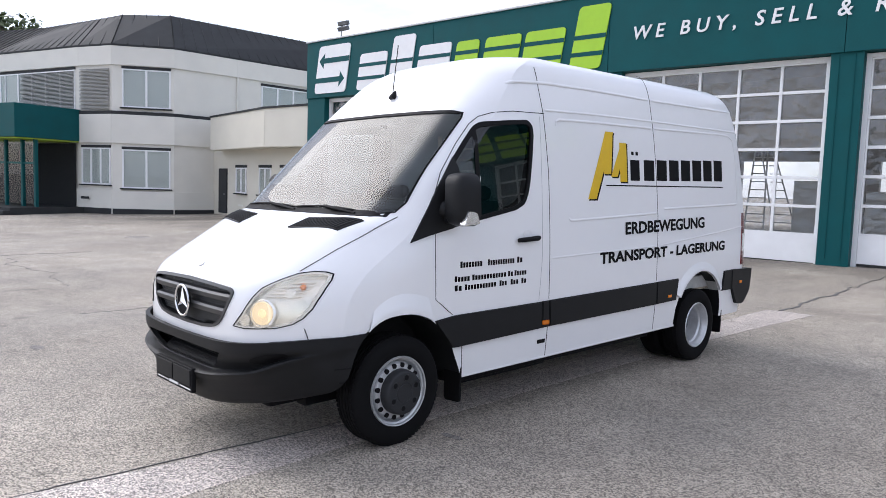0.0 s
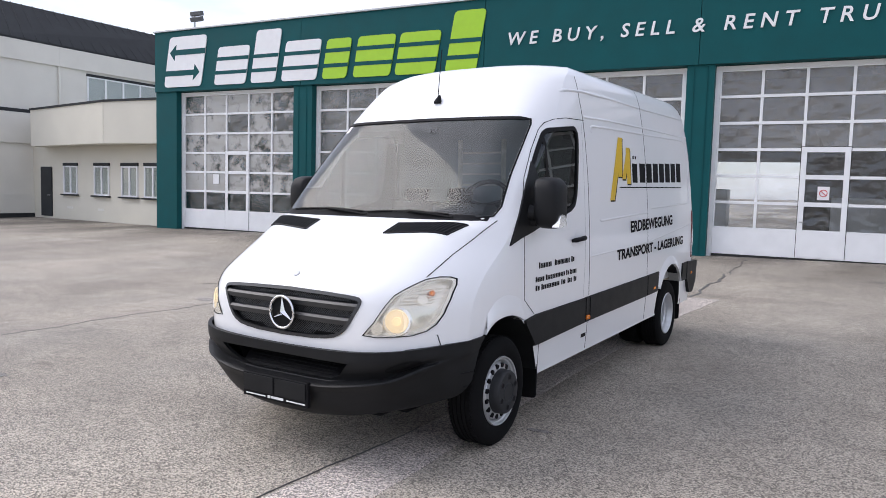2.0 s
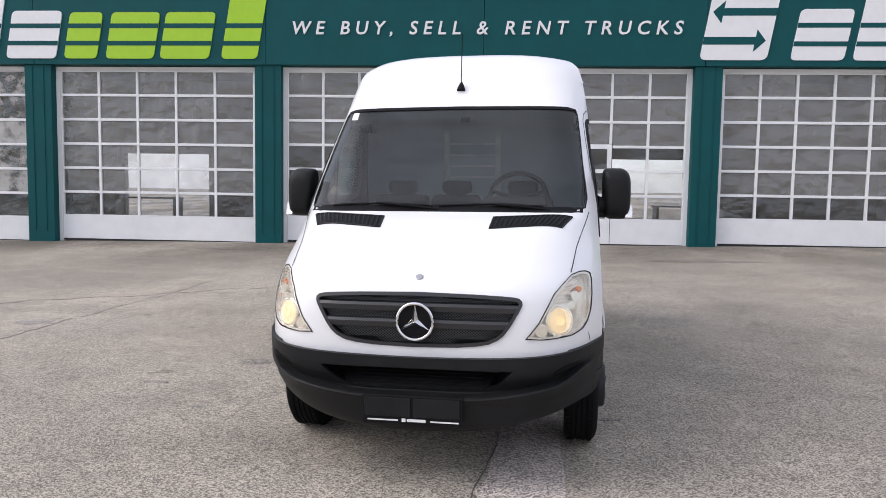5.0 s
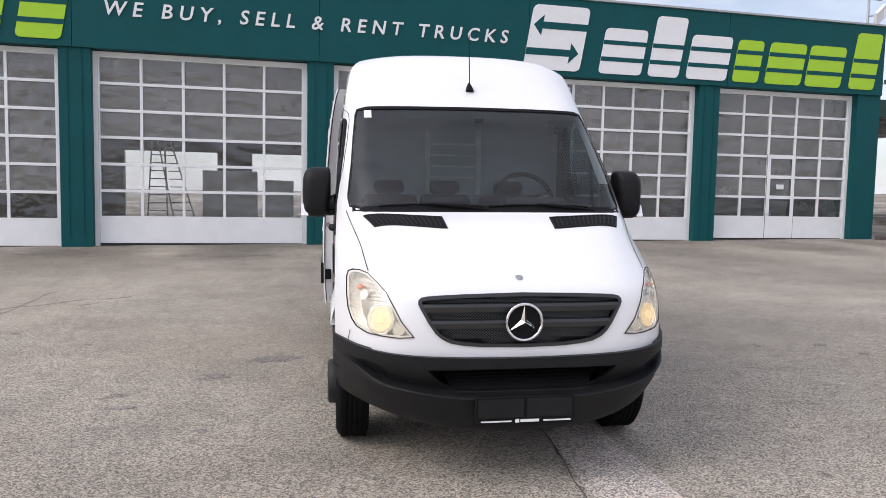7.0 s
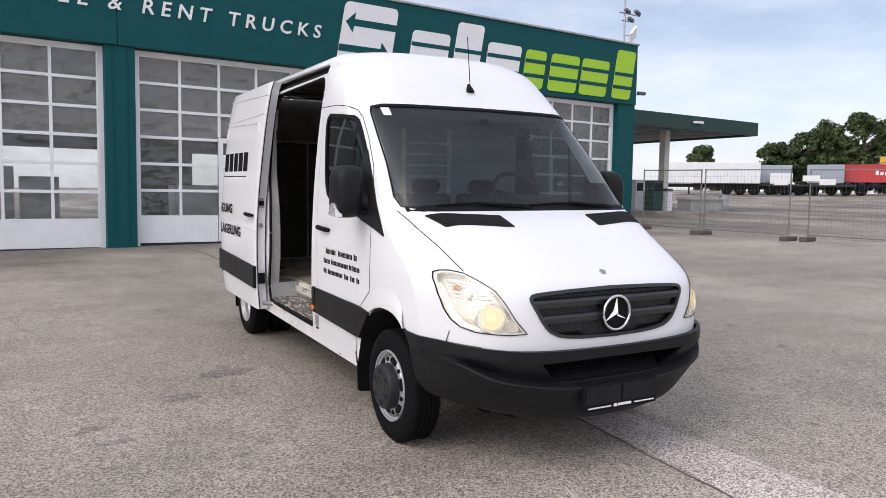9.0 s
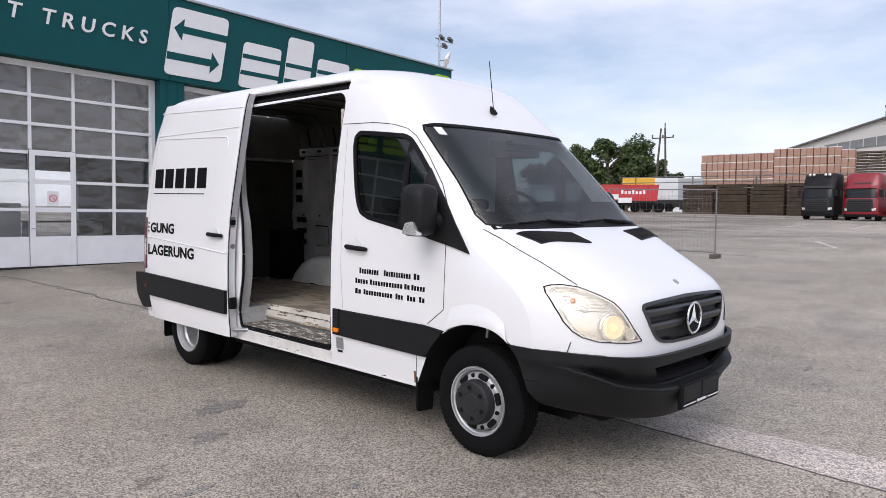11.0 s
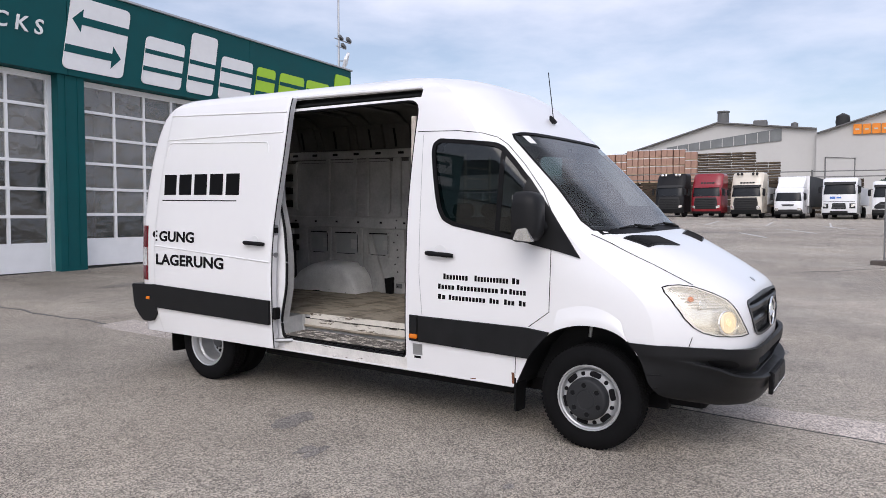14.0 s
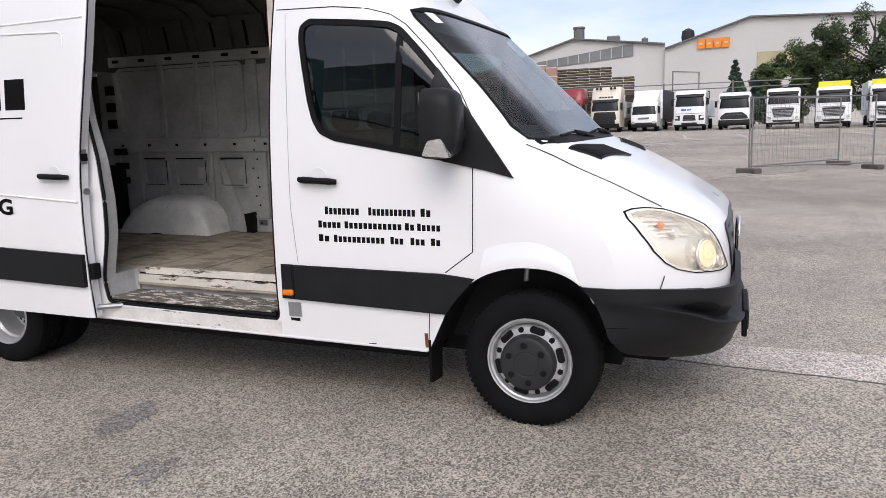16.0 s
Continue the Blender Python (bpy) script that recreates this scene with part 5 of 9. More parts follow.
def van_body():
    cuts = []
    cuts.append(bbox(-0.86, 1.50, 0.62, 0.86, 4.62, 2.05))
    cuts.append(bprism([(-0.862, 1.9), (0.862, 1.9), (0.835, 2.25), (0.78, 2.44), (0.60, 2.54), (-0.60, 2.54), (-0.78, 2.44), (-0.835, 2.25)], 1.502, 4.42, "y"))
    cab = [(0.34, 1.30), (1.44, 1.30), (1.44, 2.28), (1.15, 2.24), (0.80, 2.06), (0.24, 1.52)]
    cuts.append(bprism(cab, -0.80, 0.80, "x"))
    cuts.append(bprism([(0.34, 1.30), (1.44, 1.30), (1.44, 2.0), (1.0, 1.98), (0.5, 1.56)], -0.88, 0.88, "x"))
    for s in (-1, 1):
        cuts.append(bprism(ARCH_F[:1] + spline(ARCH_F[1:-1], 36) + ARCH_F[-1:], s * 0.60, s * 1.2, "x"))
        cuts.append(bprism([(y, z) for y, z in ARCH_R], s * 0.52, s * 1.2, "x"))
        cuts.append(bprism(shrink(SIDE_WINDOW, 0.028), s * 0.70, s * 1.2, "x"))
        cuts.append(bprism([(s * x, z) for x, z in shrink(LAMP, 0.012)], -1.2, -0.34, "y"))
    cuts.append(bprism(shrink(SCREEN, 0.005), -1.2, 0.80, "y"))
    cuts.append(bprism(OPENING, -1.2, -0.70, "x"))
    cuts.append(bprism(RAIL_SLOT, -1.2, -0.775, "x"))
    cuts.append(bbox(-1.2, 1.56, 0.475, -0.68, 2.78, 0.70))
    cuts.append(bprism(shrink(GRILLE, 0.006), -1.2, -0.80, "y"))
    cuts.append(bbox(-1.2, -1.3, 0.1, 1.2, -0.26, 0.665))
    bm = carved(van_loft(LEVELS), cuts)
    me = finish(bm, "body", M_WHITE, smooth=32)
    for m in (M_BLACK, M_INNER, M_SEAL, M_REFLECTOR, M_INNER_SHADE, M_TRIM):
        me.materials.append(m)
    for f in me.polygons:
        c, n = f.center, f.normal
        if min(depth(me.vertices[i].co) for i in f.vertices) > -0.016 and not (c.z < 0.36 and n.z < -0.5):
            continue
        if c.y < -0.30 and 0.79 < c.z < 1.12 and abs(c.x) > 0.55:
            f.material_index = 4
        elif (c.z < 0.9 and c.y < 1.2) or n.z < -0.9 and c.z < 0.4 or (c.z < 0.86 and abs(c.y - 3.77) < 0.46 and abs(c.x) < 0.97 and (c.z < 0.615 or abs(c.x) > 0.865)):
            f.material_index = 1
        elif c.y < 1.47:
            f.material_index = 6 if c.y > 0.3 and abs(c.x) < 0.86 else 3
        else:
            # inner faces above 2.12 take the darkened copy, as painted shade
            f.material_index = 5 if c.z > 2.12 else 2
    ob = new("body", me)
    ob.parent = VAN
    return ob


BODY = van_body()


def van_front():
    # bumper: a thick curved skin round the nose, scooped above a ledge that rises to the corners
    prof = [(0.275, -0.78), (0.29, -0.845), (0.32, -0.885), (0.40, -0.915), (0.50, -0.938), (0.60, -0.938), (0.655, -0.925), (0.68, -0.905), (0.70, -0.88)]
    end = [(0.275, -0.43), (0.32, -0.405), (0.485, -0.352), (0.54, -0.335), (0.648, -0.275), (0.70, -0.215)]
    wide = [(0.275, 0.905), (0.33, 0.935), (0.45, 0.965), (0.60, 0.982), (0.68, 0.98), (0.70, 0.968)]
    rise = [(0.0, 0.503), (0.30, 0.505), (0.42, 0.516), (0.60, 0.540), (0.75, 0.565), (0.84, 0.605), (0.95, 0.64)]
    power = [(0.275, 3.0), (0.40, 3.8), (0.52, 5.0), (0.62, 6.6), (0.70, 7.0)]

    def smooth_step(t):
        t = max(0.0, min(1.0, t))
        return t * t * (3 - 2 * t)

    def bumper_at(a, z, sg=1):
        """A point of the bumper's skin; a: 0 at the middle, 1 at the end."""
        yc, ye, w = curve(z, prof), curve(z, end), curve(z, wide)
        x, y = a * w, yc + (ye - yc) * a ** curve(z, power)
        zl = curve(x, rise)
        scoop = smooth_step((z - zl) / 0.010) * smooth_step((0.652 - z) / max(0.012, 0.648 - zl)) * smooth_step((0.90 - x) / 0.10)
        lip = math.exp(-((z - zl + 0.012) / 0.014) ** 2) * smooth_step((0.92 - x) / 0.1)
        cx = a ** 4
        zz = z + 0.042 * min(1, a * 1.1) ** 2 * max(0, (z - 0.5) / 0.2) + 0.135 * a ** 2.2 * max(0, (0.50 - z) / 0.225)
        d = 0.066 * scoop - 0.020 * lip
        k = smooth_step((z - 0.58) / 0.07)
        if k > 0:
            b, wb = a / 0.955, curve(zz, WIDE) + 0.014
            yn, ysh = curve(zz, NOSE) - 0.05, curve(zz, SHOULDER)
            xb = min(1.0, b) * wb
            yb = yn + (ysh - yn) * b ** curve(zz, POWER) if b < 1 else ysh + (ye - ysh) * (b - 1) / (1 / 0.955 - 1)
            x, y = x + (xb - x) * k, y + (yb - y) * k
        return Vector((sg * (x - d * cx * 0.8), y + d * (1 - 0.5 * cx), zz))

    grid = []
    for lower, t in [(1, v) for v in (0, 0.03, 0.08, 0.16, 0.3, 0.45, 0.6, 0.75, 0.86, 0.92, 0.97, 1.0)] + [(0, v) for v in (0.02, 0.045, 0.07, 0.12, 0.2, 0.3, 0.42, 0.55, 0.68, 0.78, 0.86, 0.92, 0.96, 1.0)]:
        row = []
        for i in range(-40, 41):
            a = math.sin(math.pi / 2 * abs(i) / 40)
            zl = curve(a * 0.972, rise)
            z = 0.275 + (zl - 0.275) * t if lower else zl + (0.70 - zl) * t
            row.append(bumper_at(a, z, -1 if i < 0 else 1))
        grid.append(row)
    bm = sheet(bmesh.new(), grid, lambda p: Vector((-math.copysign(0.03, p[0]) if abs(p[0]) > 0.8 else 0, 0.03 if abs(p[0]) < 0.93 else 0.0, 0)))
    intake = [(-0.505, 0.645), (-0.43, 0.57), (-0.36, 0.535), (-0.28, 0.528), (0.28, 0.528), (0.36, 0.535), (0.43, 0.57), (0.505, 0.645)]
    bumper = part("front_bumper", carved(bm, [bprism(intake, -1.2, -0.84, "y")]), M_BLACK, VAN, "dark grey grained plastic bumper", smooth=40)
    part("bumper_intake", bprism([(x * 1.10, 0.59 + (z - 0.59) * 1.3) for x, z in intake], -0.72, -0.70, "y"), M_SEAL, bumper)
    shelf = [[Vector((x * k, y, z)) for x in [-0.37 + 0.74 * i / 16 for i in range(17)]] for y, z, k in ((-0.862, 0.530, 1.0), (-0.84, 0.550, 1.03), (-0.79, 0.580, 1.08), (-0.73, 0.60, 1.1))]
    for k in (-1, 1):
        part("intake_cheek", bprism([(k * 0.43, 0.50), (k * 0.60, 0.50), (k * 0.60, 0.70), (k * 0.53, 0.70), (k * 0.47, 0.60)], -0.80, -0.70, "y"), M_SEAL, bumper)
    part("intake_shelf", sheet(bmesh.new(), shelf, (0, 0, -0.012)), M_SEAL, bumper, smooth=40)
    for k in range(3):
        z = 0.602 + k * 0.022
        part("intake_slat", bbox(-0.42 - k * 0.02, -0.775, z, 0.42 + k * 0.02, -0.760, z + 0.004), M_SEAL, bumper)
    for k in range(-14, 15):
        part("intake_bar", bbox(k * 0.03 - 0.0015, -0.778, 0.598, k * 0.03 + 0.0015, -0.763, 0.652), M_SEAL, bumper)
    for k in range(4):
        y = -0.845 + k * 0.022
        part("shelf_rib", btube([(-0.34 + 0.68 * i / 8, y, 0.550 + k * 0.0135) for i in range(9)], 0.003, 5), M_SEAL, bumper)
    for s in (-1, 1):
        rows = []
        for i in range(9):
            t = math.cos(math.pi * i / 8)
            h = 0.024 * math.sqrt(max(0.0, 1 - t * t)) + 0.001
            row = []
            for j in range(5):
                p = bumper_at(0.775 + 0.064 * t, 0.618 + 0.010 * t + h * (j - 2) / 2, s)
                row.append(p + Vector((s * 0.002, -0.004, 0)))
            rows.append(row)
        part("fog_lamp_blank", sheet(bmesh.new(), rows, (0, 0.01, 0)), M_SEAL, bumper, smooth=40)
        for z, a0, a1 in ((0.545, 0.968, 0.999), (0.43, 0.985, 0.999)):
            part("bumper_crease", btube([bumper_at(a0 + (a1 - a0) * i / 6, z, s) for i in range(7)], 0.004, 6), M_SEAL, bumper)
    # plate holder with a covered plate
    hold = part("plate_holder", bbox(-0.265, -0.968, 0.362, 0.260, -0.94, 0.512, bevel=0.006), M_SEAL, VAN, "black plate holder with a white caption strip")
    for a, b in ((-0.25, -0.01), (0.005, 0.245)):
        part("cover_plate", bbox(a, -0.974, 0.402, b, -0.966, 0.500, bevel=0.002), M_BLACK, hold)
    for a, b, z0, z1 in ((-0.235, -0.075, 0.379, 0.386), (-0.055, -0.035, 0.375, 0.393), (-0.028, 0.070, 0.377, 0.391), (0.095, 0.240, 0.379, 0.386)):
        part("caption_bar", bbox(a, -0.9715, z0, b, -0.966, z1), M_SIGNWHITE, hold)
    # grille
    g = part("grille", sheet(bmesh.new(), outline_grid(shrink(GRILLE, 0.008), lambda x, z: on_nose(x, z, -0.05), 10, 24), (0, 0.02, 0)), M_SEAL, VAN, "black grille with two broad bars")
    gp = shrink(GRILLE, 0.010)
    bm = band(bmesh.new(), shrink(GRILLE, -0.004), shrink(GRILLE, 0.014), lambda u, v, l: on_nose(u, v, l), 0.007)
    part("grille_surround", bm, M_GRILLE, g, smooth=40)
    for zc, hh in ((0.952, 0.025), (0.868, 0.025)):
        grid = []
        for dz, lift in ((-hh, -0.03), (-hh * 0.8, 0.0), (hh * 0.3, 0.008), (hh * 0.85, 0.0), (hh, -0.03)):
            a, b = span(gp, zc + dz)
            grid.append([on_nose(a + (b - a) * i / 24, zc + dz, lift) for i in range(25)])
        part("grille_bar", sheet(bmesh.new(), grid, (0, 0.02, 0)), M_GRILLE, g, smooth=40)
    bm = bmesh.new()
    for z0, z1 in ((0.978, 1.014), (0.893, 0.928), (0.765, 0.842)):
        for k in range(-34, 35):
            for sg in (-1, 1):
                n = 3 if z1 - z0 > 0.05 else 2
                pts = []
                for i in range(n + 1):
                    z = z0 + (z1 - z0) * i / n
                    x = k * 0.0165 + sg * (z - z0) * 1.25
                    a, b = span(gp, z)
                    if a < x < b:
                        pts.append(on_nose(x, z, -0.030))
                for p, q in zip(pts, pts[1:]):
                    u = Vector((0.0028, 0, 0))
                    v = [bm.verts.new(w) for w in (p - u, p + u, q + u, q - u)]
                    bm.faces.new(v)
    tagged(part("grille_mesh", bm, mat("grille_mesh_plastic", (0.05, 0.052, 0.055), 0.55, var=0.1), g), kind="stuff")
    # round emblem: ring and three spokes
    em = part("emblem", btube([(0.094 * math.cos(a), -0.905, 0.884 + 0.094 * math.sin(a)) for a in [2 * math.pi * i / 40 for i in range(40)]], 0.0085, 8, True), M_CHROME, VAN, "chrome ring emblem with three spokes", smooth=60)
    part("emblem_back", blathe([(0.088, -0.895), (0.085, -0.888), (0.02, -0.886)], "y", 32, Matrix.Translation((0, 0, 0.884))), M_SEAL, em)
    for k in range(3):
        a = math.pi / 2 + k * 2 * math.pi / 3
        c, s_ = math.cos(a), math.sin(a)
        bm = bmesh.new()
        tip = bm.verts.new((0.09 * c, -0.903, 0.884 + 0.09 * s_))
        top = bm.verts.new((0, -0.917, 0.884))
        l = bm.verts.new((-0.019 * s_, -0.897, 0.884 + 0.019 * c))
        r = bm.verts.new((0.019 * s_, -0.897, 0.884 - 0.019 * c))
        for f in ((tip, l, top), (tip, top, r), (tip, r, l), (l, r, top)):
            bm.faces.new(f)
        part("spoke", bm, M_CHROME, em)
    bx = on_nose(0.0, 1.098)
    part("bonnet_badge", blathe([(0.021, -0.002), (0.021, 0.004), (0.017, 0.006), (0.001, 0.006)], "x", 20, Matrix.Translation(bx) @ outward(bx).to_track_quat("X", "Z").to_matrix().to_4x4()), M_GALV, VAN)
    # headlamps
    for s in (-1, 1):
        lamp = part("headlamp", sheet(bmesh.new(), outline_grid([(s * x, z) for x, z in shrink(LAMP, 0.010)], lambda x, z: nose_out(x, z, -0.040), 16, 16), lambda p: outward(p) * -0.006), M_REFLECTOR, VAN, "cream-tinted clear headlamp, lit", smooth=50)
        bm = bmesh.new()
        place = lambda x, z: nose_out(x, z, 0.002)
        g2 = outline_grid([(s * x, z) for x, z in shrink(LAMP, 0.004)], place, 22, 24)
        pane_part("lens", sheet(bm, g2, lambda p: outward(p) * -0.004), M_LENS, lamp, smooth=60).visible_shadow = False
        bm = band(bmesh.new(), [(s * x, z) for x, z in shrink(dense(LAMP), -0.001)], [(s * x, z) for x, z in shrink(dense(LAMP), 0.003)], nose_out, 0.003)
        part("lamp_gasket", bm, M_SEAL, lamp)
        ring = [(s * x, z) for x, z in shrink(dense(LAMP), 0.009)]
        part("lamp_housing", sheet(bmesh.new(), [[nose_out(x, z, l) for x, z in ring + ring[:1]] for l in (-0.003, -0.02, -0.044)], lambda p: Vector((0, 0, 0.0015))), M_REFLECTOR, lamp, smooth=50)
        for (x, z, r, m_, nm) in ((0.74, 0.885, 0.082, M_REFLECTOR, "main_reflector"), (0.738, 0.888, 0.066, M_GLOW, "lit_bowl"), (0.738, 0.888, 0.024, M_BULB, "lamp_bulb"), (0.645, 0.845, 0.036, M_REFLECTOR, "high_beam_reflector"), (0.82, 1.00, 0.030, M_REFLECTOR, "side_reflector")):
            c = nose_out(s * x, z, {0.066: -0.006, 0.024: -0.002}.get(r, -0.008))
            d = (Vector((s * 0.35, -0.93, 0.1)).normalized() + outward(c)).normalized()
            mm = Matrix.Translation(c) @ d.to_track_quat("X", "Z").to_matrix().to_4x4()
            part(nm, blathe([(r, 0.0), (r * 0.93, 0.004), (r * 0.8, -0.014), (r * 0.5, -0.03), (r * 0.2, -0.035), (0.002, -0.036)], "x", 24, mm), m_, lamp, smooth=60)
        c = nose_out(s * 0.845, 1.035, -0.02)
        part("indicator_bulb", blathe([(0.004, -0.02), (0.016, -0.012), (0.018, 0.0), (0.012, 0.012), (0.002, 0.016)], "y", 14, Matrix.Translation(c)), M_ORANGE, lamp, smooth=60)
        for k in range(5):
            z = 0.985 + k * 0.02
            a, b = span(shrink(LAMP, 0.02), z)
            part("reflector_step", btube([nose_out(s * (a + (b - a) * i / 8), z, -0.034) for i in range(1, 8)], 0.006, 6), M_REFLECTOR, lamp, smooth=60)
        # bonnet air vent
        poly = [(s * 0.795, -0.115), (s * 0.57, -0.170), (s * 0.335, -0.205), (s * 0.325, -0.352), (s * 0.53, -0.315), (s * 0.735, -0.264)]
        top, bot = poly[:3], poly[:2:-1]
        n = 18
        def edge(pl, t):
            k = min(1, int(t * 2))
            return Vector(pl[k]).lerp(Vector(pl[k + 1]), t * 2 - k)
        rows = []
        for j in range(4):
            row = []
            for i in range(n + 1):
                p = edge(top, i / n).lerp(edge(bot, i / n), j / 3)
                row.append(Vector((p.x, p.y, hood_z(p.x, p.y) + 0.002)))
            rows.append(row)
        vent = part("bonnet_vent", sheet(bmesh.new(), rows, (0, 0, -0.01)), M_SEAL, VAN)
        for i in range(1, 15):
            a, b = edge(top, i / 15), edge(bot, i / 15)
            part("slat", btube([(p.x, p.y, hood_z(p.x, p.y) + 0.004) for p in (a.lerp(b, 0.06), a.lerp(b, 0.5), a.lerp(b, 0.94))], 0.005, 5), M_BLACK, vent)
        rim = [edge(top, i / 12) for i in range(13)] + [edge(bot, 1 - i / 12) for i in range(13)]
        part("vent_rim", btube([(p.x, p.y, hood_z(p.x, p.y) + 0.003) for p in rim], 0.006, 6, True), M_BLACK, vent)
    # windscreen
    pane_part("windscreen", sheet(bmesh.new(), outline_grid(shrink(SCREEN, 0.002), lambda x, z: nose_out(x, z, -0.003), 22, 40), (0, 0.005, 0)), M_WINDSCREEN, VAN, "clear windscreen with a dark edge", smooth=60).visible_shadow = False
    part("windscreen_edge", band(bmesh.new(), shrink(dense(SCREEN), -0.004), [p if abs(p[0]) > 0.78 else q for p, q in zip(shrink(dense(SCREEN), 0.004), shrink(dense(SCREEN), 0.016))], nose_out, 0.003, 0.004), M_SEAL, VAN)
    part("sticker", sheet(bmesh.new(), [[on_nose(x, z, 0.0) for x in (-0.765, -0.74, -0.715)] for z in (2.035, 2.065, 2.09)], (0, 0.002, 0)), M_SIGNWHITE, VAN)
    for x0, x1, xm in ((0.62, -0.02, 0.30), (-0.06, -0.70, -0.40)):
        z0 = 1.452
        wp = part("wiper", btube([on_nose(x0 + (x1 - x0) * i / 6, z0 + 0.012 * math.sin(math.pi * i / 6), 0.012) for i in range(7)], 0.007, 6), M_SEAL, VAN)
        part("wiper_arm", btube([on_nose(x0 + 0.04, 1.432, 0.004), on_nose((x0 + xm) / 2, 1.455, 0.03), on_nose(xm, 1.468, 0.022)], 0.010, 6), M_SEAL, wp)
    bm = bmesh.new()
    rows = [[Vector((x, nose_y(x, 1.432) - d, hood_z(x, nose_y(x, 1.432) - d) + 0.004)) for x in [-0.86 + 1.72 * i / 24 for i in range(25)]] for d in (0.03, 0.015, 0.0)]
    part("scuttle", sheet(bm, rows, (0, 0, -0.01)), M_SEAL, VAN)
    # aerial on the roof front
    base = Vector((0, 0.75, 2.262))
    aer = part("aerial", blathe([(0.030, -0.012), (0.026, 0.01), (0.018, 0.035), (0.009, 0.055), (0.003, 0.062)], "z", 16, Matrix.Translation(base) @ pose(0, 0, 0, -28)), M_SEAL, VAN, smooth=50)
    part("rod", btube([base + Vector((0, 0.0, 0.03)), Vector((0, 0.80, 2.66))], 0.0035, 6), M_SEAL, aer)


van_front()


def van_sides():
    gaps = [
        [(0.895, 0.072, 1.415), (0.873, -0.06, 1.358), (0.852, -0.155, 1.308), (0.819, -0.327, 1.229), (0.800, -0.465, 1.158), (0.785, -0.555, 1.11)],
        [(0.868, -0.58, 0.80), (0.875, -0.56, 0.735)],
        [(0.894, 1.449, 2.145), (0.896, 1.10, 2.136), (0.890, 0.895, 2.110), (0.868, 0.785, 2.078), (0.862, 0.705, 2.024), (0.878, 0.565, 1.882), (0.908, 0.408, 1.692), (0.940, 0.330, 1.55), (0.957, 0.325, 1.40), (0.964, 0.325, 1.181), (0.969, 0.329, 0.887), (0.969, 0.477, 0.775)],
        [(0.963, 0.574, 0.555), (0.945, 0.59, 0.345)],
    ]
    for s in (-1, 1):
        for g in gaps:
            part("panel_gap", ribbon(bmesh.new(), [(s * x, y, z) for x, y, z in g], 0.0055 if len(g) > 2 else 0.005, 0.002), M_GAP, VAN)
        # door edge towards the pillar
        part("panel_gap", ribbon(bmesh.new(), [(s * 0.9, 1.395, 2.12), (s * 0.955, 1.388, 1.395), (s * 0.967, 1.385, 1.09), (s * 0.969, 1.355, 0.78)], 0.004, 0.0008), M_GALV, VAN)
        # wheel arch flares
        for poly, outer in ((ARCH_F[1:-1], [(0.60, 0.50), (0.545, 0.66), (0.477, 0.77), (0.36, 0.857), (0.255, 0.909), (0.16, 0.938), (0.068, 0.949), (-0.03, 0.937), (-0.115, 0.901), (-0.19, 0.842), (-0.262, 0.755), (-0.33, 0.70)]),
                            (ARCH_R[1:-1], [(3.77 + 0.53 * math.cos(a), 0.385 + 0.53 * math.sin(a)) for a in [math.pi * i / 12 for i in range(13)]])):
            poly, outer = spline(poly, 60), spline(outer, 60)
            if poly[0][0] > 2:
                poly, outer = poly[10:51], outer[10:51]
            else:
                keep = [k for k, (y, z) in enumerate(poly) if z > (0.752 if y > 0 else 0.738)]
                poly, outer = poly[keep[0]:keep[-1] + 1], outer[keep[0]:keep[-1] + 1]
            rows = []
            for (y, z), (yo, zo) in zip(poly, outer):
                row = [on_side(yo, zo, s, 0.0005)]
                for t, l in ((0.25, 0.007), (0.55, 0.018), (0.9, 0.026), (1.0, 0.024)):
                    yy, zz = yo + (y - yo) * t, zo + (z - zo) * t
                    row.append(on_side(max(yy, -0.28), zz, s, l))
                row.append(on_side(max(y, -0.28), z, s, -0.05))
                rows.append(row)
            part("wheel_arch_flare", sheet(bmesh.new(), rows, (-s * 0.004, 0, 0)), M_WHITE, VAN, smooth=40)
        # rub strips
        def strip(poly, orange=None):
            bm = bprism(poly, s * 0.955, s * 0.984, "x")
            bmesh.ops.bevel(bm, geom=[e for e in bm.edges if abs(e.verts[0].co.x) > 0.97 and abs(e.verts[1].co.x) > 0.97], offset=0.006, segments=2, affect="EDGES")
            return part("rub_strip", bm, M_BLACK, VAN, "matt black plastic rub strip")
        strip([(1.382, 0.770), (0.50, 0.768), (0.322, 0.750), (0.345, 0.72), (0.425, 0.63), (0.478, 0.555), (0.574, 0.558), (1.382, 0.575)])
        strip([(1.465, 0.772), (1.388, 0.771), (1.388, 0.575), (1.465, 0.577)])
        if s > 0:
            strip([(2.965, 0.785), (1.475, 0.773), (1.475, 0.577), (2.965, 0.588)])
            strip([(3.345, 0.790), (2.975, 0.786), (2.975, 0.589), (3.31, 0.594)])
            part("side_marker", bbox(0.982, 3.155, 0.630, 0.992, 3.215, 0.655, bevel=0.004), M_ORANGE, VAN)
        strip([(4.50, 0.80), (4.24, 0.797), (4.205, 0.60), (4.50, 0.60)])
        part("side_marker", bbox(*sorted((s * 0.982, s * 0.993))[:1], 1.385, 0.598, sorted((s * 0.982, s * 0.993))[1], 1.457, 0.632, bevel=0.010), M_ORANGE, VAN)
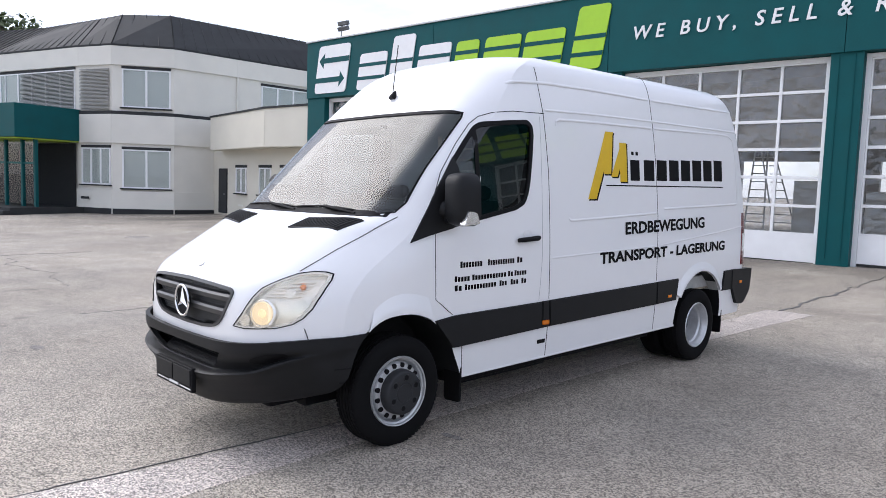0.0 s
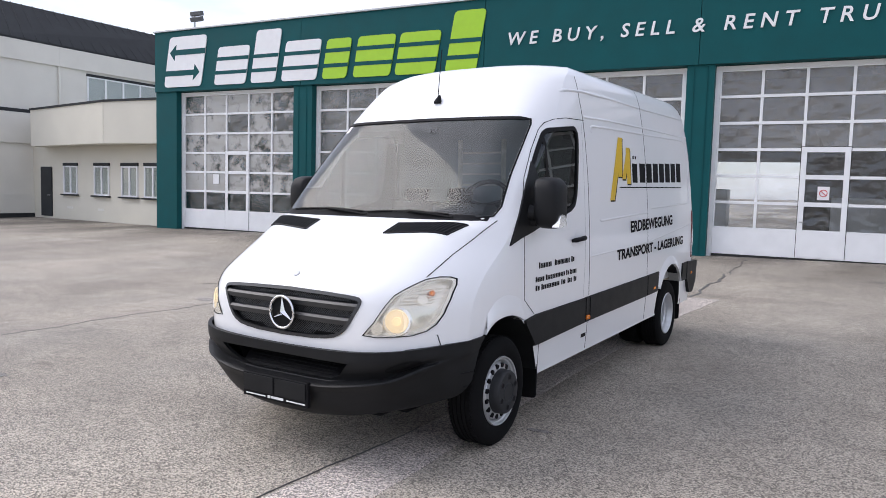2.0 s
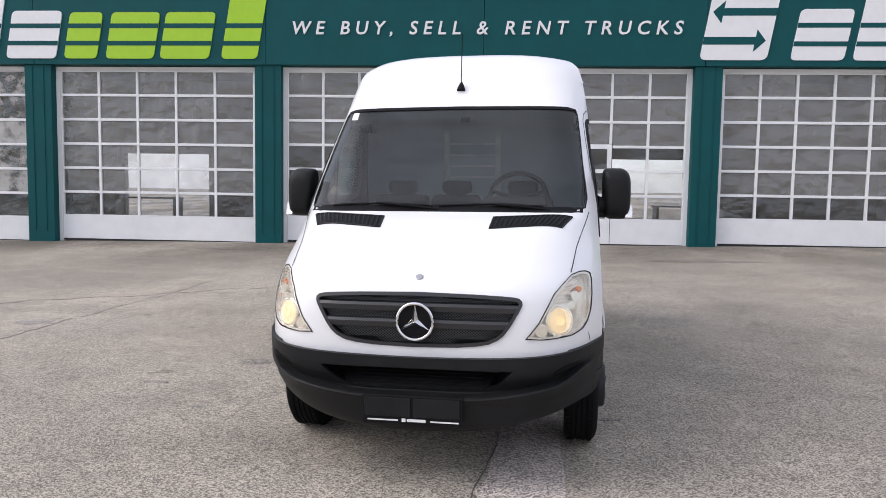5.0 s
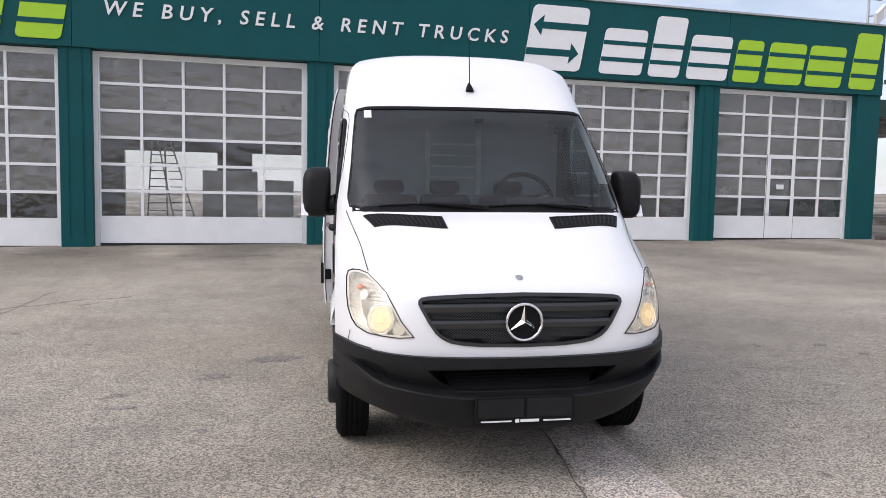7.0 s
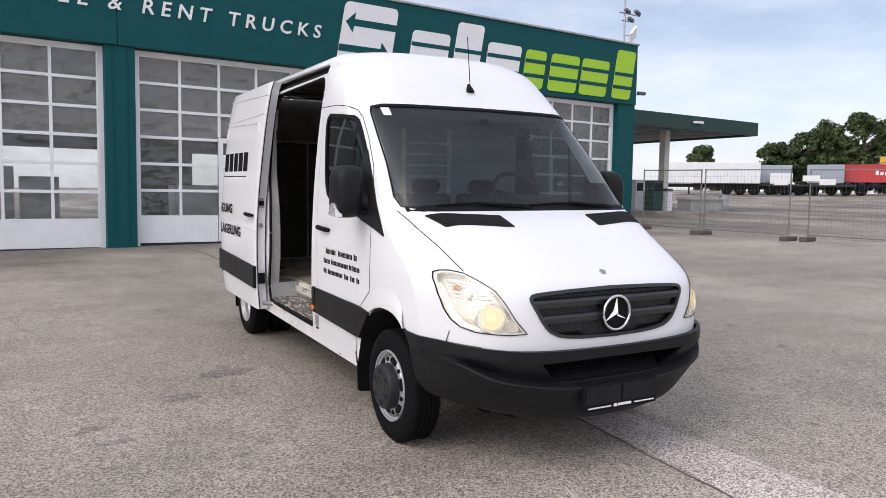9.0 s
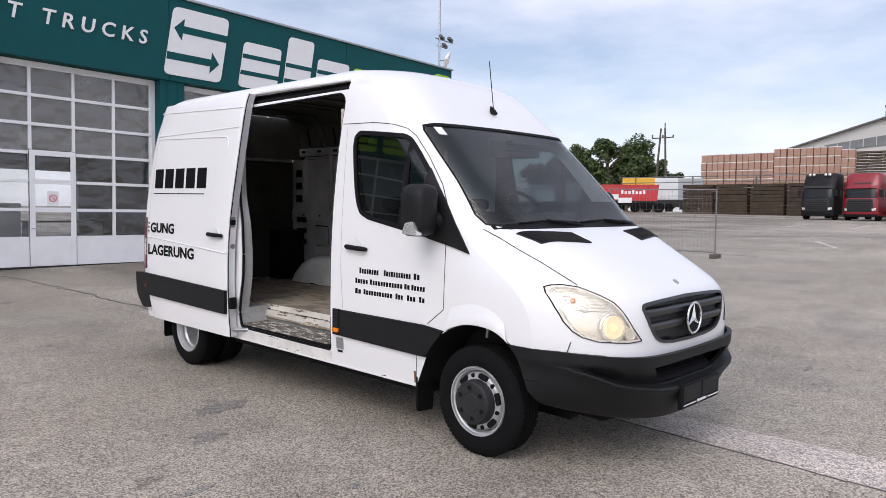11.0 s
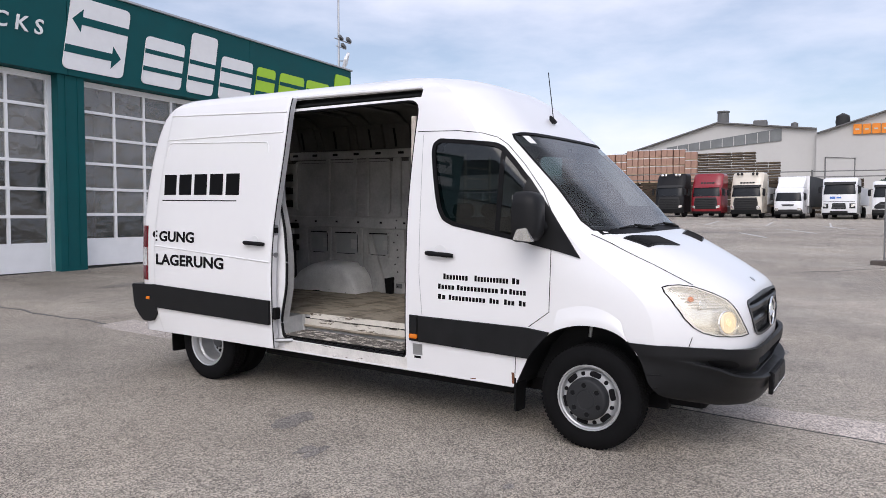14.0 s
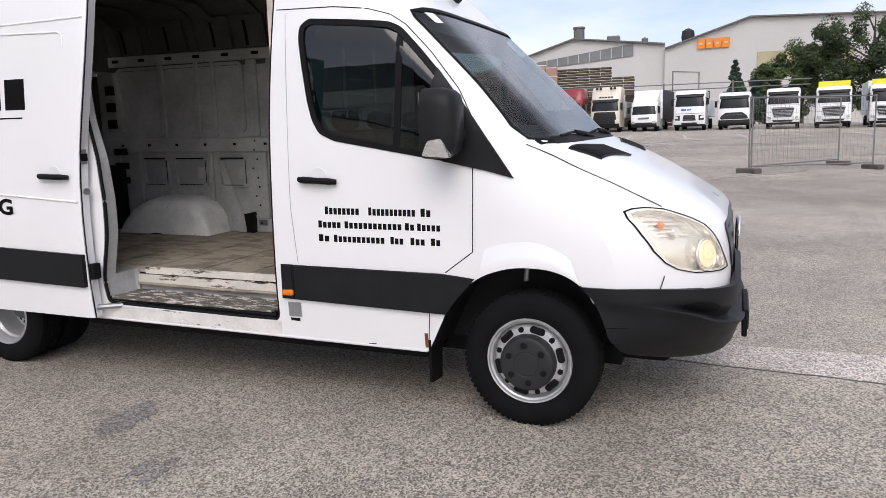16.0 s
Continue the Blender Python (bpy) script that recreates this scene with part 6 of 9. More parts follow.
        # side window and its black frame
        w = pane_part("door_window", sheet(bmesh.new(), outline_grid(shrink(SIDE_WINDOW, 0.016), lambda y, z: side_out(y, z, s, -0.006), 22, 24), (-s * 0.004, 0, 0)), M_TINT, VAN, "dark tinted door window", smooth=60)
        w.visible_shadow = False
        part("window_frame", band(bmesh.new(), dense(rounded(SIDE_WINDOW, 0.024, 3)), shrink(dense(rounded(SIDE_WINDOW, 0.024, 3)), 0.030), lambda u, v, l: side_out(u, v, s, l), 0.004), M_SEAL, VAN)
        part("quarter_bar", sheet(bmesh.new(), [[side_out(0.74 - 0.02 * i / 8 + dy, 1.375 + 0.64 * i / 8, s, -0.004) for dy in (-0.018, 0.018)] for i in range(9)], (-s * 0.012, 0, 0)), M_SEAL, VAN)
        tri = [(0.52, 1.80), (0.336, 1.568), (0.222, 1.41), (0.115, 1.258), (0.33, 1.312), (0.62, 1.362), (0.60, 1.50)]
        part("mirror_sail", sheet(bmesh.new(), outline_grid(tri, lambda y, z: on_side(y, z, s, 0.010), 12, 8), (-s * 0.012, 0, 0)), M_BLACK, VAN, smooth=50)
        # outside mirror
        hx, hy, hz = s * 1.085, 0.445, 1.525
        bm = bmesh.new()
        rings = []
        for yy, f in ((0.34, 0.55), (0.355, 0.80), (0.38, 0.93), (0.43, 1.0), (0.50, 1.0), (0.515, 0.97)):
            ring = []
            for i in range(28):
                a = 2 * math.pi * i / 28
                c, sn = math.cos(a), math.sin(a)
                ring.append(bm.verts.new((hx + f * 0.092 * math.copysign(abs(c) ** 0.45, c) - s * 0.02 * (sn > 0) * abs(sn) ** 2, yy, hz + f * 0.168 * math.copysign(abs(sn) ** 0.5, sn))))
            rings.append(ring)
        for a, b in zip(rings, rings[1:]):
            for i in range(28):
                bm.faces.new((a[i], a[(i + 1) % 28], b[(i + 1) % 28], b[i]))
        bm.faces.new(rings[0])
        bm.faces.new(rings[-1])
        mir = part("outside_mirror", bm, M_BLACK, VAN, "black plastic outside mirror", smooth=45)
        part("mirror_glass", bbox(hx - 0.075, 0.516, hz - 0.08, hx + 0.075, 0.520, hz + 0.145), M_CHROME, mir)
        part("mirror_indicator", bprism(rounded([(0.36, 1.365), (0.50, 1.375), (0.47, 1.445), (0.40, 1.455)], 0.015), hx + s * 0.055, hx + s * 0.100, "x"), M_REFLECTOR, mir, "clear indicator lens")
        part("mirror_arm", btube([(s * 0.955, 0.40, 1.46), (s * 0.99, 0.41, 1.455), (s * 1.05, 0.43, 1.45)], [0.055, 0.045, 0.05], 12), M_BLACK, mir, smooth=50)
        part("mirror_arm", btube([(s * 0.95, 0.42, 1.40), (s * 1.0, 0.43, 1.395), (s * 1.05, 0.44, 1.40)], [0.03, 0.028, 0.03], 10), M_BLACK, mir, smooth=50)
        # door handle
        hyc = 1.20 if s < 0 else 1.22
        part("door_handle", btube([on_side(hyc - 0.115, 1.232, s, 0.012), on_side(hyc - 0.08, 1.236, s, 0.030), on_side(hyc, 1.240, s, 0.036), on_side(hyc + 0.08, 1.243, s, 0.030), on_side(hyc + 0.115, 1.244, s, 0.012)], [0.014, 0.018, 0.017, 0.019, 0.015], 10), M_SEAL, VAN, smooth=50)
        part("handle_bowl", blathe([(0.052, 0.0), (0.050, 0.003), (0.030, 0.001), (0.001, 0.0005)], "x", 24, Matrix.Translation(on_side(hyc, 1.256, s, 0.0)) @ Matrix.Diagonal((s, 1, 1, 1))), M_WHITE, VAN, smooth=60)
        # mud flaps
        part("mud_flap", bprism(rounded([(s * 0.79, 0.56), (s * 0.955, 0.56), (s * 0.945, 0.165), (s * 0.80, 0.155)], 0.02), 0.575, 0.590, "y"), M_RUBBER, VAN)
        part("mud_flap", bprism(rounded([(s * 0.66, 0.60), (s * 0.955, 0.60), (s * 0.945, 0.165), (s * 0.67, 0.155)], 0.02), 4.262, 4.278, "y"), M_RUBBER, VAN)
        # lower sill lip
        part("sill_lip", btube([(s * 0.940, 0.60, 0.342), (s * 0.942, 2.0, 0.347), (s * 0.942, 3.34, 0.350)], 0.010, 6), M_WHITE, VAN, smooth=60)
        # rear lamps and bumper corner
        lamp = part("rear_lamp", sheet(bmesh.new(), [[on_side(y, z, s, 0.008) for y in (4.60, 4.64, 4.68, 4.70, 4.72)] for z in (0.84, 0.95, 1.1, 1.25, 1.37)], (-s * 0.02, -0.01, 0)), M_RED, VAN, "red and clear upright rear lamp", smooth=60)
        part("reversing_lens", sheet(bmesh.new(), [[on_side(y, z, s, 0.011) for y in (4.60, 4.65, 4.69, 4.715)] for z in (0.98, 1.08, 1.16)], (-s * 0.012, 0, 0)), M_REFLECTOR, lamp, smooth=60)
        part("rear_bumper", bprism(rounded([(4.40, 0.80), (4.40, 0.62), (4.52, 0.44), (4.66, 0.43), (4.80, 0.56), (4.83, 0.79)], [0, 0, 0.03, 0.05, 0.06, 0.02]), s * 0.72, s * 0.99, "x"), M_BLACK, VAN, smooth=30)
        part("side_marker", bbox(*sorted((s * 0.988, s * 0.997))[:1], 4.555, 0.65, sorted((s * 0.988, s * 0.997))[1], 4.605, 0.68, bevel=0.004), M_ORANGE, VAN)
    part("rear_bumper", bbox(-0.72, 4.70, 0.44, 0.72, 4.83, 0.79, bevel=0.02), M_BLACK, VAN)
    # left flank: joints, pressed panels and waist crease
    for g in ([(0.80, 1.40, 2.47), (0.863, 1.408, 2.33), (0.894, 1.437, 2.146), (0.934, 1.47, 1.712), (0.966, 1.471, 1.115), (0.967, 1.470, 0.78)],
              [(0.965, 1.468, 0.575), (0.947, 1.466, 0.352)],
              [(0.70, 2.93, 2.565), (0.80, 2.92, 2.48), (0.878, 2.926, 2.26), (0.932, 2.96, 1.744), (0.957, 2.975, 1.371), (0.966, 2.972, 0.80)],
              [(0.966, 2.972, 0.58), (0.948, 2.972, 0.36)]):
        part("panel_gap", ribbon(bmesh.new(), g, 0.006, 0.002), M_GAP, VAN)
    top = [(0.897, 1.575, 2.06), (0.897, 1.58, 2.095), (0.897, 1.62, 2.112), (0.896, 2.06, 2.122), (0.896, 2.89, 2.128)]
    part("pressed_edge", ribbon(bmesh.new(), top, 0.022, 0.007, 6), M_WHITE, VAN, smooth=50)
    part("pressed_edge", ribbon(bmesh.new(), [(0.896, 2.95, 2.128), (0.893, 4.13, 2.146), (0.893, 4.33, 2.140), (0.90, 4.42, 2.105), (0.92, 4.47, 1.95), (0.95, 4.50, 1.50), (0.955, 4.47, 1.462), (0.957, 4.40, 1.458), (0.955, 3.08, 1.430)], 0.022, 0.006, 6), M_WHITE, VAN, smooth=50)
    part("pressed_edge", ribbon(bmesh.new(), [(0.957, 1.70, 1.375), (0.957, 1.73, 1.357), (0.955, 2.94, 1.393)], 0.020, 0.005, 6), M_WHITE, VAN, smooth=50)
    part("roof_step", ribbon(bmesh.new(), [(0.861, 1.06, 2.335), (0.860, 1.20, 2.352), (0.857, 1.467, 2.370), (0.855, 2.1, 2.378), (0.857, 2.89, 2.372)], 0.024, 0.007, 6), M_WHITE, VAN, smooth=50)
    part("roof_step", ribbon(bmesh.new(), [(0.857, 2.95, 2.372), (0.852, 4.44, 2.38)], 0.024, 0.007, 6), M_WHITE, VAN, smooth=50)
    part("waist_crease", ribbon(bmesh.new(), [(0.967, 1.50, 1.085), (0.966, 2.95, 1.107)], 0.016, 0.0035, 8), M_WHITE, VAN, smooth=60)
    part("waist_crease", ribbon(bmesh.new(), [(0.966, 3.0, 1.108), (0.963, 4.251, 1.20), (0.95, 4.6, 1.23)], 0.016, 0.0035, 8), M_WHITE, VAN, smooth=60)
    part("roof_gutter", ribbon(bmesh.new(), [(0.893, 1.46, 2.172), (0.888, 2.07, 2.185), (0.887, 2.9, 2.189), (0.885, 4.5, 2.186)], 0.02, 0.006, 6), M_WHITE, VAN, smooth=60)
    # rust and scuffs along the open side's sill
    part("sill_plate", sheet(bmesh.new(), [[on_side(y, z, -1, 0.0012) for y in [1.50 + 0.128 * i for i in range(11)]] for z in (0.352, 0.38, 0.41, 0.436)], (0.002, 0, 0)), M_SILLWEAR, VAN, "chipped and rusty white sill below the open door", smooth=60)
    rng = random.Random(5)
    for k in range(12):
        y, z = rng.uniform(0.6, 2.75) if k < 8 else rng.uniform(1.2, 2.7), rng.uniform(0.343, 0.362)
        part("paint_chip", ribbon(bmesh.new(), [on_side(y, z, -1), on_side(y + rng.uniform(0.03, 0.16), z + rng.uniform(-0.006, 0.006), -1)], rng.uniform(0.003, 0.008), 0.0009, 2), rng.choice((M_RUST, M_SEAL)), VAN)
    part("rust_patch", ribbon(bmesh.new(), [on_side(0.598, 0.36, -1), on_side(0.60, 0.44, -1)], 0.02, 0.0012, 2), M_RUST, VAN)
    part("data_sticker", sheet(bmesh.new(), [[on_side(y, z, -1, 0.0015) for y in (1.355, 1.44)] for z in (0.47, 0.555)], (0.001, 0, 0)), M_GALV, VAN)
    part("data_sticker", sheet(bmesh.new(), [[on_side(y, z, -1, 0.0015) for y in (1.37, 1.43)] for z in (0.445, 0.462)], (0.001, 0, 0)), M_DECAL, VAN)
    part("data_sticker", sheet(bmesh.new(), [[on_side(y, z, 1, 0.0015) for y in (1.36, 1.45)] for z in (0.455, 0.485)], (-0.001, 0, 0)), M_DECAL, VAN)


van_sides()


def wheel(s, y, rear):
    """A steel wheel with its tyre; at the rear a twin with a deep dish."""
    w = new("wheel")
    w.parent = VAN
    w.matrix_basis = pose(0, y, 0.304 if rear else 0.343)
    tagged(w, "dirty steel wheel with a worn black tyre")
    mir = Matrix.Diagonal((s, 1, 1, 1))
    prof = [(0.205, 0.785), (0.23, 0.772), (0.29, 0.766), (0.322, 0.772), (0.337, 0.782)]
    for g in (0.808, 0.838, 0.868, 0.898):
        prof += [(0.345, g - 0.012), (0.345, g - 0.004), (0.338, g - 0.003), (0.338, g + 0.003), (0.345, g + 0.004)]
    prof += [(0.345, 0.918), (0.337, 0.937), (0.322, 0.952), (0.29, 0.964), (0.25, 0.962), (0.222, 0.952), (0.205, 0.940)]
    part("tyre", blathe(prof, "x", 56, mir, False), M_RUBBER, w, smooth=35)
    bm = bmesh.new()
    for k in range(72):
        a = 2 * math.pi * k / 72
        for x0, x1 in ((0.780, 0.800), (0.908, 0.932)):
            m = mir @ Matrix.Rotation(a, 4, "X")
            box(bm, 0, 0, 0, 0, 0, 0)
            vs = list(bm.verts)[-8:]
            for v, (xx, yy, zz) in zip(vs, [(x, yv, z) for x in (x0, x1) for yv in (-0.009, 0.009) for z in (0.334, 0.3475)]):
                v.co = m @ Vector((xx, yy, zz))
    tagged(part("tread", bm, M_RUBBER, w), kind="stuff")
    if rear:
        part("inner_tyre", blathe([(0.205, 0.52), (0.29, 0.50), (0.335, 0.52), (0.345, 0.54), (0.345, 0.69), (0.325, 0.715), (0.25, 0.72), (0.205, 0.71)], "x", 48, mir, False), M_RUBBER, w, smooth=35)
        rim = [(0.218, 0.950), (0.212, 0.957), (0.203, 0.952), (0.198, 0.935), (0.190, 0.925), (0.186, 0.89), (0.172, 0.875), (0.168, 0.83), (0.160, 0.79), (0.150, 0.762), (0.12, 0.752), (0.085, 0.750), (0.08, 0.76), (0.04, 0.765), (0.002, 0.765)]
        disc_x, slot_r, cap = 0.7545, 0.125, None
    else:
        rim = [(0.220, 0.948), (0.216, 0.960), (0.209, 0.958), (0.205, 0.946), (0.200, 0.944), (0.195, 0.940), (0.191, 0.912), (0.187, 0.902), (0.183, 0.912), (0.178, 0.934), (0.168, 0.944), (0.14, 0.947), (0.115, 0.952), (0.09, 0.956), (0.002, 0.956)]
        disc_x, slot_r, cap = 0.9455, 0.162, True
    part("rim", blathe(rim, "x", 56, mir, False), M_STEEL, w, smooth=35)
    holes = 12 if rear or s < 0 else 16
    for k in range(holes):
        a = 2 * math.pi * (k + 0.5) / holes
        ln, wd = (0.0385, 0.017) if k % 2 == 0 else (0.0135, 0.0130)
        if holes == 16:
            ln, wd = 0.0155, 0.0150
        m = mir @ Matrix.Rotation(a, 4, "X")
        pts = rounded([(-ln, slot_r - wd), (ln, slot_r - wd), (ln, slot_r + wd), (-ln, slot_r + wd)], wd * 0.98, 5)
        bm = bprism(pts, disc_x - 0.01, disc_x + (0.0045 if not rear else 0.0035), "x")
        bmesh.ops.transform(bm, matrix=m, verts=bm.verts)
        part("slot", bm, M_SEAL, w)
    if cap:
        c = part("hub_cap", blathe([(0.141, 0.940), (0.140, 0.972), (0.136, 1.000), (0.130, 1.008), (0.122, 1.011), (0.066, 1.012), (0.063, 1.009), (0.058, 1.009), (0.055, 1.012), (0.002, 1.012)], "x", 44, mir), M_HUB, w, "dark grey plastic hub cap", smooth=35)
        for k in range(6):
            a = 2 * math.pi * k / 6 + 0.4
            mm = mir @ Matrix.Translation((0, 0.095 * math.cos(a), 0.095 * math.sin(a)))
            part("nut_rim", blathe([(0.023, 1.010), (0.021, 1.0145), (0.017, 1.0145), (0.016, 1.0125)], "x", 18, mm, False), M_HUB, c, smooth=40)
            part("nut_hole", blathe([(0.0165, 1.0122), (0.012, 1.0128), (0.010, 1.0128), (0.001, 1.0128)], "x", 14, mm), M_SEAL, c, smooth=40)
    else:
        c = part("hub", blathe([(0.075, 0.745), (0.072, 0.80), (0.06, 0.83), (0.002, 0.835)], "x", 24, mir), M_GREY, w, smooth=40)
        for k in range(6):
            a = 2 * math.pi * k / 6
            part("nut", blathe([(0.014, 0.748), (0.014, 0.775), (0.002, 0.778)], "x", 6, mir @ Matrix.Translation((0, 0.098 * math.cos(a), 0.098 * math.sin(a)))), M_STEEL, c)
    return w


for sd in (-1, 1):
    wheel(sd, 0.045, False)
    wheel(sd, 3.77, True)
part("front_axle", btube([(-0.75, 0.045, 0.33), (0.75, 0.045, 0.33)], 0.05, 10), M_SEAL, VAN)
part("rear_axle", btube([(-0.6, 3.77, 0.304), (0.6, 3.77, 0.304)], 0.07, 10), M_SEAL, VAN)
part("shock_absorber", btube([(-0.80, 0.10, 0.72), (-0.80, 0.09, 0.82)], 0.012, 8), M_GALV, VAN)

# underbody: tray, chassis rails, fuel tank, silencer and exhaust pipe
part("underbody_tray", bbox(-0.78, 0.66, 0.235, 0.78, 3.20, 0.338, bevel=0.03), M_SEAL, VAN)
for sx in (-0.46, 0.46):
    part("chassis_rail", bbox(sx - 0.05, -0.35, 0.22, sx + 0.05, 4.55, 0.33, bevel=0.01), M_SEAL, VAN)
part("fuel_tank", bbox(0.12, 0.80, 0.20, 0.74, 1.75, 0.30, bevel=0.04), M_SEAL, VAN)
part("silencer", blathe([(0.02, 1.9), (0.10, 1.93), (0.11, 2.0), (0.11, 2.6), (0.10, 2.67), (0.02, 2.7)], "y", 20, Matrix.Translation((-0.30, 0, 0.25))), M_SEAL, VAN, smooth=50)
part("exhaust_pipe", btube([(-0.30, 2.7, 0.26), (-0.30, 3.3, 0.28), (-0.36, 4.2, 0.34), (-0.40, 4.66, 0.30)], 0.03, 10), M_SEAL, VAN, smooth=60)
part("engine_tray", bbox(-0.50, -0.60, 0.25, 0.50, 0.55, 0.40, bevel=0.04), M_SEAL, VAN)
part("spare_wheel", blathe([(0.12, 0.25), (0.30, 0.24), (0.335, 0.27), (0.335, 0.38), (0.30, 0.41), (0.12, 0.40)], "z", 32, Matrix.Translation((0.0, 4.25, 0.0))), M_RUBBER, VAN, smooth=40)


def conform(bm, side, lift, wide=None):
    """Lays flat letters onto the flank: their depth along x becomes a lift over the body."""
    for v in bm.verts:
        base = halfwide(v.co.y, v.co.z) if wide is None else wide(v.co.z)
        v.co.x = side * (base + lift + (0.0008 if v.co.x * side > 0 else 0.0))
    return bm


def flank_text(text, y0, y1, z, h, side, parent, wide=None, slope=0.0):
    """Black film letters along a flank from y0 to y1, word by word."""
    bm, w = lettering(text, h / 0.70, 0.001, 1.0, 0.005)
    zs = [v.co.z for v in bm.verts]
    z0, zr = min(zs), max(zs) - min(zs)
    bm.free()
    done = ""
    for word in text.split(" "):
        edge = lettering(done + word, h / 0.70, 0.001, 1.0, 0.005)[1]
        bm, own = lettering(word, h / 0.70, 0.001, 1.0, 0.005)
        for v in bm.verts:
            t = (v.co.x + edge - own) / w
            v.co = Vector((-side * v.co.y, y0 + (y1 - y0) * t, z + (v.co.z - z0) * h / zr + slope * t))
        bmesh.ops.subdivide_edges(bm, edges=[e for e in bm.edges if e.calc_length() > 0.08], cuts=1)
        part("lettering" if word != "-" else "dash", conform(bm, side, 0.0028, wide), M_DECAL, parent, "black lettering: " + word.lower() if word != "-" else "")
        done += word + " "


def flank_bar(y0, y1, z0, z1, side, parent, material=None, lean=0.0, wide=None, lift=0.0015, name="caption_bar"):
    bm = bmesh.new()
    g = [[None] * 5 for _ in range(4)]
    for i in range(4):
        z = z0 + (z1 - z0) * i / 3
        for j in range(5):
            y = y0 + (y1 - y0) * j / 4 + lean * i / 3
            base = halfwide(y, z) if wide is None else wide(z)
            g[i][j] = Vector((side * (base + lift), y, z))
    return part(name, sheet(bm, g, (-side * 0.001, 0, 0)), material or M_DECAL, parent)


def van_decals():
    # name line, kept as plain bars
    for k, (a, b, ln) in enumerate(((1.95, 2.06, 0.26), (2.17, 2.27, 0.04), (2.27, 2.36, 0.14), (2.40, 2.50, 0.0))):
        z0, z1 = ((1.52, 2.06), (1.72, 2.05), (1.70, 1.95), (1.66, 1.98))[k]
        flank_bar(a + 0.012, b + 0.018, z0 - 0.012, z1 - 0.006, 1, VAN, M_DECAL, ln, lift=0.0012)
        flank_bar(a, b, z0, z1, 1, VAN, M_YELLOW, ln, lift=0.003)
    y = 2.555
    for k in range(8):
        w = 0.195 if k else 0.17
        flank_bar(y, y + w - 0.030, 1.672 + 0.002 * k, 1.845 + 0.006 * k, 1, VAN)
        y += 0.2085
    for a in (2.575, 2.64):
        flank_bar(a, a + 0.035, 1.885, 1.915, 1, VAN)
    flank_bar(2.20, 4.19, 1.624, 1.634, 1, VAN)
    flank_text("ERDBEWEGUNG", 2.465, 3.812, 1.222, 0.106, 1, VAN, slope=0.018)
    flank_text("TRANSPORT - LAGERUNG", 2.105, 4.232, 0.998, 0.096, 1, VAN, slope=0.010)
    # address lines, kept as plain bars
    for side, z3 in ((1, (1.075, 0.985, 0.925)), (-1, (1.058, 0.985, 0.910))):
        for z, words in zip(z3, (((0.0, 0.34), (0.42, 0.86), (0.90, 1.0)), ((0.0, 0.20), (0.225, 0.70), (0.72, 0.80), (0.815, 1.0)), ((0.0, 0.10), (0.13, 0.56), (0.60, 0.71), (0.76, 0.88), (0.92, 1.0)))):
            lo, hi = ((0.545, 1.168) if z == z3[0] else (0.495, 1.212))
            h = 0.042 if z == z3[0] else 0.038
            for a, b in words:
                n = max(1, round((b - a) * 25))
                for k in range(n):
                    u0, u1 = a + (b - a) * k / n, a + (b - a) * (k + 0.74) / n
                    y0, y1 = lo + (hi - lo) * u0, lo + (hi - lo) * u1
                    if side < 0:
                        y0, y1 = lo + hi - y1, lo + hi - y0
                    flank_bar(y0, y1, z, z + h * (1.0 if k == 0 else 0.82), side, VAN)


van_decals()


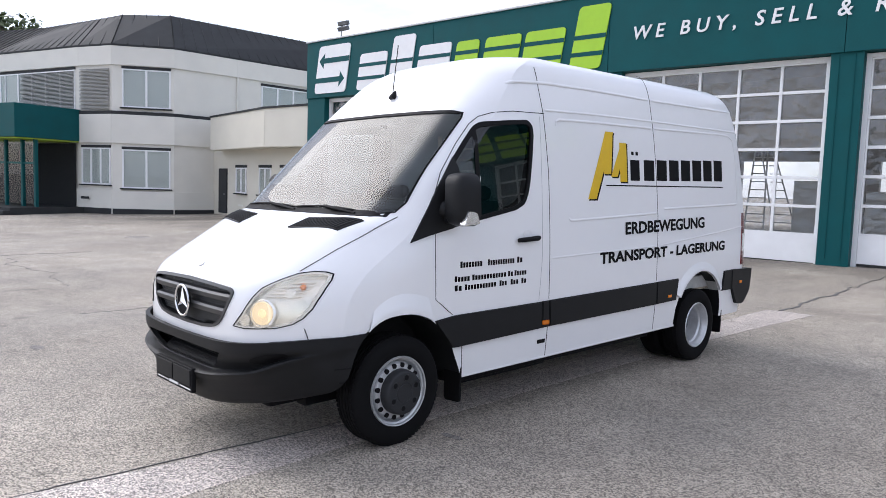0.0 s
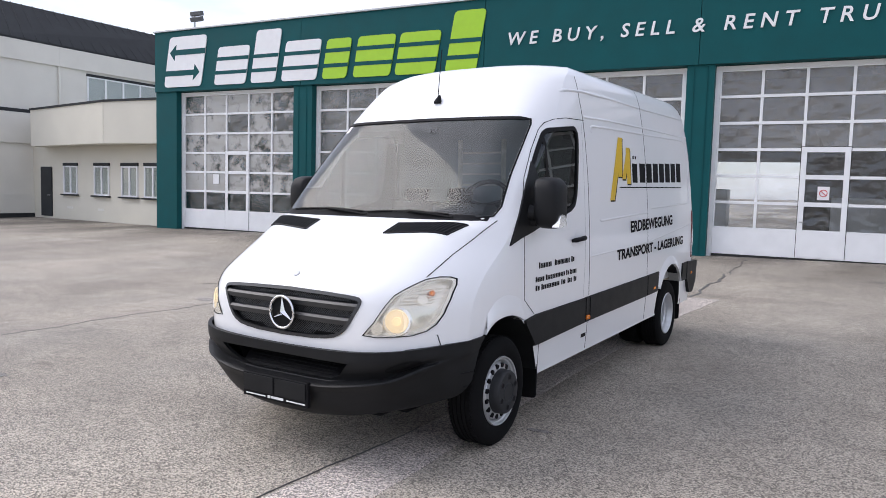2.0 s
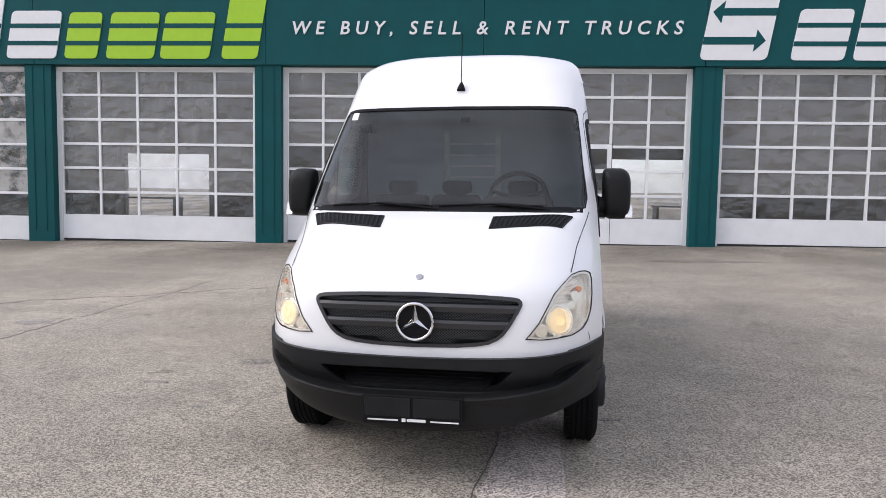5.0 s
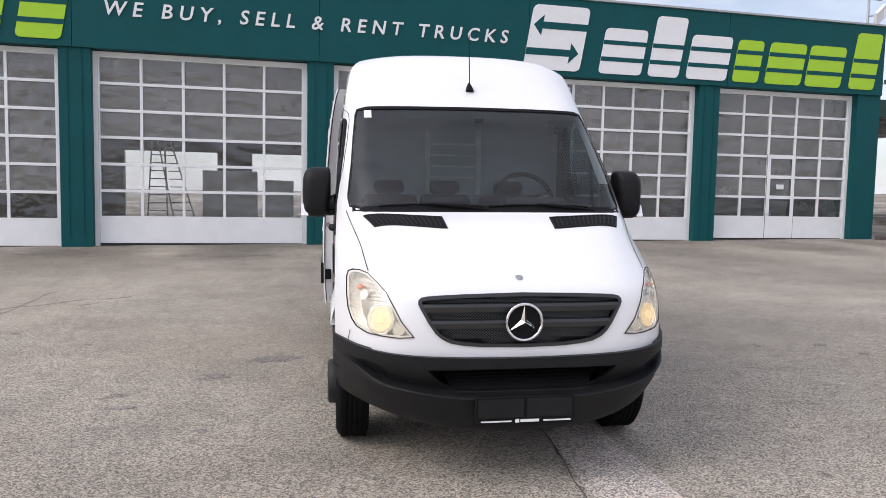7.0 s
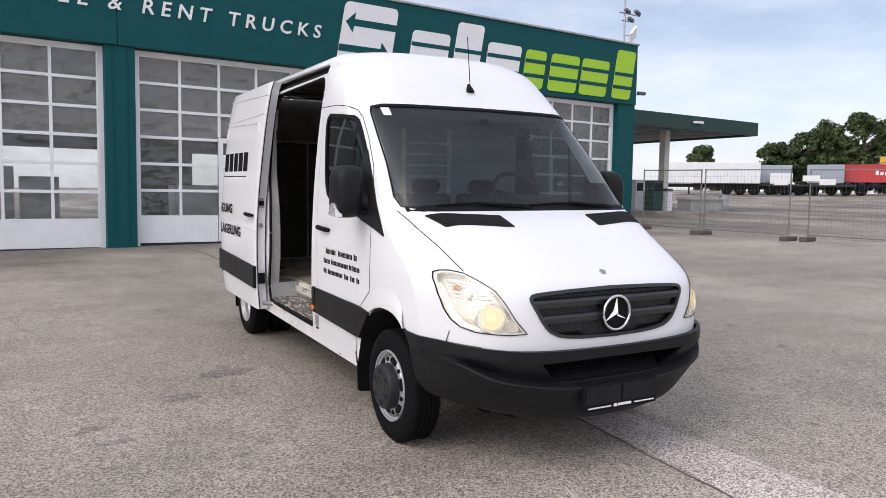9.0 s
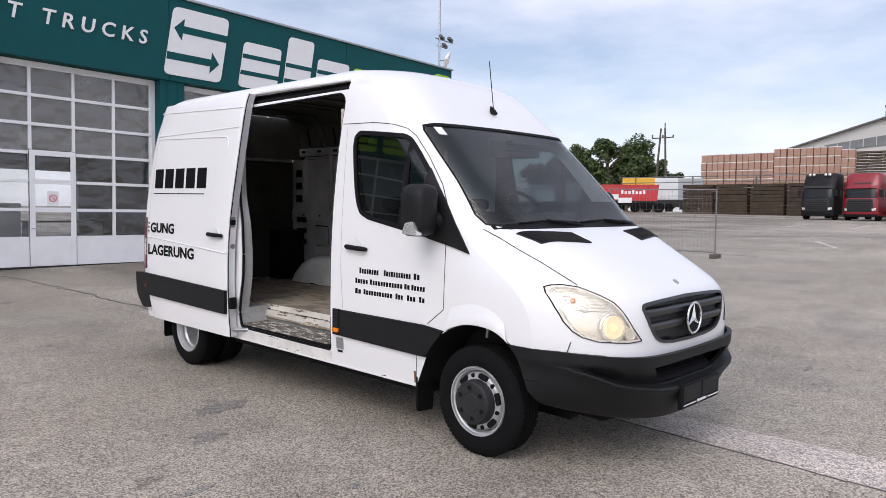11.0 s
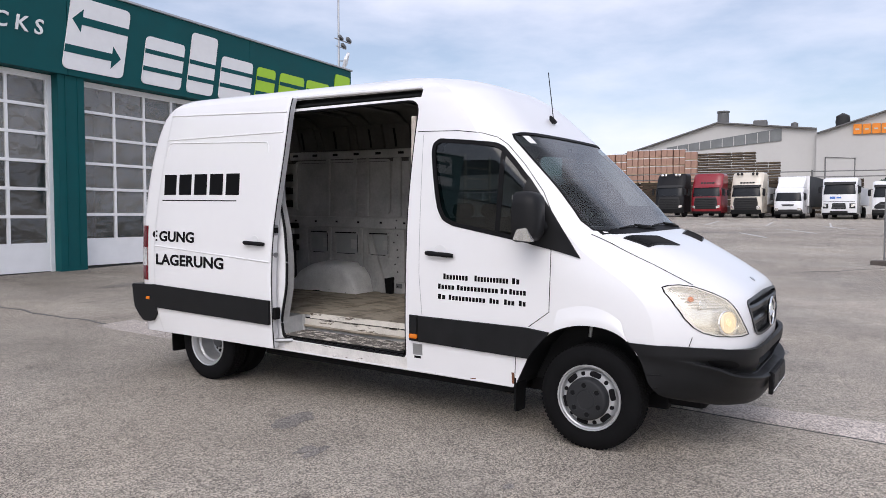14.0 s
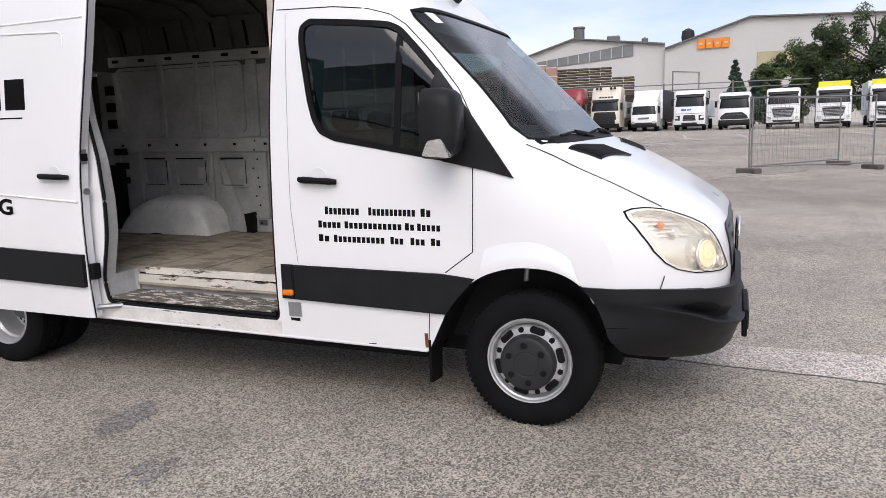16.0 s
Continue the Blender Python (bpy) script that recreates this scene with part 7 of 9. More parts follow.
def sliding_door():
    off = 0.115
    wide = lambda z: curve(z, WIDE) + off
    front = [(0.375, 2.815), (1.30, 2.808), (2.07, 2.715), (2.48, 2.70)]
    rear = [(0.375, 4.262), (0.55, 4.33), (0.80, 4.362), (1.34, 4.352), (2.17, 4.24), (2.48, 4.20)]
    zs = [0.375, 0.42, 0.5, 0.62, 0.8, 1.0, 1.2, 1.4, 1.6, 1.8, 2.0, 2.15, 2.25, 2.33, 2.40, 2.45, 2.48]
    grid = []
    for z in zs:
        a, b = curve(z, front), curve(z, rear)
        grid.append([Vector((-wide(z) + 0.012 * max(0, 1 - (y - a) / 0.03) + 0.012 * max(0, 1 - (b - y) / 0.03), y, z)) for y in [a + (b - a) * t for t in (0, 0.006, 0.012, 0.03, 0.2, 0.4, 0.6, 0.8, 0.97, 0.99, 1)]])
    d = part("sliding_door", sheet(bmesh.new(), grid, lambda p: Vector((0.085, 0.02 if p[1] < 3.5 else -0.02, 0))), M_WHITE, VAN, "white sliding door, slid right back", smooth=35)
    sd = lambda y, z, l: Vector((-(wide(z) + l), y, z))
    def bead(a, b, r=0.008):
        (y0, z0), (y1, z1) = a, b
        return btube([sd(y0 + (y1 - y0) * i / 8, z0 + (z1 - z0) * i / 8, 0.0) for i in range(9)], r, 8)
    part("waist_crease", bead((2.83, 1.105), (4.34, 1.19), 0.007), M_WHITE, d, smooth=60)
    part("roof_crease", bead((2.73, 2.192), (4.22, 2.178), 0.007), M_WHITE, d, smooth=60)
    part("roof_crease", bead((2.72, 2.36), (4.20, 2.405), 0.007), M_WHITE, d, smooth=60)
    edge = rounded([(2.875, 1.93), (2.885, 2.115), (4.19, 2.150), (4.235, 1.85)], [0, 0.05, 0.05, 0], 5)
    part("pressed_edge", btube([sd(y, z, 0.001) for y, z in dense(edge, 0.04) if z > 1.98], 0.006, 8), M_WHITE, d, smooth=60)
    bm = bprism([(2.822, 0.782), (4.36, 0.822), (4.352, 0.605), (2.822, 0.577)], -(wide(0.68) - 0.01), -(wide(0.68) + 0.018), "x")
    part("rub_strip", bm, M_BLACK, d)
    part("door_handle", btube([sd(2.875, 1.255, 0.012), sd(2.92, 1.258, 0.034), sd(3.0, 1.26, 0.038), sd(3.08, 1.262, 0.034), sd(3.115, 1.263, 0.012)], [0.014, 0.018, 0.017, 0.018, 0.014], 10), M_SEAL, d, smooth=50)
    part("handle_bowl", blathe([(0.050, 0.0), (0.048, 0.003), (0.03, 0.001), (0.001, 0.0005)], "x", 24, Matrix.Translation(sd(3.0, 1.275, 0.0)) @ Matrix.Diagonal((-1, 1, 1, 1))), M_WHITE, d, smooth=60)
    y = 4.22
    for k in range(5):
        flank_bar(y - 0.17, y, 1.668, 1.855, -1, d, wide=wide)
        y -= 0.2095
    flank_bar(3.24, 4.243, 1.613, 1.622, -1, d, wide=wide)
    flank_text("GUNG", 4.27, 3.775, 1.232, 0.100, -1, d, wide)
    for z in (1.235, 1.275, 1.315):
        flank_bar(4.30, 4.325, z, z + 0.018, -1, d, wide=wide)
    flank_text("LAGERUNG", 4.315, 3.383, 1.012, 0.105, -1, d, wide)
    # leading edge: seal, lock and guide
    part("edge_seal", btube([Vector((-(wide(z) - 0.075), curve(z, front) + 0.03, z)) for z in zs], 0.007, 8), M_SEAL, d, smooth=60)
    part("edge_seal", btube([Vector((-(wide(z) - 0.022), curve(z, front) - 0.001, z)) for z in zs], 0.004, 6), M_SEAL, d, smooth=60)
    part("lock_plate", bbox(-1.055, 2.800, 1.33, -1.00, 2.812, 1.42, bevel=0.004), M_GALV, d)
    part("lock_mouth", bbox(-1.045, 2.796, 1.35, -1.00, 2.801, 1.395), M_SEAL, d)
    part("striker", blathe([(0.022, 2.795), (0.020, 2.806), (0.012, 2.808), (0.012, 2.815)], "y", 18, Matrix.Translation((-1.03, 0, 1.165))), M_GALV, d)
    part("guide_arm", bbox(-1.06, 2.78, 0.62, -1.00, 2.812, 0.72, bevel=0.006), M_SEAL, d)
    part("roller_arm", btube([(-1.02, 2.86, 0.43), (-0.95, 2.70, 0.44), (-0.86, 2.62, 0.45)], 0.018, 8), M_GALV, d)
    part("end_stop", blathe([(0.030, 0.0), (0.030, 0.045), (0.022, 0.05), (0.001, 0.05)], "x", 16, Matrix.Translation((-0.96, 4.44, 1.29)) @ Matrix.Diagonal((-1, 1, 1, 1))), M_SEAL, VAN, smooth=40)
    # rails and seal of the opening
    part("rail_channel", bprism([(1.44, 2.400), (2.87, 2.388), (2.87, 2.475), (1.44, 2.475)], -0.76, -0.785, "x"), M_SEAL, VAN)
    part("upper_rail", bprism([(1.46, 2.424), (2.85, 2.414), (2.85, 2.430), (1.46, 2.440)], -0.78, -0.822, "x"), M_BLACK, VAN)
    part("rail_lip", btube([(-0.835, 1.45, 2.478), (-0.838, 2.1, 2.486), (-0.838, 2.95, 2.490)], [0.010, 0.016, 0.014], 8), M_WHITE, VAN, smooth=60)
    part("lower_rail", btube([(-0.93, 1.54, 0.462), (-0.93, 2.80, 0.476)], 0.014, 8), M_SEAL, VAN)
    part("opening_seal", btube([Vector((-(halfwide(y, z) - 0.014), y, z)) for y, z in shrink(dense(OPENING, 0.05), 0.006)], 0.011, 8, True), M_SEAL, VAN, smooth=60)


sliding_door()


def ribbon_flat(x, y0, y1, z, h, rng):
    """A ragged upright fleck."""
    n = 6
    up = [(y0 + (y1 - y0) * i / n, z + h * rng.uniform(0.1, 1.0) * math.sin(math.pi * (i + 0.3) / (n + 0.6))) for i in range(n + 1)]
    dn = [(y, z - h * rng.uniform(0.1, 0.8) * math.sin(math.pi * (i + 0.3) / (n + 0.6)) - 0.0005) for i, (y, _) in enumerate(up)]
    return bprism(up + dn[::-1], x - 0.0012, x, "x")


def van_inside():
    # cargo floor boards and the door step
    for k in range(8):
        y0, y1 = 1.52 + k * 0.385, 1.52 + (k + 1) * 0.385 - 0.015
        part("floor_board", bbox(-0.685 if y0 < 2.75 else -0.855, y0, 0.621, 0.855, min(y1, 4.61), 0.640), M_PLY, VAN)
    part("step_riser", bbox(-0.700, 1.60, 0.53, -0.685, 2.78, 0.588), M_RISER, VAN)
    part("step_riser", bbox(-0.698, 1.60, 0.595, -0.685, 2.72, 0.640), M_RISER, VAN)
    part("riser_back", bbox(-0.686, 1.60, 0.585, -0.682, 2.78, 0.60), M_SEAL, VAN)
    part("step_trim", btube([(-0.702, 1.60, 0.527), (-0.705, 2.2, 0.522), (-0.702, 2.78, 0.527)], 0.012, 6), M_PLY, VAN)
    part("step_tread", bbox(-0.945, 1.565, 0.476, -0.700, 2.775, 0.490, bevel=0.004), M_STEP, VAN)
    for k in range(11):
        x = -0.93 + k * 0.021
        part("step_rib", bbox(x, 1.60, 0.490, x + 0.007, 2.75, 0.4935), M_STEP, VAN)
    # left inner wall: rails, ribs, recesses and the wheel box
    X = 0.86
    def slab(y0, y1, z0, z1, t=0.03, bev=0.01, x=X):
        return bbox(x - t, y0, z0, x, y1, z1, bevel=bev)
    part("inner_rail", slab(1.55, 4.60, 1.33, 1.45, 0.035), M_INNER, VAN)
    part("inner_rail", slab(1.55, 4.60, 2.09, 2.18, 0.045), M_INNER, VAN)
    part("inner_rail", slab(1.55, 4.60, 0.64, 0.76, 0.02), M_INNER, VAN)
    o = rounded([(2.99, 1.49), (4.37, 1.49), (4.37, 2.08), (2.99, 2.08)], 0.06, 4)
    part("inner_panel_bead", band(bmesh.new(), o, shrink(o, 0.025), lambda u, v, l: Vector((X - l, u, v)), 0.02), M_INNER, VAN, smooth=60)
    for y, w in ((3.86, 0.03), (3.47, 0.022), (3.30, 0.022), (2.90, 0.05), (2.70, 0.05), (1.75, 0.05)):
        part("inner_rib", slab(y - w, y + w, 1.46, 2.09, 0.034, 0.012), M_INNER, VAN)
    for z in (1.56, 1.72, 1.90):
        part("inner_rib", slab(3.32, 3.45, z, z + 0.035, 0.03), M_INNER, VAN)
    for y0, y1 in ((3.82, 3.86), (3.36, 3.41), (2.80, 3.00), (4.16, 4.20), (4.40, 4.58), (1.55, 2.78)):
        part("inner_pillar", slab(y0, y1, 0.76, 1.33, 0.030), M_INNER, VAN)
    for y0, y1 in ((3.84, 4.13), (3.41, 3.77), (2.99, 3.29)):
        o = rounded([(y0, 1.03), (y1, 1.03), (y1, 1.285), (y0, 1.285)], 0.035, 4)
        part("inner_recess", band(bmesh.new(), o, shrink(o, 0.016), lambda u, v, l: Vector((X - 0.004 - l, u, v)), 0.034), M_INNER, VAN, smooth=60)
        part("recess_back", bbox(X - 0.006, y0 + 0.014, 1.044, X - 0.002, y1 - 0.014, 1.272), M_TRIM, VAN)
        # thin black rods draw the shaded outline inside the recess edges
        part("recess_shade_line", btube([(X - 0.038, y0 + 0.03, 1.276), (X - 0.038, y1 - 0.03, 1.276)], 0.007, 6), M_SEAL, VAN)
        part("recess_shade_line", btube([(X - 0.036, y0 + 0.016, 1.06), (X - 0.036, y0 + 0.016, 1.26)], 0.005, 6), M_SEAL, VAN)
        part("recess_shade_line", btube([(X - 0.036, y0 + 0.05, 1.045), (X - 0.036, y1 - 0.05, 1.045)], 0.004, 6), M_SEAL, VAN)
        part("recess_tab", bbox(X - 0.016, y0 + 0.016, 1.10, X - 0.008, y0 + 0.016 + (y1 - y0) * 0.3, 1.20), M_INNER, VAN)
    part("inner_brace", bprism([(3.30, 1.26), (3.24, 1.26), (3.02, 0.64), (3.12, 0.64)], X - 0.035, X, "x"), M_INNER, VAN)
    rng = random.Random(8)
    for k in range(9):
        part("slot_hole", bbox(X - 0.049, 1.9 + k * 0.30, 2.125, X - 0.044, 1.97 + k * 0.30, 2.15), M_SEAL, VAN)
        part("slot_hole", bbox(X - 0.039, 1.85 + k * 0.31, 1.385, X - 0.034, 1.878 + k * 0.31, 1.405), M_SEAL, VAN)
    for k in range(16):
        z = 0.72 + k * 0.078
        part("rivet_hole", blathe([(0.009, 0.0), (0.008, 0.003), (0.001, 0.003)], "x", 8, Matrix.Translation((X - (0.036 if 0.76 < z < 1.45 else 0.026), 2.90 + rng.uniform(-0.03, 0.03), z)) @ Matrix.Diagonal((-1, 1, 1, 1))), M_SEAL, VAN)
    for k in range(3):
        part("pillar_hole", bbox(X - 0.035, 4.42, 1.55 + k * 0.15, X - 0.001, 4.50, 1.63 + k * 0.15), M_SEAL, VAN)
    part("black_bracket", bprism([(2.94, 0.64), (3.01, 0.64), (3.03, 0.80), (2.93, 0.82)], X - 0.07, X - 0.02, "x"), M_SEAL, VAN)
    part("wall_vent", bbox(X - 0.026, 2.83, 0.70, X - 0.021, 2.91, 0.75), M_GREY, VAN)
    # wheel box: a rounded hump
    rows = []
    for i in range(11):
        t = (0.0, 0.03, 0.08, 0.15, 0.24, 0.30, 0.62, 0.74, 0.86, 0.95, 1.0)[i]
        y = 3.22 + 0.97 * t
        h = 0.30 * (0.0, 0.30, 0.62, 0.84, 0.97, 1.0, 1.0, 0.93, 0.72, 0.36, 0.0)[i] + 0.002 + 0.006 * math.sin(i * 2.3)
        row = [Vector((X, y, 0.64 + h * 1.04)), Vector((0.66, y, 0.64 + h)), Vector((0.585, y, 0.64 + h * 0.93)), Vector((0.555, y, 0.64 + h * 0.75)), Vector((0.545, y, 0.64 + h * 0.35)), Vector((0.54, y, 0.641))]
        rows.append(row)
    part("wheel_box", sheet(bmesh.new(), rows, (0.01, 0, -0.0015)), M_BOXPAINT, VAN, "dented white inner wheel box", smooth=50)
    # box ribs of the upper wall, between the rail and the roof
    for y, w in ((1.95, 0.10), (2.38, 0.10), (2.80, 0.10), (3.14, 0.09), (3.62, 0.10), (4.10, 0.10)):
        # these ribs get the shade-darkened paint too
        part("upper_rib", sheet(bmesh.new(), [[Vector((x, yy, z)) for x, z in ((0.805, 2.185), (0.79, 2.28), (0.745, 2.43))] for yy in (y - w, y + w)], (0.05, 0, 0)), M_INNER_SHADE, VAN)
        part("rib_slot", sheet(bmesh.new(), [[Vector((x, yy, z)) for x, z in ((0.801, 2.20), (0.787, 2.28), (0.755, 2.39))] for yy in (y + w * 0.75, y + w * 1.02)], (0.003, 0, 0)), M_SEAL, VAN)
    # panels on the closed rear doors, added dark as painted shade, a strap box and the shelf before it
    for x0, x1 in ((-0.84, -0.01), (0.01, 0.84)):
        part("rear_door_lining", bbox(x0, 4.585, 0.66, x1, 4.612, 2.02, bevel=0.01), M_SHADED_LINING, VAN, "rear door lining, coloured dark as if in shade")
    part("strap_box", bbox(0.50, 4.34, 0.642, 0.84, 4.58, 1.22, bevel=0.02), M_SEAL, VAN, "black box at the rear doors")
    for k in range(3):
        part("wall_clip", bbox(X - 0.10, 4.30, 1.05 + k * 0.13, X - 0.02, 4.40, 1.11 + k * 0.13, bevel=0.01), M_SEAL, VAN)
    # worn edges of the step
    rng = random.Random(17)
    for k in range(14):
        y, w = rng.uniform(1.62, 2.6), rng.uniform(0.03, 0.14)
        part("scuff", ribbon_flat(-0.7012, y, y + w, 0.588 + rng.uniform(-0.006, 0.006), rng.uniform(0.004, 0.010), rng), rng.choice((M_SEAL, M_DIRT)), VAN)
    # roof frames and the sloping upper wall, in the darker colour that paints their shade
    for y in (1.75, 2.25, 2.75, 3.22, 3.45, 3.95, 4.3):
        arc = [(0.85, 2.16), (0.825, 2.28), (0.77, 2.44), (0.60, 2.525), (0.3, 2.532), (0, 2.534), (-0.3, 2.532), (-0.60, 2.525), (-0.74, 2.46)]
        part("roof_frame", sheet(bmesh.new(), [[Vector((x - math.copysign(0.02, x) * (abs(x) > 0.5), yy, z - 0.02)) for x, z in arc] for yy in (y - 0.035, y + 0.035)], lambda p: Vector((math.copysign(0.018, p[0]) if abs(p[0]) > 0.5 else 0, 0, 0.015))), M_INNER_SHADE, VAN)
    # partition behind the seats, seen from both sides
    part("partition", carved(bprism([(-0.84, 0.64), (0.84, 0.64), (0.84, 2.05), (0.78, 2.40), (-0.78, 2.40), (-0.84, 2.05)], 1.455, 1.49, "y"), [bbox(-0.20, 1.3, 1.60, 0.18, 1.7, 1.98)]), M_SHADED_LINING, VAN, "dark partition wall behind the seats")
    part("partition_edge", bbox(-0.845, 1.505, 0.66, -0.72, 1.545, 2.27, bevel=0.003), M_TAN, VAN, "pale wooden edge board")
    part("partition_lining", carved(bbox(-0.79, 1.495, 0.66, 0.83, 1.51, 2.05), [bbox(-0.20, 1.3, 1.60, 0.18, 1.7, 1.98)]), M_PLY, VAN)
    for xx in (-0.235, 0.185):
        part("frame_post", bbox(xx, 1.435, 1.50, xx + 0.045, 1.452, 2.02, bevel=0.004), M_TAN, VAN)
    o = [(-0.20, 1.60), (0.18, 1.60), (0.18, 1.98), (-0.20, 1.98)]
    part("partition_window", bprism(rounded(o, 0.04), 1.468, 1.474, "y"), M_TINT, VAN).visible_shadow = False
    for k in range(4):
        part("window_bar", bbox(-0.185, 1.430, 1.63 + k * 0.09, 0.18, 1.445, 1.645 + k * 0.09), M_TAN, VAN)
    # cab: dashboard, wheel and seats
    part("dashboard", bprism(rounded([(0.10, 1.30), (0.10, 1.40), (0.30, 1.435), (0.52, 1.43), (0.60, 1.36), (0.60, 1.30)], 0.03), -0.79, 0.79, "x"), M_GREY, VAN, smooth=40)
    part("instrument_hood", bprism(rounded([(0.36, 1.43), (0.40, 1.50), (0.56, 1.50), (0.60, 1.43)], 0.03), 0.20, 0.62, "x"), M_DARK, VAN, smooth=40)
    m = Matrix.Translation((0.42, 0.72, 1.50)) @ pose(0, 0, 0, 55)
    sw = part("steering_wheel", btube([m @ Vector((0.20 * math.cos(a), 0.20 * math.sin(a), 0)) for a in [2 * math.pi * i / 32 for i in range(32)]], 0.017, 8, True), M_SEAL, VAN, smooth=60)
    for a in (0.2, math.pi - 0.2, -math.pi / 2):
        part("wheel_spoke", btube([m @ Vector((0, 0, -0.02)), m @ Vector((0.2 * math.cos(a), 0.2 * math.sin(a), 0))], 0.014, 6), M_SEAL, sw)
    for x0, x1 in ((-0.76, -0.32), (-0.30, 0.10), (0.18, 0.66)):
        st = part("seat", bbox(x0, 1.16, 1.305, x1, 1.31, 1.50, bevel=0.05), M_DARK, VAN)
        part("headrest", bbox((x0 + x1) / 2 - 0.12, 1.21, 1.50, (x0 + x1) / 2 + 0.12, 1.30, 1.61, bevel=0.04), M_DARK, st)
    part("rear_view_sticker", bbox(0.02, 0.62, 2.02, 0.08, 0.63, 2.05), M_SEAL, VAN)


van_inside()

# ---- fuel canopy beside the hall ----
M_CANOPY = mat("dark_green_fascia", (0.006, 0.040, 0.034), 0.5, var=0.1)


def canopy():
    c = thing("fuel_canopy", pose(0, 0, 0), "flat dark green canopy on a pale post", "canopy")
    part("fascia", bbox(17.5, 19.9, 4.88, 32.7, 20.1, 5.58, bevel=0.01), M_CANOPY, c)
    part("fascia", bbox(32.5, 20.1, 4.88, 32.7, 29.0, 5.58, bevel=0.01), M_CANOPY, c)
    part("deck", bbox(17.5, 20.1, 5.05, 32.5, 29.0, 5.50), M_GREY, c)
    for k in range(12):
        x = 18.2 + k * 1.25
        part("soffit_rib", bbox(x, 20.1, 4.95, x + 0.06, 29.0, 5.05), M_GALV, c)
    part("fascia_lamp", bbox(27.3, 19.72, 5.20, 27.9, 19.9, 5.32, bevel=0.02), M_DOORWHITE, c)
    for x in (28.0, 20.2):
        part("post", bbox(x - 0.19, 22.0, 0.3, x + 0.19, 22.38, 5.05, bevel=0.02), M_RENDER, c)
    g = ground_z(26, 21.5)
    isl = single("pump_island", bbox(21.0, 20.6, g - 0.4, 33.0, 23.4, g + 0.17, bevel=0.03), M_PALE, "low concrete pump island", "kerb", kind="structure")
    for x, m_, w in ((26.6, M_CANOPY, 0.75), (25.2, M_GALV, 0.6)):
        f = thing("fuel_pump", pose(x, 21.6, g + 0.16), "fuel pump under the canopy", "fuel pump", group="fuel pumps")
        part("cabinet", bbox(-w / 2, -0.3, 0, w / 2, 0.3, 1.55, bevel=0.03), m_, f)
        part("display", bbox(-w / 2 + 0.08, -0.31, 1.0, w / 2 - 0.08, -0.302, 1.4), M_DARK, f)
        part("hose", btube([(w / 2, -0.1, 1.3), (w / 2 + 0.14, -0.1, 0.8), (w / 2 + 0.08, -0.1, 0.5), (w / 2 + 0.02, -0.1, 0.9)], 0.02, 6), M_SEAL0, f)
    b = thing("litter_bin", pose(27.3, 21.3, g + 0.16), "white and grey bin beside the post", "bin")
    part("body", bbox(-0.18, -0.18, 0, 0.18, 0.18, 1.0, bevel=0.03), M_DOORWHITE, b)
    part("lid", bbox(-0.2, -0.2, 1.002, 0.2, 0.2, 1.15, bevel=0.04), M_GREY, b)
    p = thing("planter_trough", pose(30.2, 21.5, g + 0.16), "grey concrete trough on the island", "trough")
    part("body", bbox(-1.3, -0.45, 0, 1.3, 0.45, 0.55, bevel=0.03), M_CONCRETE, p)
    part("rim", bbox(-1.36, -0.5, 0.552, 1.36, 0.5, 0.66, bevel=0.02), M_CONCRETE, p)
    d = thing("steel_drum", pose(31.9, 21.3, g + 0.16), "dented grey steel drum", "drum")
    part("body", blathe([(0.28, 0), (0.29, 0.02), (0.28, 0.3), (0.295, 0.31), (0.28, 0.33), (0.28, 0.6), (0.295, 0.61), (0.28, 0.63), (0.28, 0.9), (0.27, 0.9)], "z", 20), M_GALV, d, smooth=40)


canopy()


# ---- mobile wire fence ----
def fence_panel(a, b, label="galvanised wire fence panel on concrete feet"):
    d = math.dist(a, b)
    f = thing("wire_fence", pose(a[0], a[1], ground_z(*a), 0, 0, math.degrees(math.atan2(b[1] - a[1], b[0] - a[0]))), label, "fence panel", group="yard fence")
    dz = ground_z(*b) - ground_z(*a)
    for x, z in ((0.05, 0.0), (d - 0.05, dz)):
        part("post", btube([(x, 0, z + 0.02), (x, 0, z + 2.08)], 0.021, 8), M_FENCE, f)
        part("foot", bbox(x - 0.11, -0.34, z - 0.02, x + 0.11, 0.34, z + 0.13, bevel=0.03), M_FOOT, f)
    for h in (0.18, 2.05):
        part("rail", btube([(0.05, 0, h), (d - 0.05, 0, h + dz)], 0.018, 8), M_FENCE, f)
    n = int(d / 0.11)
    bm = bmesh.new()
    for k in range(1, n):
        x = d * k / n
        tube(bm, [(x, 0, 0.18 + dz * k / n), (x, 0, 2.05 + dz * k / n)], 0.0024, 3)
    for k in range(1, 9):
        h = 0.18 + k * 0.208
        tube(bm, [(0.05, 0, h), (d - 0.05, 0, h + dz)], 0.0024, 3)
    w = part("wire_mesh", bm, M_FENCE, f)
    tagged(w, kind="stuff")
    return f


M_FENCE = mat("weathered_galvanised_wire", (0.20, 0.20, 0.195), 0.6, metal=0.4, var=0.2)
M_FOOT = mat("fence_foot", (0.10, 0.085, 0.075), 0.85, var=0.3)
fence_panel((16.75, 13.7), (16.62, 11.15))
fence_panel((16.62, 11.1), (16.86, 8.28))
fence_panel((17.2, 8.0), (17.65, 4.65))
fence_panel((17.4, -2.75), (20.95, -5.75))
fence_panel((17.4, -2.80), (19.0, -6.25))
sg = thing("fence_sign", pose(16.9, 7.95, ground_z(16.9, 8) + 1.72), "small white notice hung on the fence", "notice")
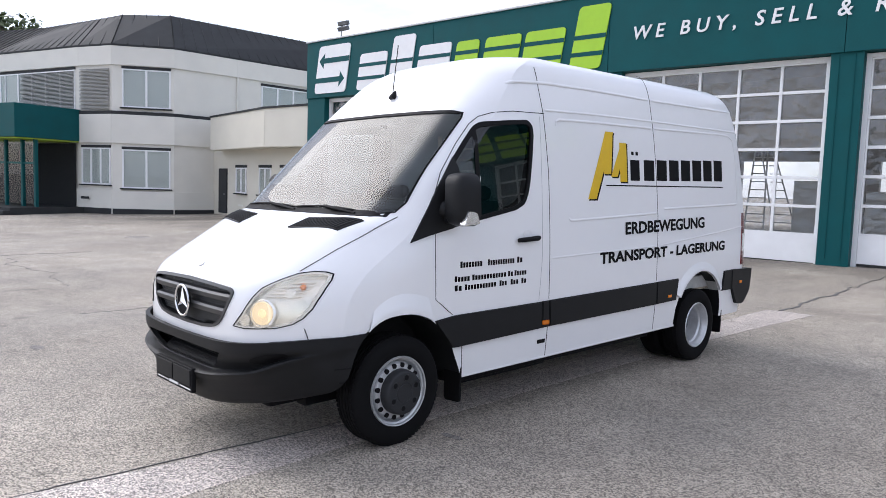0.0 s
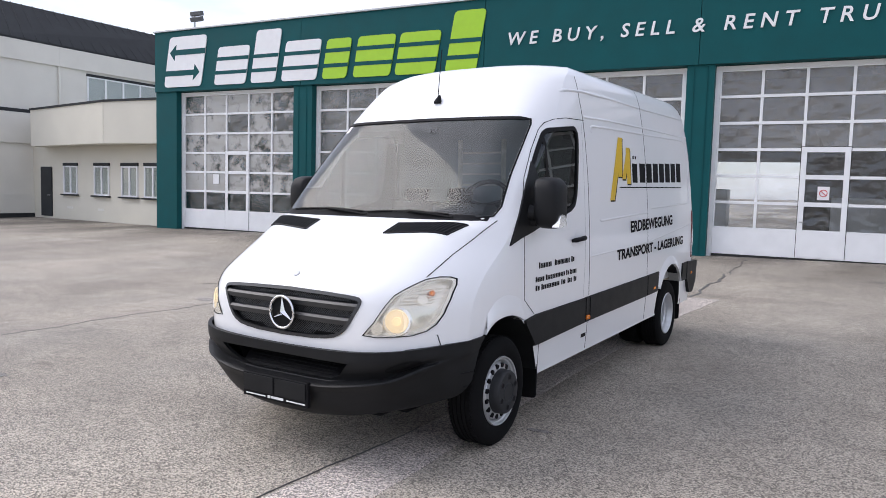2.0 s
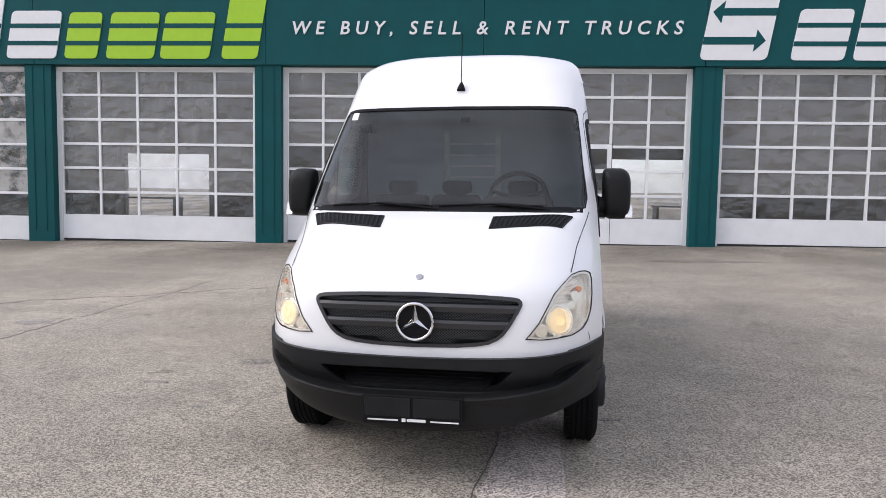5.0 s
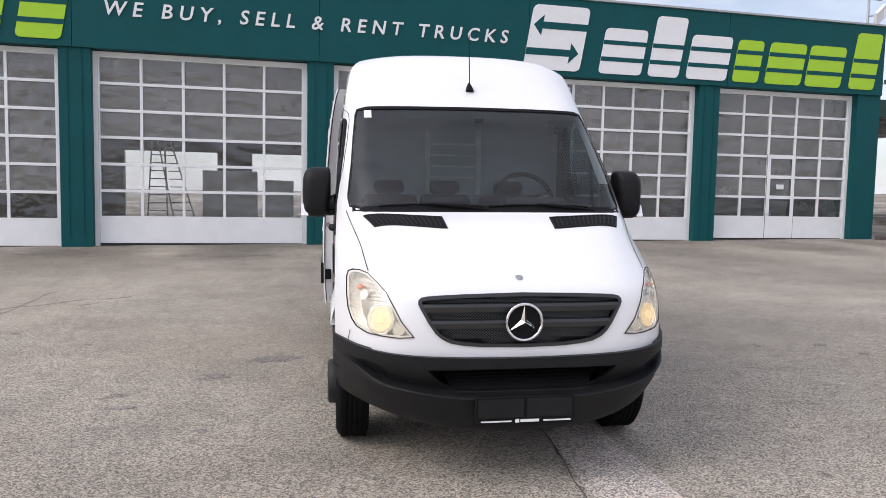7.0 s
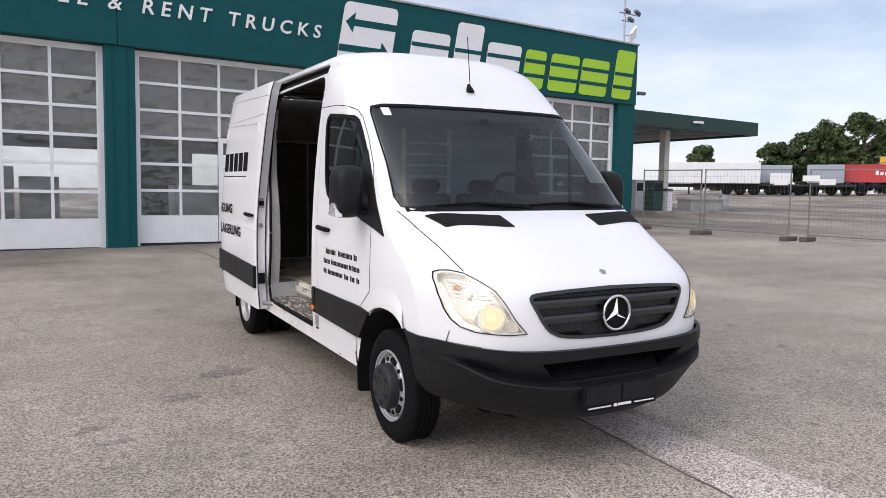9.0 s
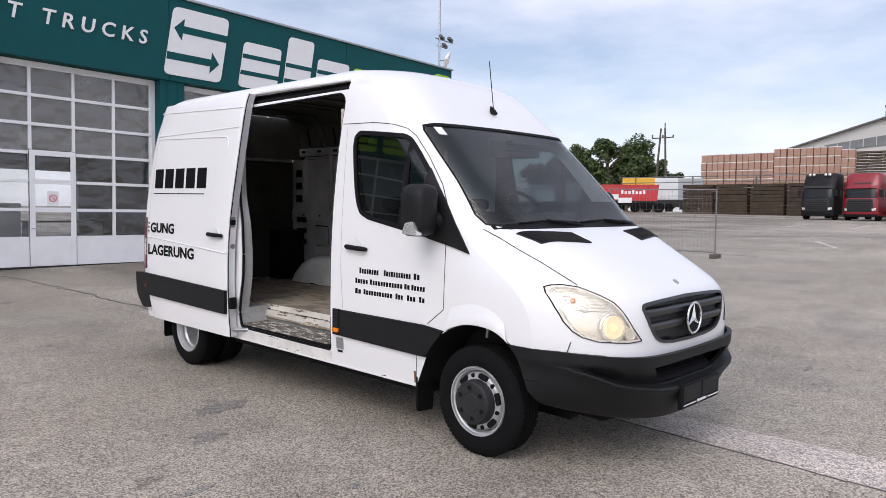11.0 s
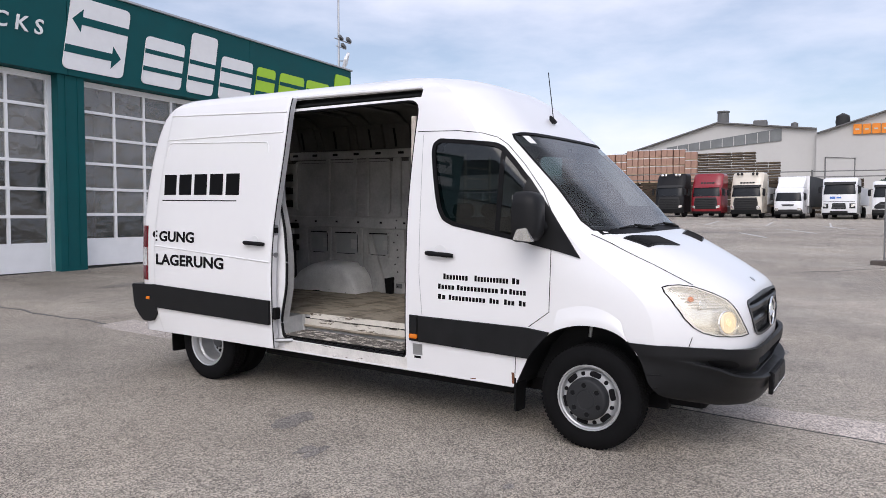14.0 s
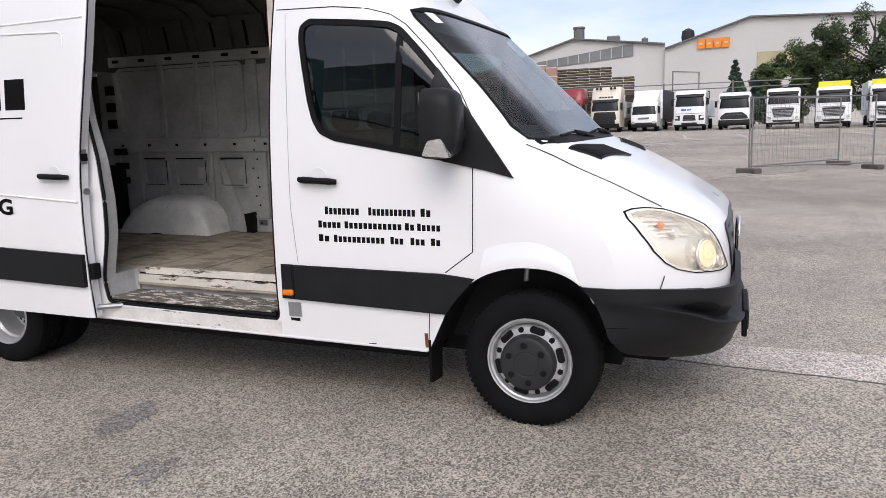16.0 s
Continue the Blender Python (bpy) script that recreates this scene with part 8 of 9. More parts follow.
part("board", bbox(-0.02, -0.45, 0, 0.0, 0.05, 0.16), M_SIGNWHITE, sg)
for yy, zz in ((8.62, 1.60), (7.25, 1.62)):
    sg = thing("fence_sign", pose(16.85, yy, ground_z(16.9, yy) + zz), "small white notice hung on the fence", "notice", group="fence notices")
    part("board", bbox(-0.03, -0.22, 0, -0.01, 0.22, 0.16), M_SIGNWHITE, sg)

# ---- parked trucks ----
M_TRUCKGLASS = mat("truck_windscreen", (0.010, 0.012, 0.014), 0.25, var=0.2, spec=0.3)


def paint(name, c):
    return mat(name, c, 0.3, var=0.06, scale=2, coat=0.5)


M_CABS = {"black": mat("black_cab_paint", (0.008, 0.008, 0.009), 0.5, var=0.1, spec=0.25), "red": paint("red_cab_paint", (0.24, 0.006, 0.014)),
          "cream": paint("cream_cab_paint", (0.68, 0.62, 0.52)), "white": M_WHITE}
M_TIPRED = paint("red_tipper_paint", (0.50, 0.012, 0.022))
M_TARP = mat("dark_tarpaulin", (0.05, 0.053, 0.055), 0.6, var=0.2, scale=1.5)
M_YEL = paint("yellow_board", (0.75, 0.70, 0.02))
M_TRAILER = mat("white_trailer_skin", (0.76, 0.77, 0.78), 0.5, var=0.06, scale=1)


def road_wheel(parent, x, y, r=0.5, w=0.3, axis="y", name="wheel"):
    t = part(name, blathe([(r * 0.55, -w / 2), (r * 0.9, -w / 2), (r, -w * 0.4), (r, w * 0.4), (r * 0.9, w / 2), (r * 0.55, w / 2)], axis, 24, Matrix.Translation((x, y, r))), M_RUBBER, parent, smooth=40)
    part("rim", blathe([(r * 0.56, -w * 0.45), (r * 0.5, -w * 0.3), (r * 0.2, -w * 0.25), (r * 0.2, w * 0.25), (r * 0.5, w * 0.3), (r * 0.56, w * 0.45)], axis, 20, Matrix.Translation((x, y, r))), M_STEEL, t, smooth=40)


def truck(x, y, colour, height, body, label, front="bars", topcap=None, small=False, turn=-9, pane=None):
    """A cab-over truck that looks towards -x; its nose stands at x. front: the grille, bars, wedge, mask, slit or low."""
    t = thing("truck", pose(x, y, ground_z(x, y), 0, 0, turn), label, "truck", group="parked trucks")
    p = M_CABS[colour]
    hw = 1.08 if small else 1.24
    h = height
    z_gl, z_gt = pane or ((1.42, 2.15) if small else (1.98, 2.82))
    keys = [(0.30, 0.10), (0.62, 0.0), (1.10, -0.03), (z_gl, 0.03), (z_gt, 0.24), (min(h - 0.1, z_gt + 0.35), 0.38), (h, 0.85 if h > 3.5 else 0.55)]

    def face(yy, z, lift=0.0):
        return Vector((curve(z, keys) + 0.24 * min(1.0, abs(yy) / hw) ** 5 - lift, yy, z))

    levels = [0.42, 0.62, 0.9, 1.2, z_gl - 0.1, z_gl, (z_gl + z_gt) / 2, z_gt, z_gt + 0.15, h - 0.22, h - 0.08, h]
    bm = bmesh.new()
    rings = []
    for z in levels:
        k = 1.0 if z < h - 0.2 else (0.97 if z < h - 0.05 else 0.88)
        ys = [hw * math.sin(math.pi / 2 * i / 8) for i in range(-8, 9)]
        ring = [bm.verts.new((face(v, z).x, v * k, z)) for v in ys]
        ring += [bm.verts.new((1.2, hw * k, z)), bm.verts.new((2.15, hw * k, z)), bm.verts.new((2.15, -hw * k, z)), bm.verts.new((1.2, -hw * k, z))]
        rings.append(ring)
    n = len(rings[0])
    for a, b in zip(rings, rings[1:]):
        for i in range(n):
            bm.faces.new((a[i], a[(i + 1) % n], b[(i + 1) % n], b[i]))
    bm.faces.new(rings[0][::-1])
    bm.faces.new(rings[-1])
    cab = part("cab", bm, p, t, smooth=40)

    def patch(name, poly, m_, lift=0.012, back=0.04, parent=cab, label_=""):
        full = poly + [(-v, z) for v, z in poly[::-1]]
        return part(name, sheet(bmesh.new(), outline_grid(full, lambda v, z: face(v, z, lift), 8, 14), (back, 0, 0)), m_, parent, label_, smooth=40)

    def bar(name, w, z, r, m_, lift=0.03):
        return part(name, btube([face(-w + 2 * w * i / 12, z, lift) for i in range(13)], r, 6), m_, cab, smooth=60)

    patch("windscreen", [(hw - 0.10, z_gl), (hw - 0.13, z_gl + 0.25), (hw - 0.20, z_gt - 0.04)], M_TRUCKGLASS)
    patch("bumper", [(hw - 0.02, 0.34), (hw - 0.01, 0.52)], M_BLACK, 0.05, 0.20)
    if front == "bars":
        patch("grille", [(hw * 0.70, 0.62), (hw * 0.80, 1.2), (hw * 0.70, z_gl - 0.08)], M_SEAL0, 0.015)
        for k in range(6):
            bar("grille_bar", hw * 0.68, 0.80 + k * (z_gl - 1.02) / 5.2, 0.022, M_BLACK)
        patch("front_bumper", [(hw - 0.05, 0.40), (hw - 0.03, 0.70)], p if colour == "red" else M_BLACK, 0.03)
    elif front == "wedge":
        g = patch("grille", [(hw * 0.48, 0.92), (hw * 0.56, 1.15), (hw * 0.66, 1.62)], M_SEAL0, 0.02)
        for k in range(5):
            bar("grille_bar", hw * (0.47 + 0.025 * k), 0.99 + k * 0.11, 0.022, M_GALV)
        for e in (-1, 1):
            part("grille_edge", btube([face(e * hw * q, z, 0.03) for q, z in ((0.49, 0.90), (0.57, 1.15), (0.67, 1.64))], 0.022, 6), M_GALV, cab)
        bar("grille_head", hw * 0.60, 1.70, 0.035, M_GALV)
        patch("bumper_slot", [(hw * 0.55, 0.56), (hw * 0.62, 0.70)], M_SEAL0, 0.022)
    elif front == "mask":
        patch("grille", [(hw * 0.42, 0.82), (hw * 0.36, 1.28)], M_SEAL0, 0.03)
        for k in range(3):
            bar("grille_bar", hw * 0.36, 0.92 + k * 0.13, 0.018, M_GREY, 0.045)
        for e in (-1, 1):
            patch_l = [[face(e * hw * q, z, 0.02) for q in (0.60, 0.75, 0.92)] for z in (0.86, 1.0, 1.25)]
            part("lamp_mask", sheet(bmesh.new(), patch_l, (0.03, 0, 0)), M_SEAL0, cab, smooth=40)
        bar("wing_line", hw * 0.9, 1.40, 0.018, M_SEAL0, 0.008)
        part("caption_bar", sheet(bmesh.new(), [[face(v, z, 0.006) for v in (0.25, 0.45, 0.65)] for z in (1.62, 1.80)], (0.01, 0, 0)), M_BLUEFILM, cab)
        part("caption_bar", sheet(bmesh.new(), [[face(v, z, 0.006) for v in (-0.15, 0.02, 0.18)] for z in (1.65, 1.78)], (0.01, 0, 0)), M_BLUEFILM, cab)
        patch("bumper_slot", [(hw * 0.5, 0.52), (hw * 0.5, 0.66)], M_SEAL0, 0.022)
    elif front == "slit":
        patch("grille", [(hw * 0.38, 1.02), (hw * 0.44, 1.16)], M_SEAL0, 0.02)
        bar("grille_bar", hw * 0.38, 1.09, 0.014, M_GALV)
        patch("front_bumper", [(hw - 0.04, 0.40), (hw - 0.03, 0.74)], M_SEAL0, 0.03)
    else:
        patch("grille", [(hw * 0.86, 0.86), (hw * 0.84, 1.10), (hw * 0.50, 1.40)], M_SEAL0, 0.02)
        bar("grille_bar", hw * 0.5, 1.20, 0.02, M_GREY)
        patch("front_bumper", [(hw - 0.03, 0.36), (hw - 0.03, 0.80)], M_SEAL0, 0.04)
    lz = 0.78 if front in ("bars", "wedge") else (0.98 if front == "mask" else 0.66)
    for e in (-1, 1):
        part("headlamp", sheet(bmesh.new(), [[face(e * (hw - w), z + 0.25 * (0.3 - w) * (front != "slit"), 0.035) for w in (0.10, 0.22, 0.36)] for z in (lz, lz + 0.10, lz + 0.20)], (0.05, 0, 0)), M_REFLECTOR, cab, smooth=40)
        part("mirror", bbox(0.04, e * (hw + 0.17) - 0.10, z_gl + 0.10, 0.20, e * (hw + 0.17) + 0.10, z_gl + 0.62, bevel=0.05), M_BLACK, cab)
        part("mirror_arm", btube([(0.35, e * (hw - 0.03), z_gl + 0.66), (0.12, e * (hw + 0.17), z_gl + 0.60)], 0.03, 6), M_BLACK, cab)
        part("side_window", bbox(0.55, e * hw - 0.012, z_gl + 0.05, 1.25, e * hw + 0.012, z_gt - 0.15), M_TRUCKGLASS, cab)
        part("door_gap", bbox(1.36, e * hw - 0.008, 0.95, 1.375, e * hw + 0.008, z_gt), M_SEAL0, cab)
        part("step", bbox(0.35, e * (hw - 0.06) - 0.04, 0.35, 1.3, e * (hw - 0.06) + 0.07, 0.66, bevel=0.02), M_BLACK, cab)
        part("wiper", btube([face(e * 0.10, z_gl - 0.02, 0.03), face(e * 0.62, z_gl + 0.16, 0.03)], 0.014, 5), M_SEAL0, cab)
    if front != "slit":
        vis = [[face(v, z, 0.10 - (z - z_gt) * 0.35) for v in [(hw - 0.12) * (i / 6 - 1) for i in range(13)]] for z in (z_gt - 0.06, z_gt + 0.06, z_gt + 0.15)]
        part("sun_visor", sheet(bmesh.new(), vis, (0.03, 0, 0)), p if colour == "red" else M_SEAL0, cab, smooth=40)
    if topcap:
        part("roof_board", bbox(0.75, -hw + 0.12, h + 0.002, 0.92, hw - 0.12, h + 0.42, bevel=0.02), topcap, cab)
    if colour in ("black", "cream"):
        for e in (-0.75, -0.45, 0.45, 0.75):
            part("roof_lamp", blathe([(0.11, 0.0), (0.11, -0.10), (0.08, -0.13), (0.01, -0.14)], "x", 14, Matrix.Translation((0.62, e, h - 0.12))), M_REFLECTOR if colour == "black" else M_SEAL0, cab, smooth=40)
    if colour in ("red", "cream"):
        for v in (-0.62, -0.38, -0.14, 0.10, 0.34):
            part("caption_bar", sheet(bmesh.new(), [[face(w, z, 0.012) for w in (v, v + 0.09, v + 0.18)] for z in (z_gt + 0.27, z_gt + 0.40)], (0.02, 0, 0)), M_SEAL0, cab)
    if body == "box":
        part("box_body", bbox(2.30, -1.22, 1.0, 8.5, 1.22, 3.52, bevel=0.03), M_TARP, t, "dark tarpaulin box body")
        part("box_front", bbox(2.22, -1.20, 1.05, 2.296, 1.20, 3.50, bevel=0.02), M_WHITE, t)
        part("wind_deflector", bprism([(0.75, h), (2.2, h), (2.2, 3.40), (1.9, 3.38)], -1.0, 1.0, "y"), M_WHITE, t, "white roof wind deflector")
    elif body == "white_box":
        part("box_body", bbox(2.6, -1.25, 1.1, 9.0, 1.25, 3.7, bevel=0.03), M_TRAILER, t)
    elif body == "flat":
        part("flat_body", bbox(2.6, -1.22, 1.15, 8.2, 1.22, 2.6, bevel=0.03), M_TRAILER, t, "white drop-side body")
        part("head_board", bbox(2.45, -1.22, 1.15, 2.58, 1.22, 3.15, bevel=0.02), M_TRAILER, t)
    part("chassis", bbox(1.4, -0.45, 0.6, 7.5, 0.45, 0.95), M_BLACK, t)
    part("side_tank", bbox(2.5, -1.15, 0.45, 4.0, -0.6, 1.0, bevel=0.08), M_GALV, t)
    r = 0.40 if small else 0.5
    for xx in (0.95, 5.6):
        for e in (-1, 1):
            road_wheel(t, xx, e * (hw - 0.16), r, 0.30)
    return t


M_BLUEFILM = paint("blue_film", (0.05, 0.16, 0.50))
truck(60.0, 10.5, "black", 3.75, "tractor", "black high-roof tractor truck with a row of roof lamps", pane=(1.78, 2.60))
truck(60.0, 7.45, "red", 3.75, "tractor", "red high-roof tractor truck with a dark grille", pane=(1.78, 2.60))
truck(60.0, 4.30, "cream", 3.80, "flat", "cream and black tractor truck with roof lamps", pane=(1.78, 2.60))
truck(60.0, 1.10, "white", 2.55, "box", "small white truck with a dark tarpaulin box body", "slit", small=True)
truck(60.2, -2.55, "white", 3.30, "flat", "white construction truck with blue caption bars", "mask")
truck(60.8, -6.05, "white", 3.05, "tractor", "white low-cab truck with a black bumper", "low", pane=(1.75, 2.60))
truck(60.6, -9.7, "white", 3.25, "tractor", "white tractor truck with a wedge-shaped grille", "wedge")
truck(60.2, -13.3, "white", 3.25, "tractor", "white tractor truck with a yellow roof board", "wedge", topcap=M_YEL)
truck(59.8, -17.0, "white", 3.30, "white_box", "white truck with a wedge-shaped grille and yellow roof board", "wedge", topcap=M_YEL)


def trailer(x, y, turn, length, kind, label):
    t = thing("trailer", pose(x, y, ground_z(x, y), 0, 0, turn), label, "trailer", group="parked trailers")
    hl = length / 2
    if kind == "box":
        b = part("box_body", bbox(-hl, -1.25, 1.15, hl, 1.25, 3.2, bevel=0.03), M_TRAILER, t)
        part("front_panel", bbox(-hl - 0.05, -0.9, 2.4, -hl - 0.002, 0.9, 3.0), M_DARK, b)
        for k in range(1, 9):
            part("panel_seam", bbox(-hl + length * k / 9 - 0.02, -1.262, 1.2, -hl + length * k / 9 + 0.004, -1.251, 3.15), M_TRAILER, b)
    elif kind == "tipper":
        bm = bmesh.new()
        prism(bm, [(-hl, 1.35), (hl, 1.2), (hl + 0.2, 2.85), (-hl - 0.4, 2.85)], -1.2, 1.2, "y")
        b = part("tub", bm, M_TIPRED, t, "red steel tipping tub")
        for k in range(7):
            part("caption_bar", bbox(-0.35 + k * 0.38, -1.215, 1.95, -0.10 + k * 0.38, -1.203, 2.25 + (0.12 if k % 3 == 0 else 0.0)), M_SIGNWHITE, b)
        part("tub_rim", bbox(-hl - 0.4, -1.28, 2.85, hl + 0.2, 1.28, 2.97), M_TIPRED, b)
    elif kind == "skip":
        part("skip_body", bbox(-hl, -1.2, 1.2, hl, 1.2, 2.95, bevel=0.03), M_GREYBLUE, t)
    else:
        part("swap_body", bbox(-hl, -1.2, 1.1, hl, 1.2, 2.15, bevel=0.02), M_TRAILER, t)
        for k in range(1, 6):
            part("panel_seam", bbox(-hl + length * k / 6 - 0.02, -1.212, 1.15, -hl + length * k / 6 + 0.004, -1.201, 2.10), M_TRAILER, t)
    part("chassis", bbox(-hl * 0.95, -0.5, 0.75, hl * 0.95, 0.5, 1.10), M_BLACK, t)
    for k in range(3):
        for s in (-1, 1):
            road_wheel(t, hl * 0.35 + k * 1.25, s * 1.05, 0.5, 0.32)
    part("landing_leg", bbox(-hl * 0.45, -0.8, 0.0, -hl * 0.45 + 0.12, -0.68, 0.9), M_BLACK, t)
    part("landing_leg", bbox(-hl * 0.45, 0.68, 0.0, -hl * 0.45 + 0.12, 0.8, 0.9), M_BLACK, t)
    return t


M_GREYBLUE = paint("grey_blue_skip", (0.30, 0.34, 0.38))
trailer(60.3, 43.2, -54, 9.2, "box", "white box trailer parked at the far side")
trailer(64.8, 38.3, -58.6, 2.0, "swap", "short white box on a low black chassis")
trailer(66.6, 41.0, -57.6, 4.6, "skip", "low grey skip on a trailer behind the white box")
trailer(67.2, 35.2, -61.2, 3.2, "skip", "grey tipping skip on a black chassis")
trailer(70.6, 31.8, -64.6, 6.8, "tipper", "red tipper trailer with a white caption bar")
fl = thing("flat_trailer", pose(65.4, 37.2, ground_z(65.4, 37.2), 0, 0, -59.8), "long black flatbed trailer with nothing on it", "trailer", group="parked trailers")
part("deck", bbox(-6.2, -1.2, 0.85, 5.2, 1.2, 1.05, bevel=0.02), M_SEAL0, fl)
part("beam", bbox(-6.0, -0.5, 0.55, 5.0, 0.5, 0.85), M_SEAL0, fl)
for xx in (-3.6, -2.3, -1.0):
    for sy in (-1, 1):
        road_wheel(fl, xx, sy * 1.05, 0.42, 0.30)
for px, py, c, nm in ((77.9, 32.7, "yellow", (0.75, 0.42, 0.02)), (79.0, 30.2, "white", (0.70, 0.72, 0.72)), (80.0, 27.8, "grey", (0.36, 0.38, 0.40))):
    yb = thing("container", pose(px, py, ground_z(px, py), 0, 0, -67), c + " steel container on a dark trailer", "container", group="containers at the far side")
    cb = part("body", bbox(-1.5 if c != "yellow" else -2.4, -1.2, 1.35, 1.25, 1.2, 3.85, bevel=0.03), paint(c + "_container_paint", nm), yb)
    for k in range(7):
        part("side_rib", bbox(-1.35 + k * 0.38, -1.24, 1.5, -1.22 + k * 0.38, -1.202, 3.75), cb.data.materials[0], cb)
    part("trailer_bed", bbox(-1.6, -1.15, 0.55, 1.4, 1.15, 1.30), M_SEAL0, yb)
    for sy in (-1, 1):
        road_wheel(yb, 0.2, sy * 1.0, 0.5, 0.3)
# twin-pole power line support behind the trailers
up = thing("power_pole", pose(88.9, 34.9, ground_z(88.9, 34.9), 0, 0, -67), "old wooden twin power pole with a cross arm", "power pole")
M_POLE = mat("weathered_pole_wood", (0.10, 0.085, 0.065), 0.9, var=0.3, scale=4)
for e in (-1, 1):
    part("pole", btube([(e * 0.85 - 0.2, 0, -0.3), (e * 0.25, 0, 10.9)], [0.17, 0.11], 8), M_POLE, up, smooth=60)
part("peak", btube([(0.25, 0, 10.0), (0.25, 0, 11.6)], 0.07, 8), M_POLE, up)
part("cross_arm", btube([(-1.4, 0, 9.6), (1.4, 0, 9.75)], 0.08, 6), M_POLE, up)
for xx in (-1.3, 0.0, 1.3):
    part("insulator", blathe([(0.05, 0.0), (0.11, 0.1), (0.08, 0.22), (0.11, 0.3), (0.03, 0.42)], "z", 10, Matrix.Translation((xx, 0, 9.7))), M_GREY, up, smooth=50)

# ---- sheds and stacked goods at the far side ----
M_SHED = mat("pale_sheet_wall", (0.54, 0.53, 0.51), 0.7, var=0.05, scale=0.2, fine=2)
M_SHEDROOF = mat("grey_sheet_roof", (0.13, 0.13, 0.13), 0.6, var=0.1, scale=0.3)
M_BAND = mat("dusty_glass_band", (0.17, 0.18, 0.18), 0.35, var=0.25, scale=0.6)
M_SIGNORANGE = mat("orange_sign", (0.80, 0.24, 0.01), 0.4, var=0.05)
M_BRICKPACK = mat("wrapped_brick_pack", (0.42, 0.25, 0.185), 0.7, var=0.15, scale=1.2)
M_TIMBER = mat("dark_weathered_timber", (0.055, 0.042, 0.03), 0.9, var=0.45, scale=2, spec=0.2)
M_PALLETS = mat("weathered_pallets", (0.10, 0.072, 0.047), 0.85, var=0.4, scale=2)


def shed(name, x, prof, depth_, label):
    t = thing(name, pose(0, 0, 0), label, "shed")
    bm = bmesh.new()
    prism(bm, [(y, z) for y, z in prof], x, x + depth_, "x")
    part("wall", bm, M_SHED, t)
    top = prof[1:-1]
    for (y0, z0), (y1, z1) in zip(top, top[1:]):
        bm = bmesh.new()
        prism(bm, [(y0, z0 + 0.004), (y1, z1 + 0.004), (y1, z1 + 0.20), (y0, z0 + 0.20)], x - 0.7, x + depth_, "x")
        part("roof", bm, M_SHEDROOF, t)
    return t


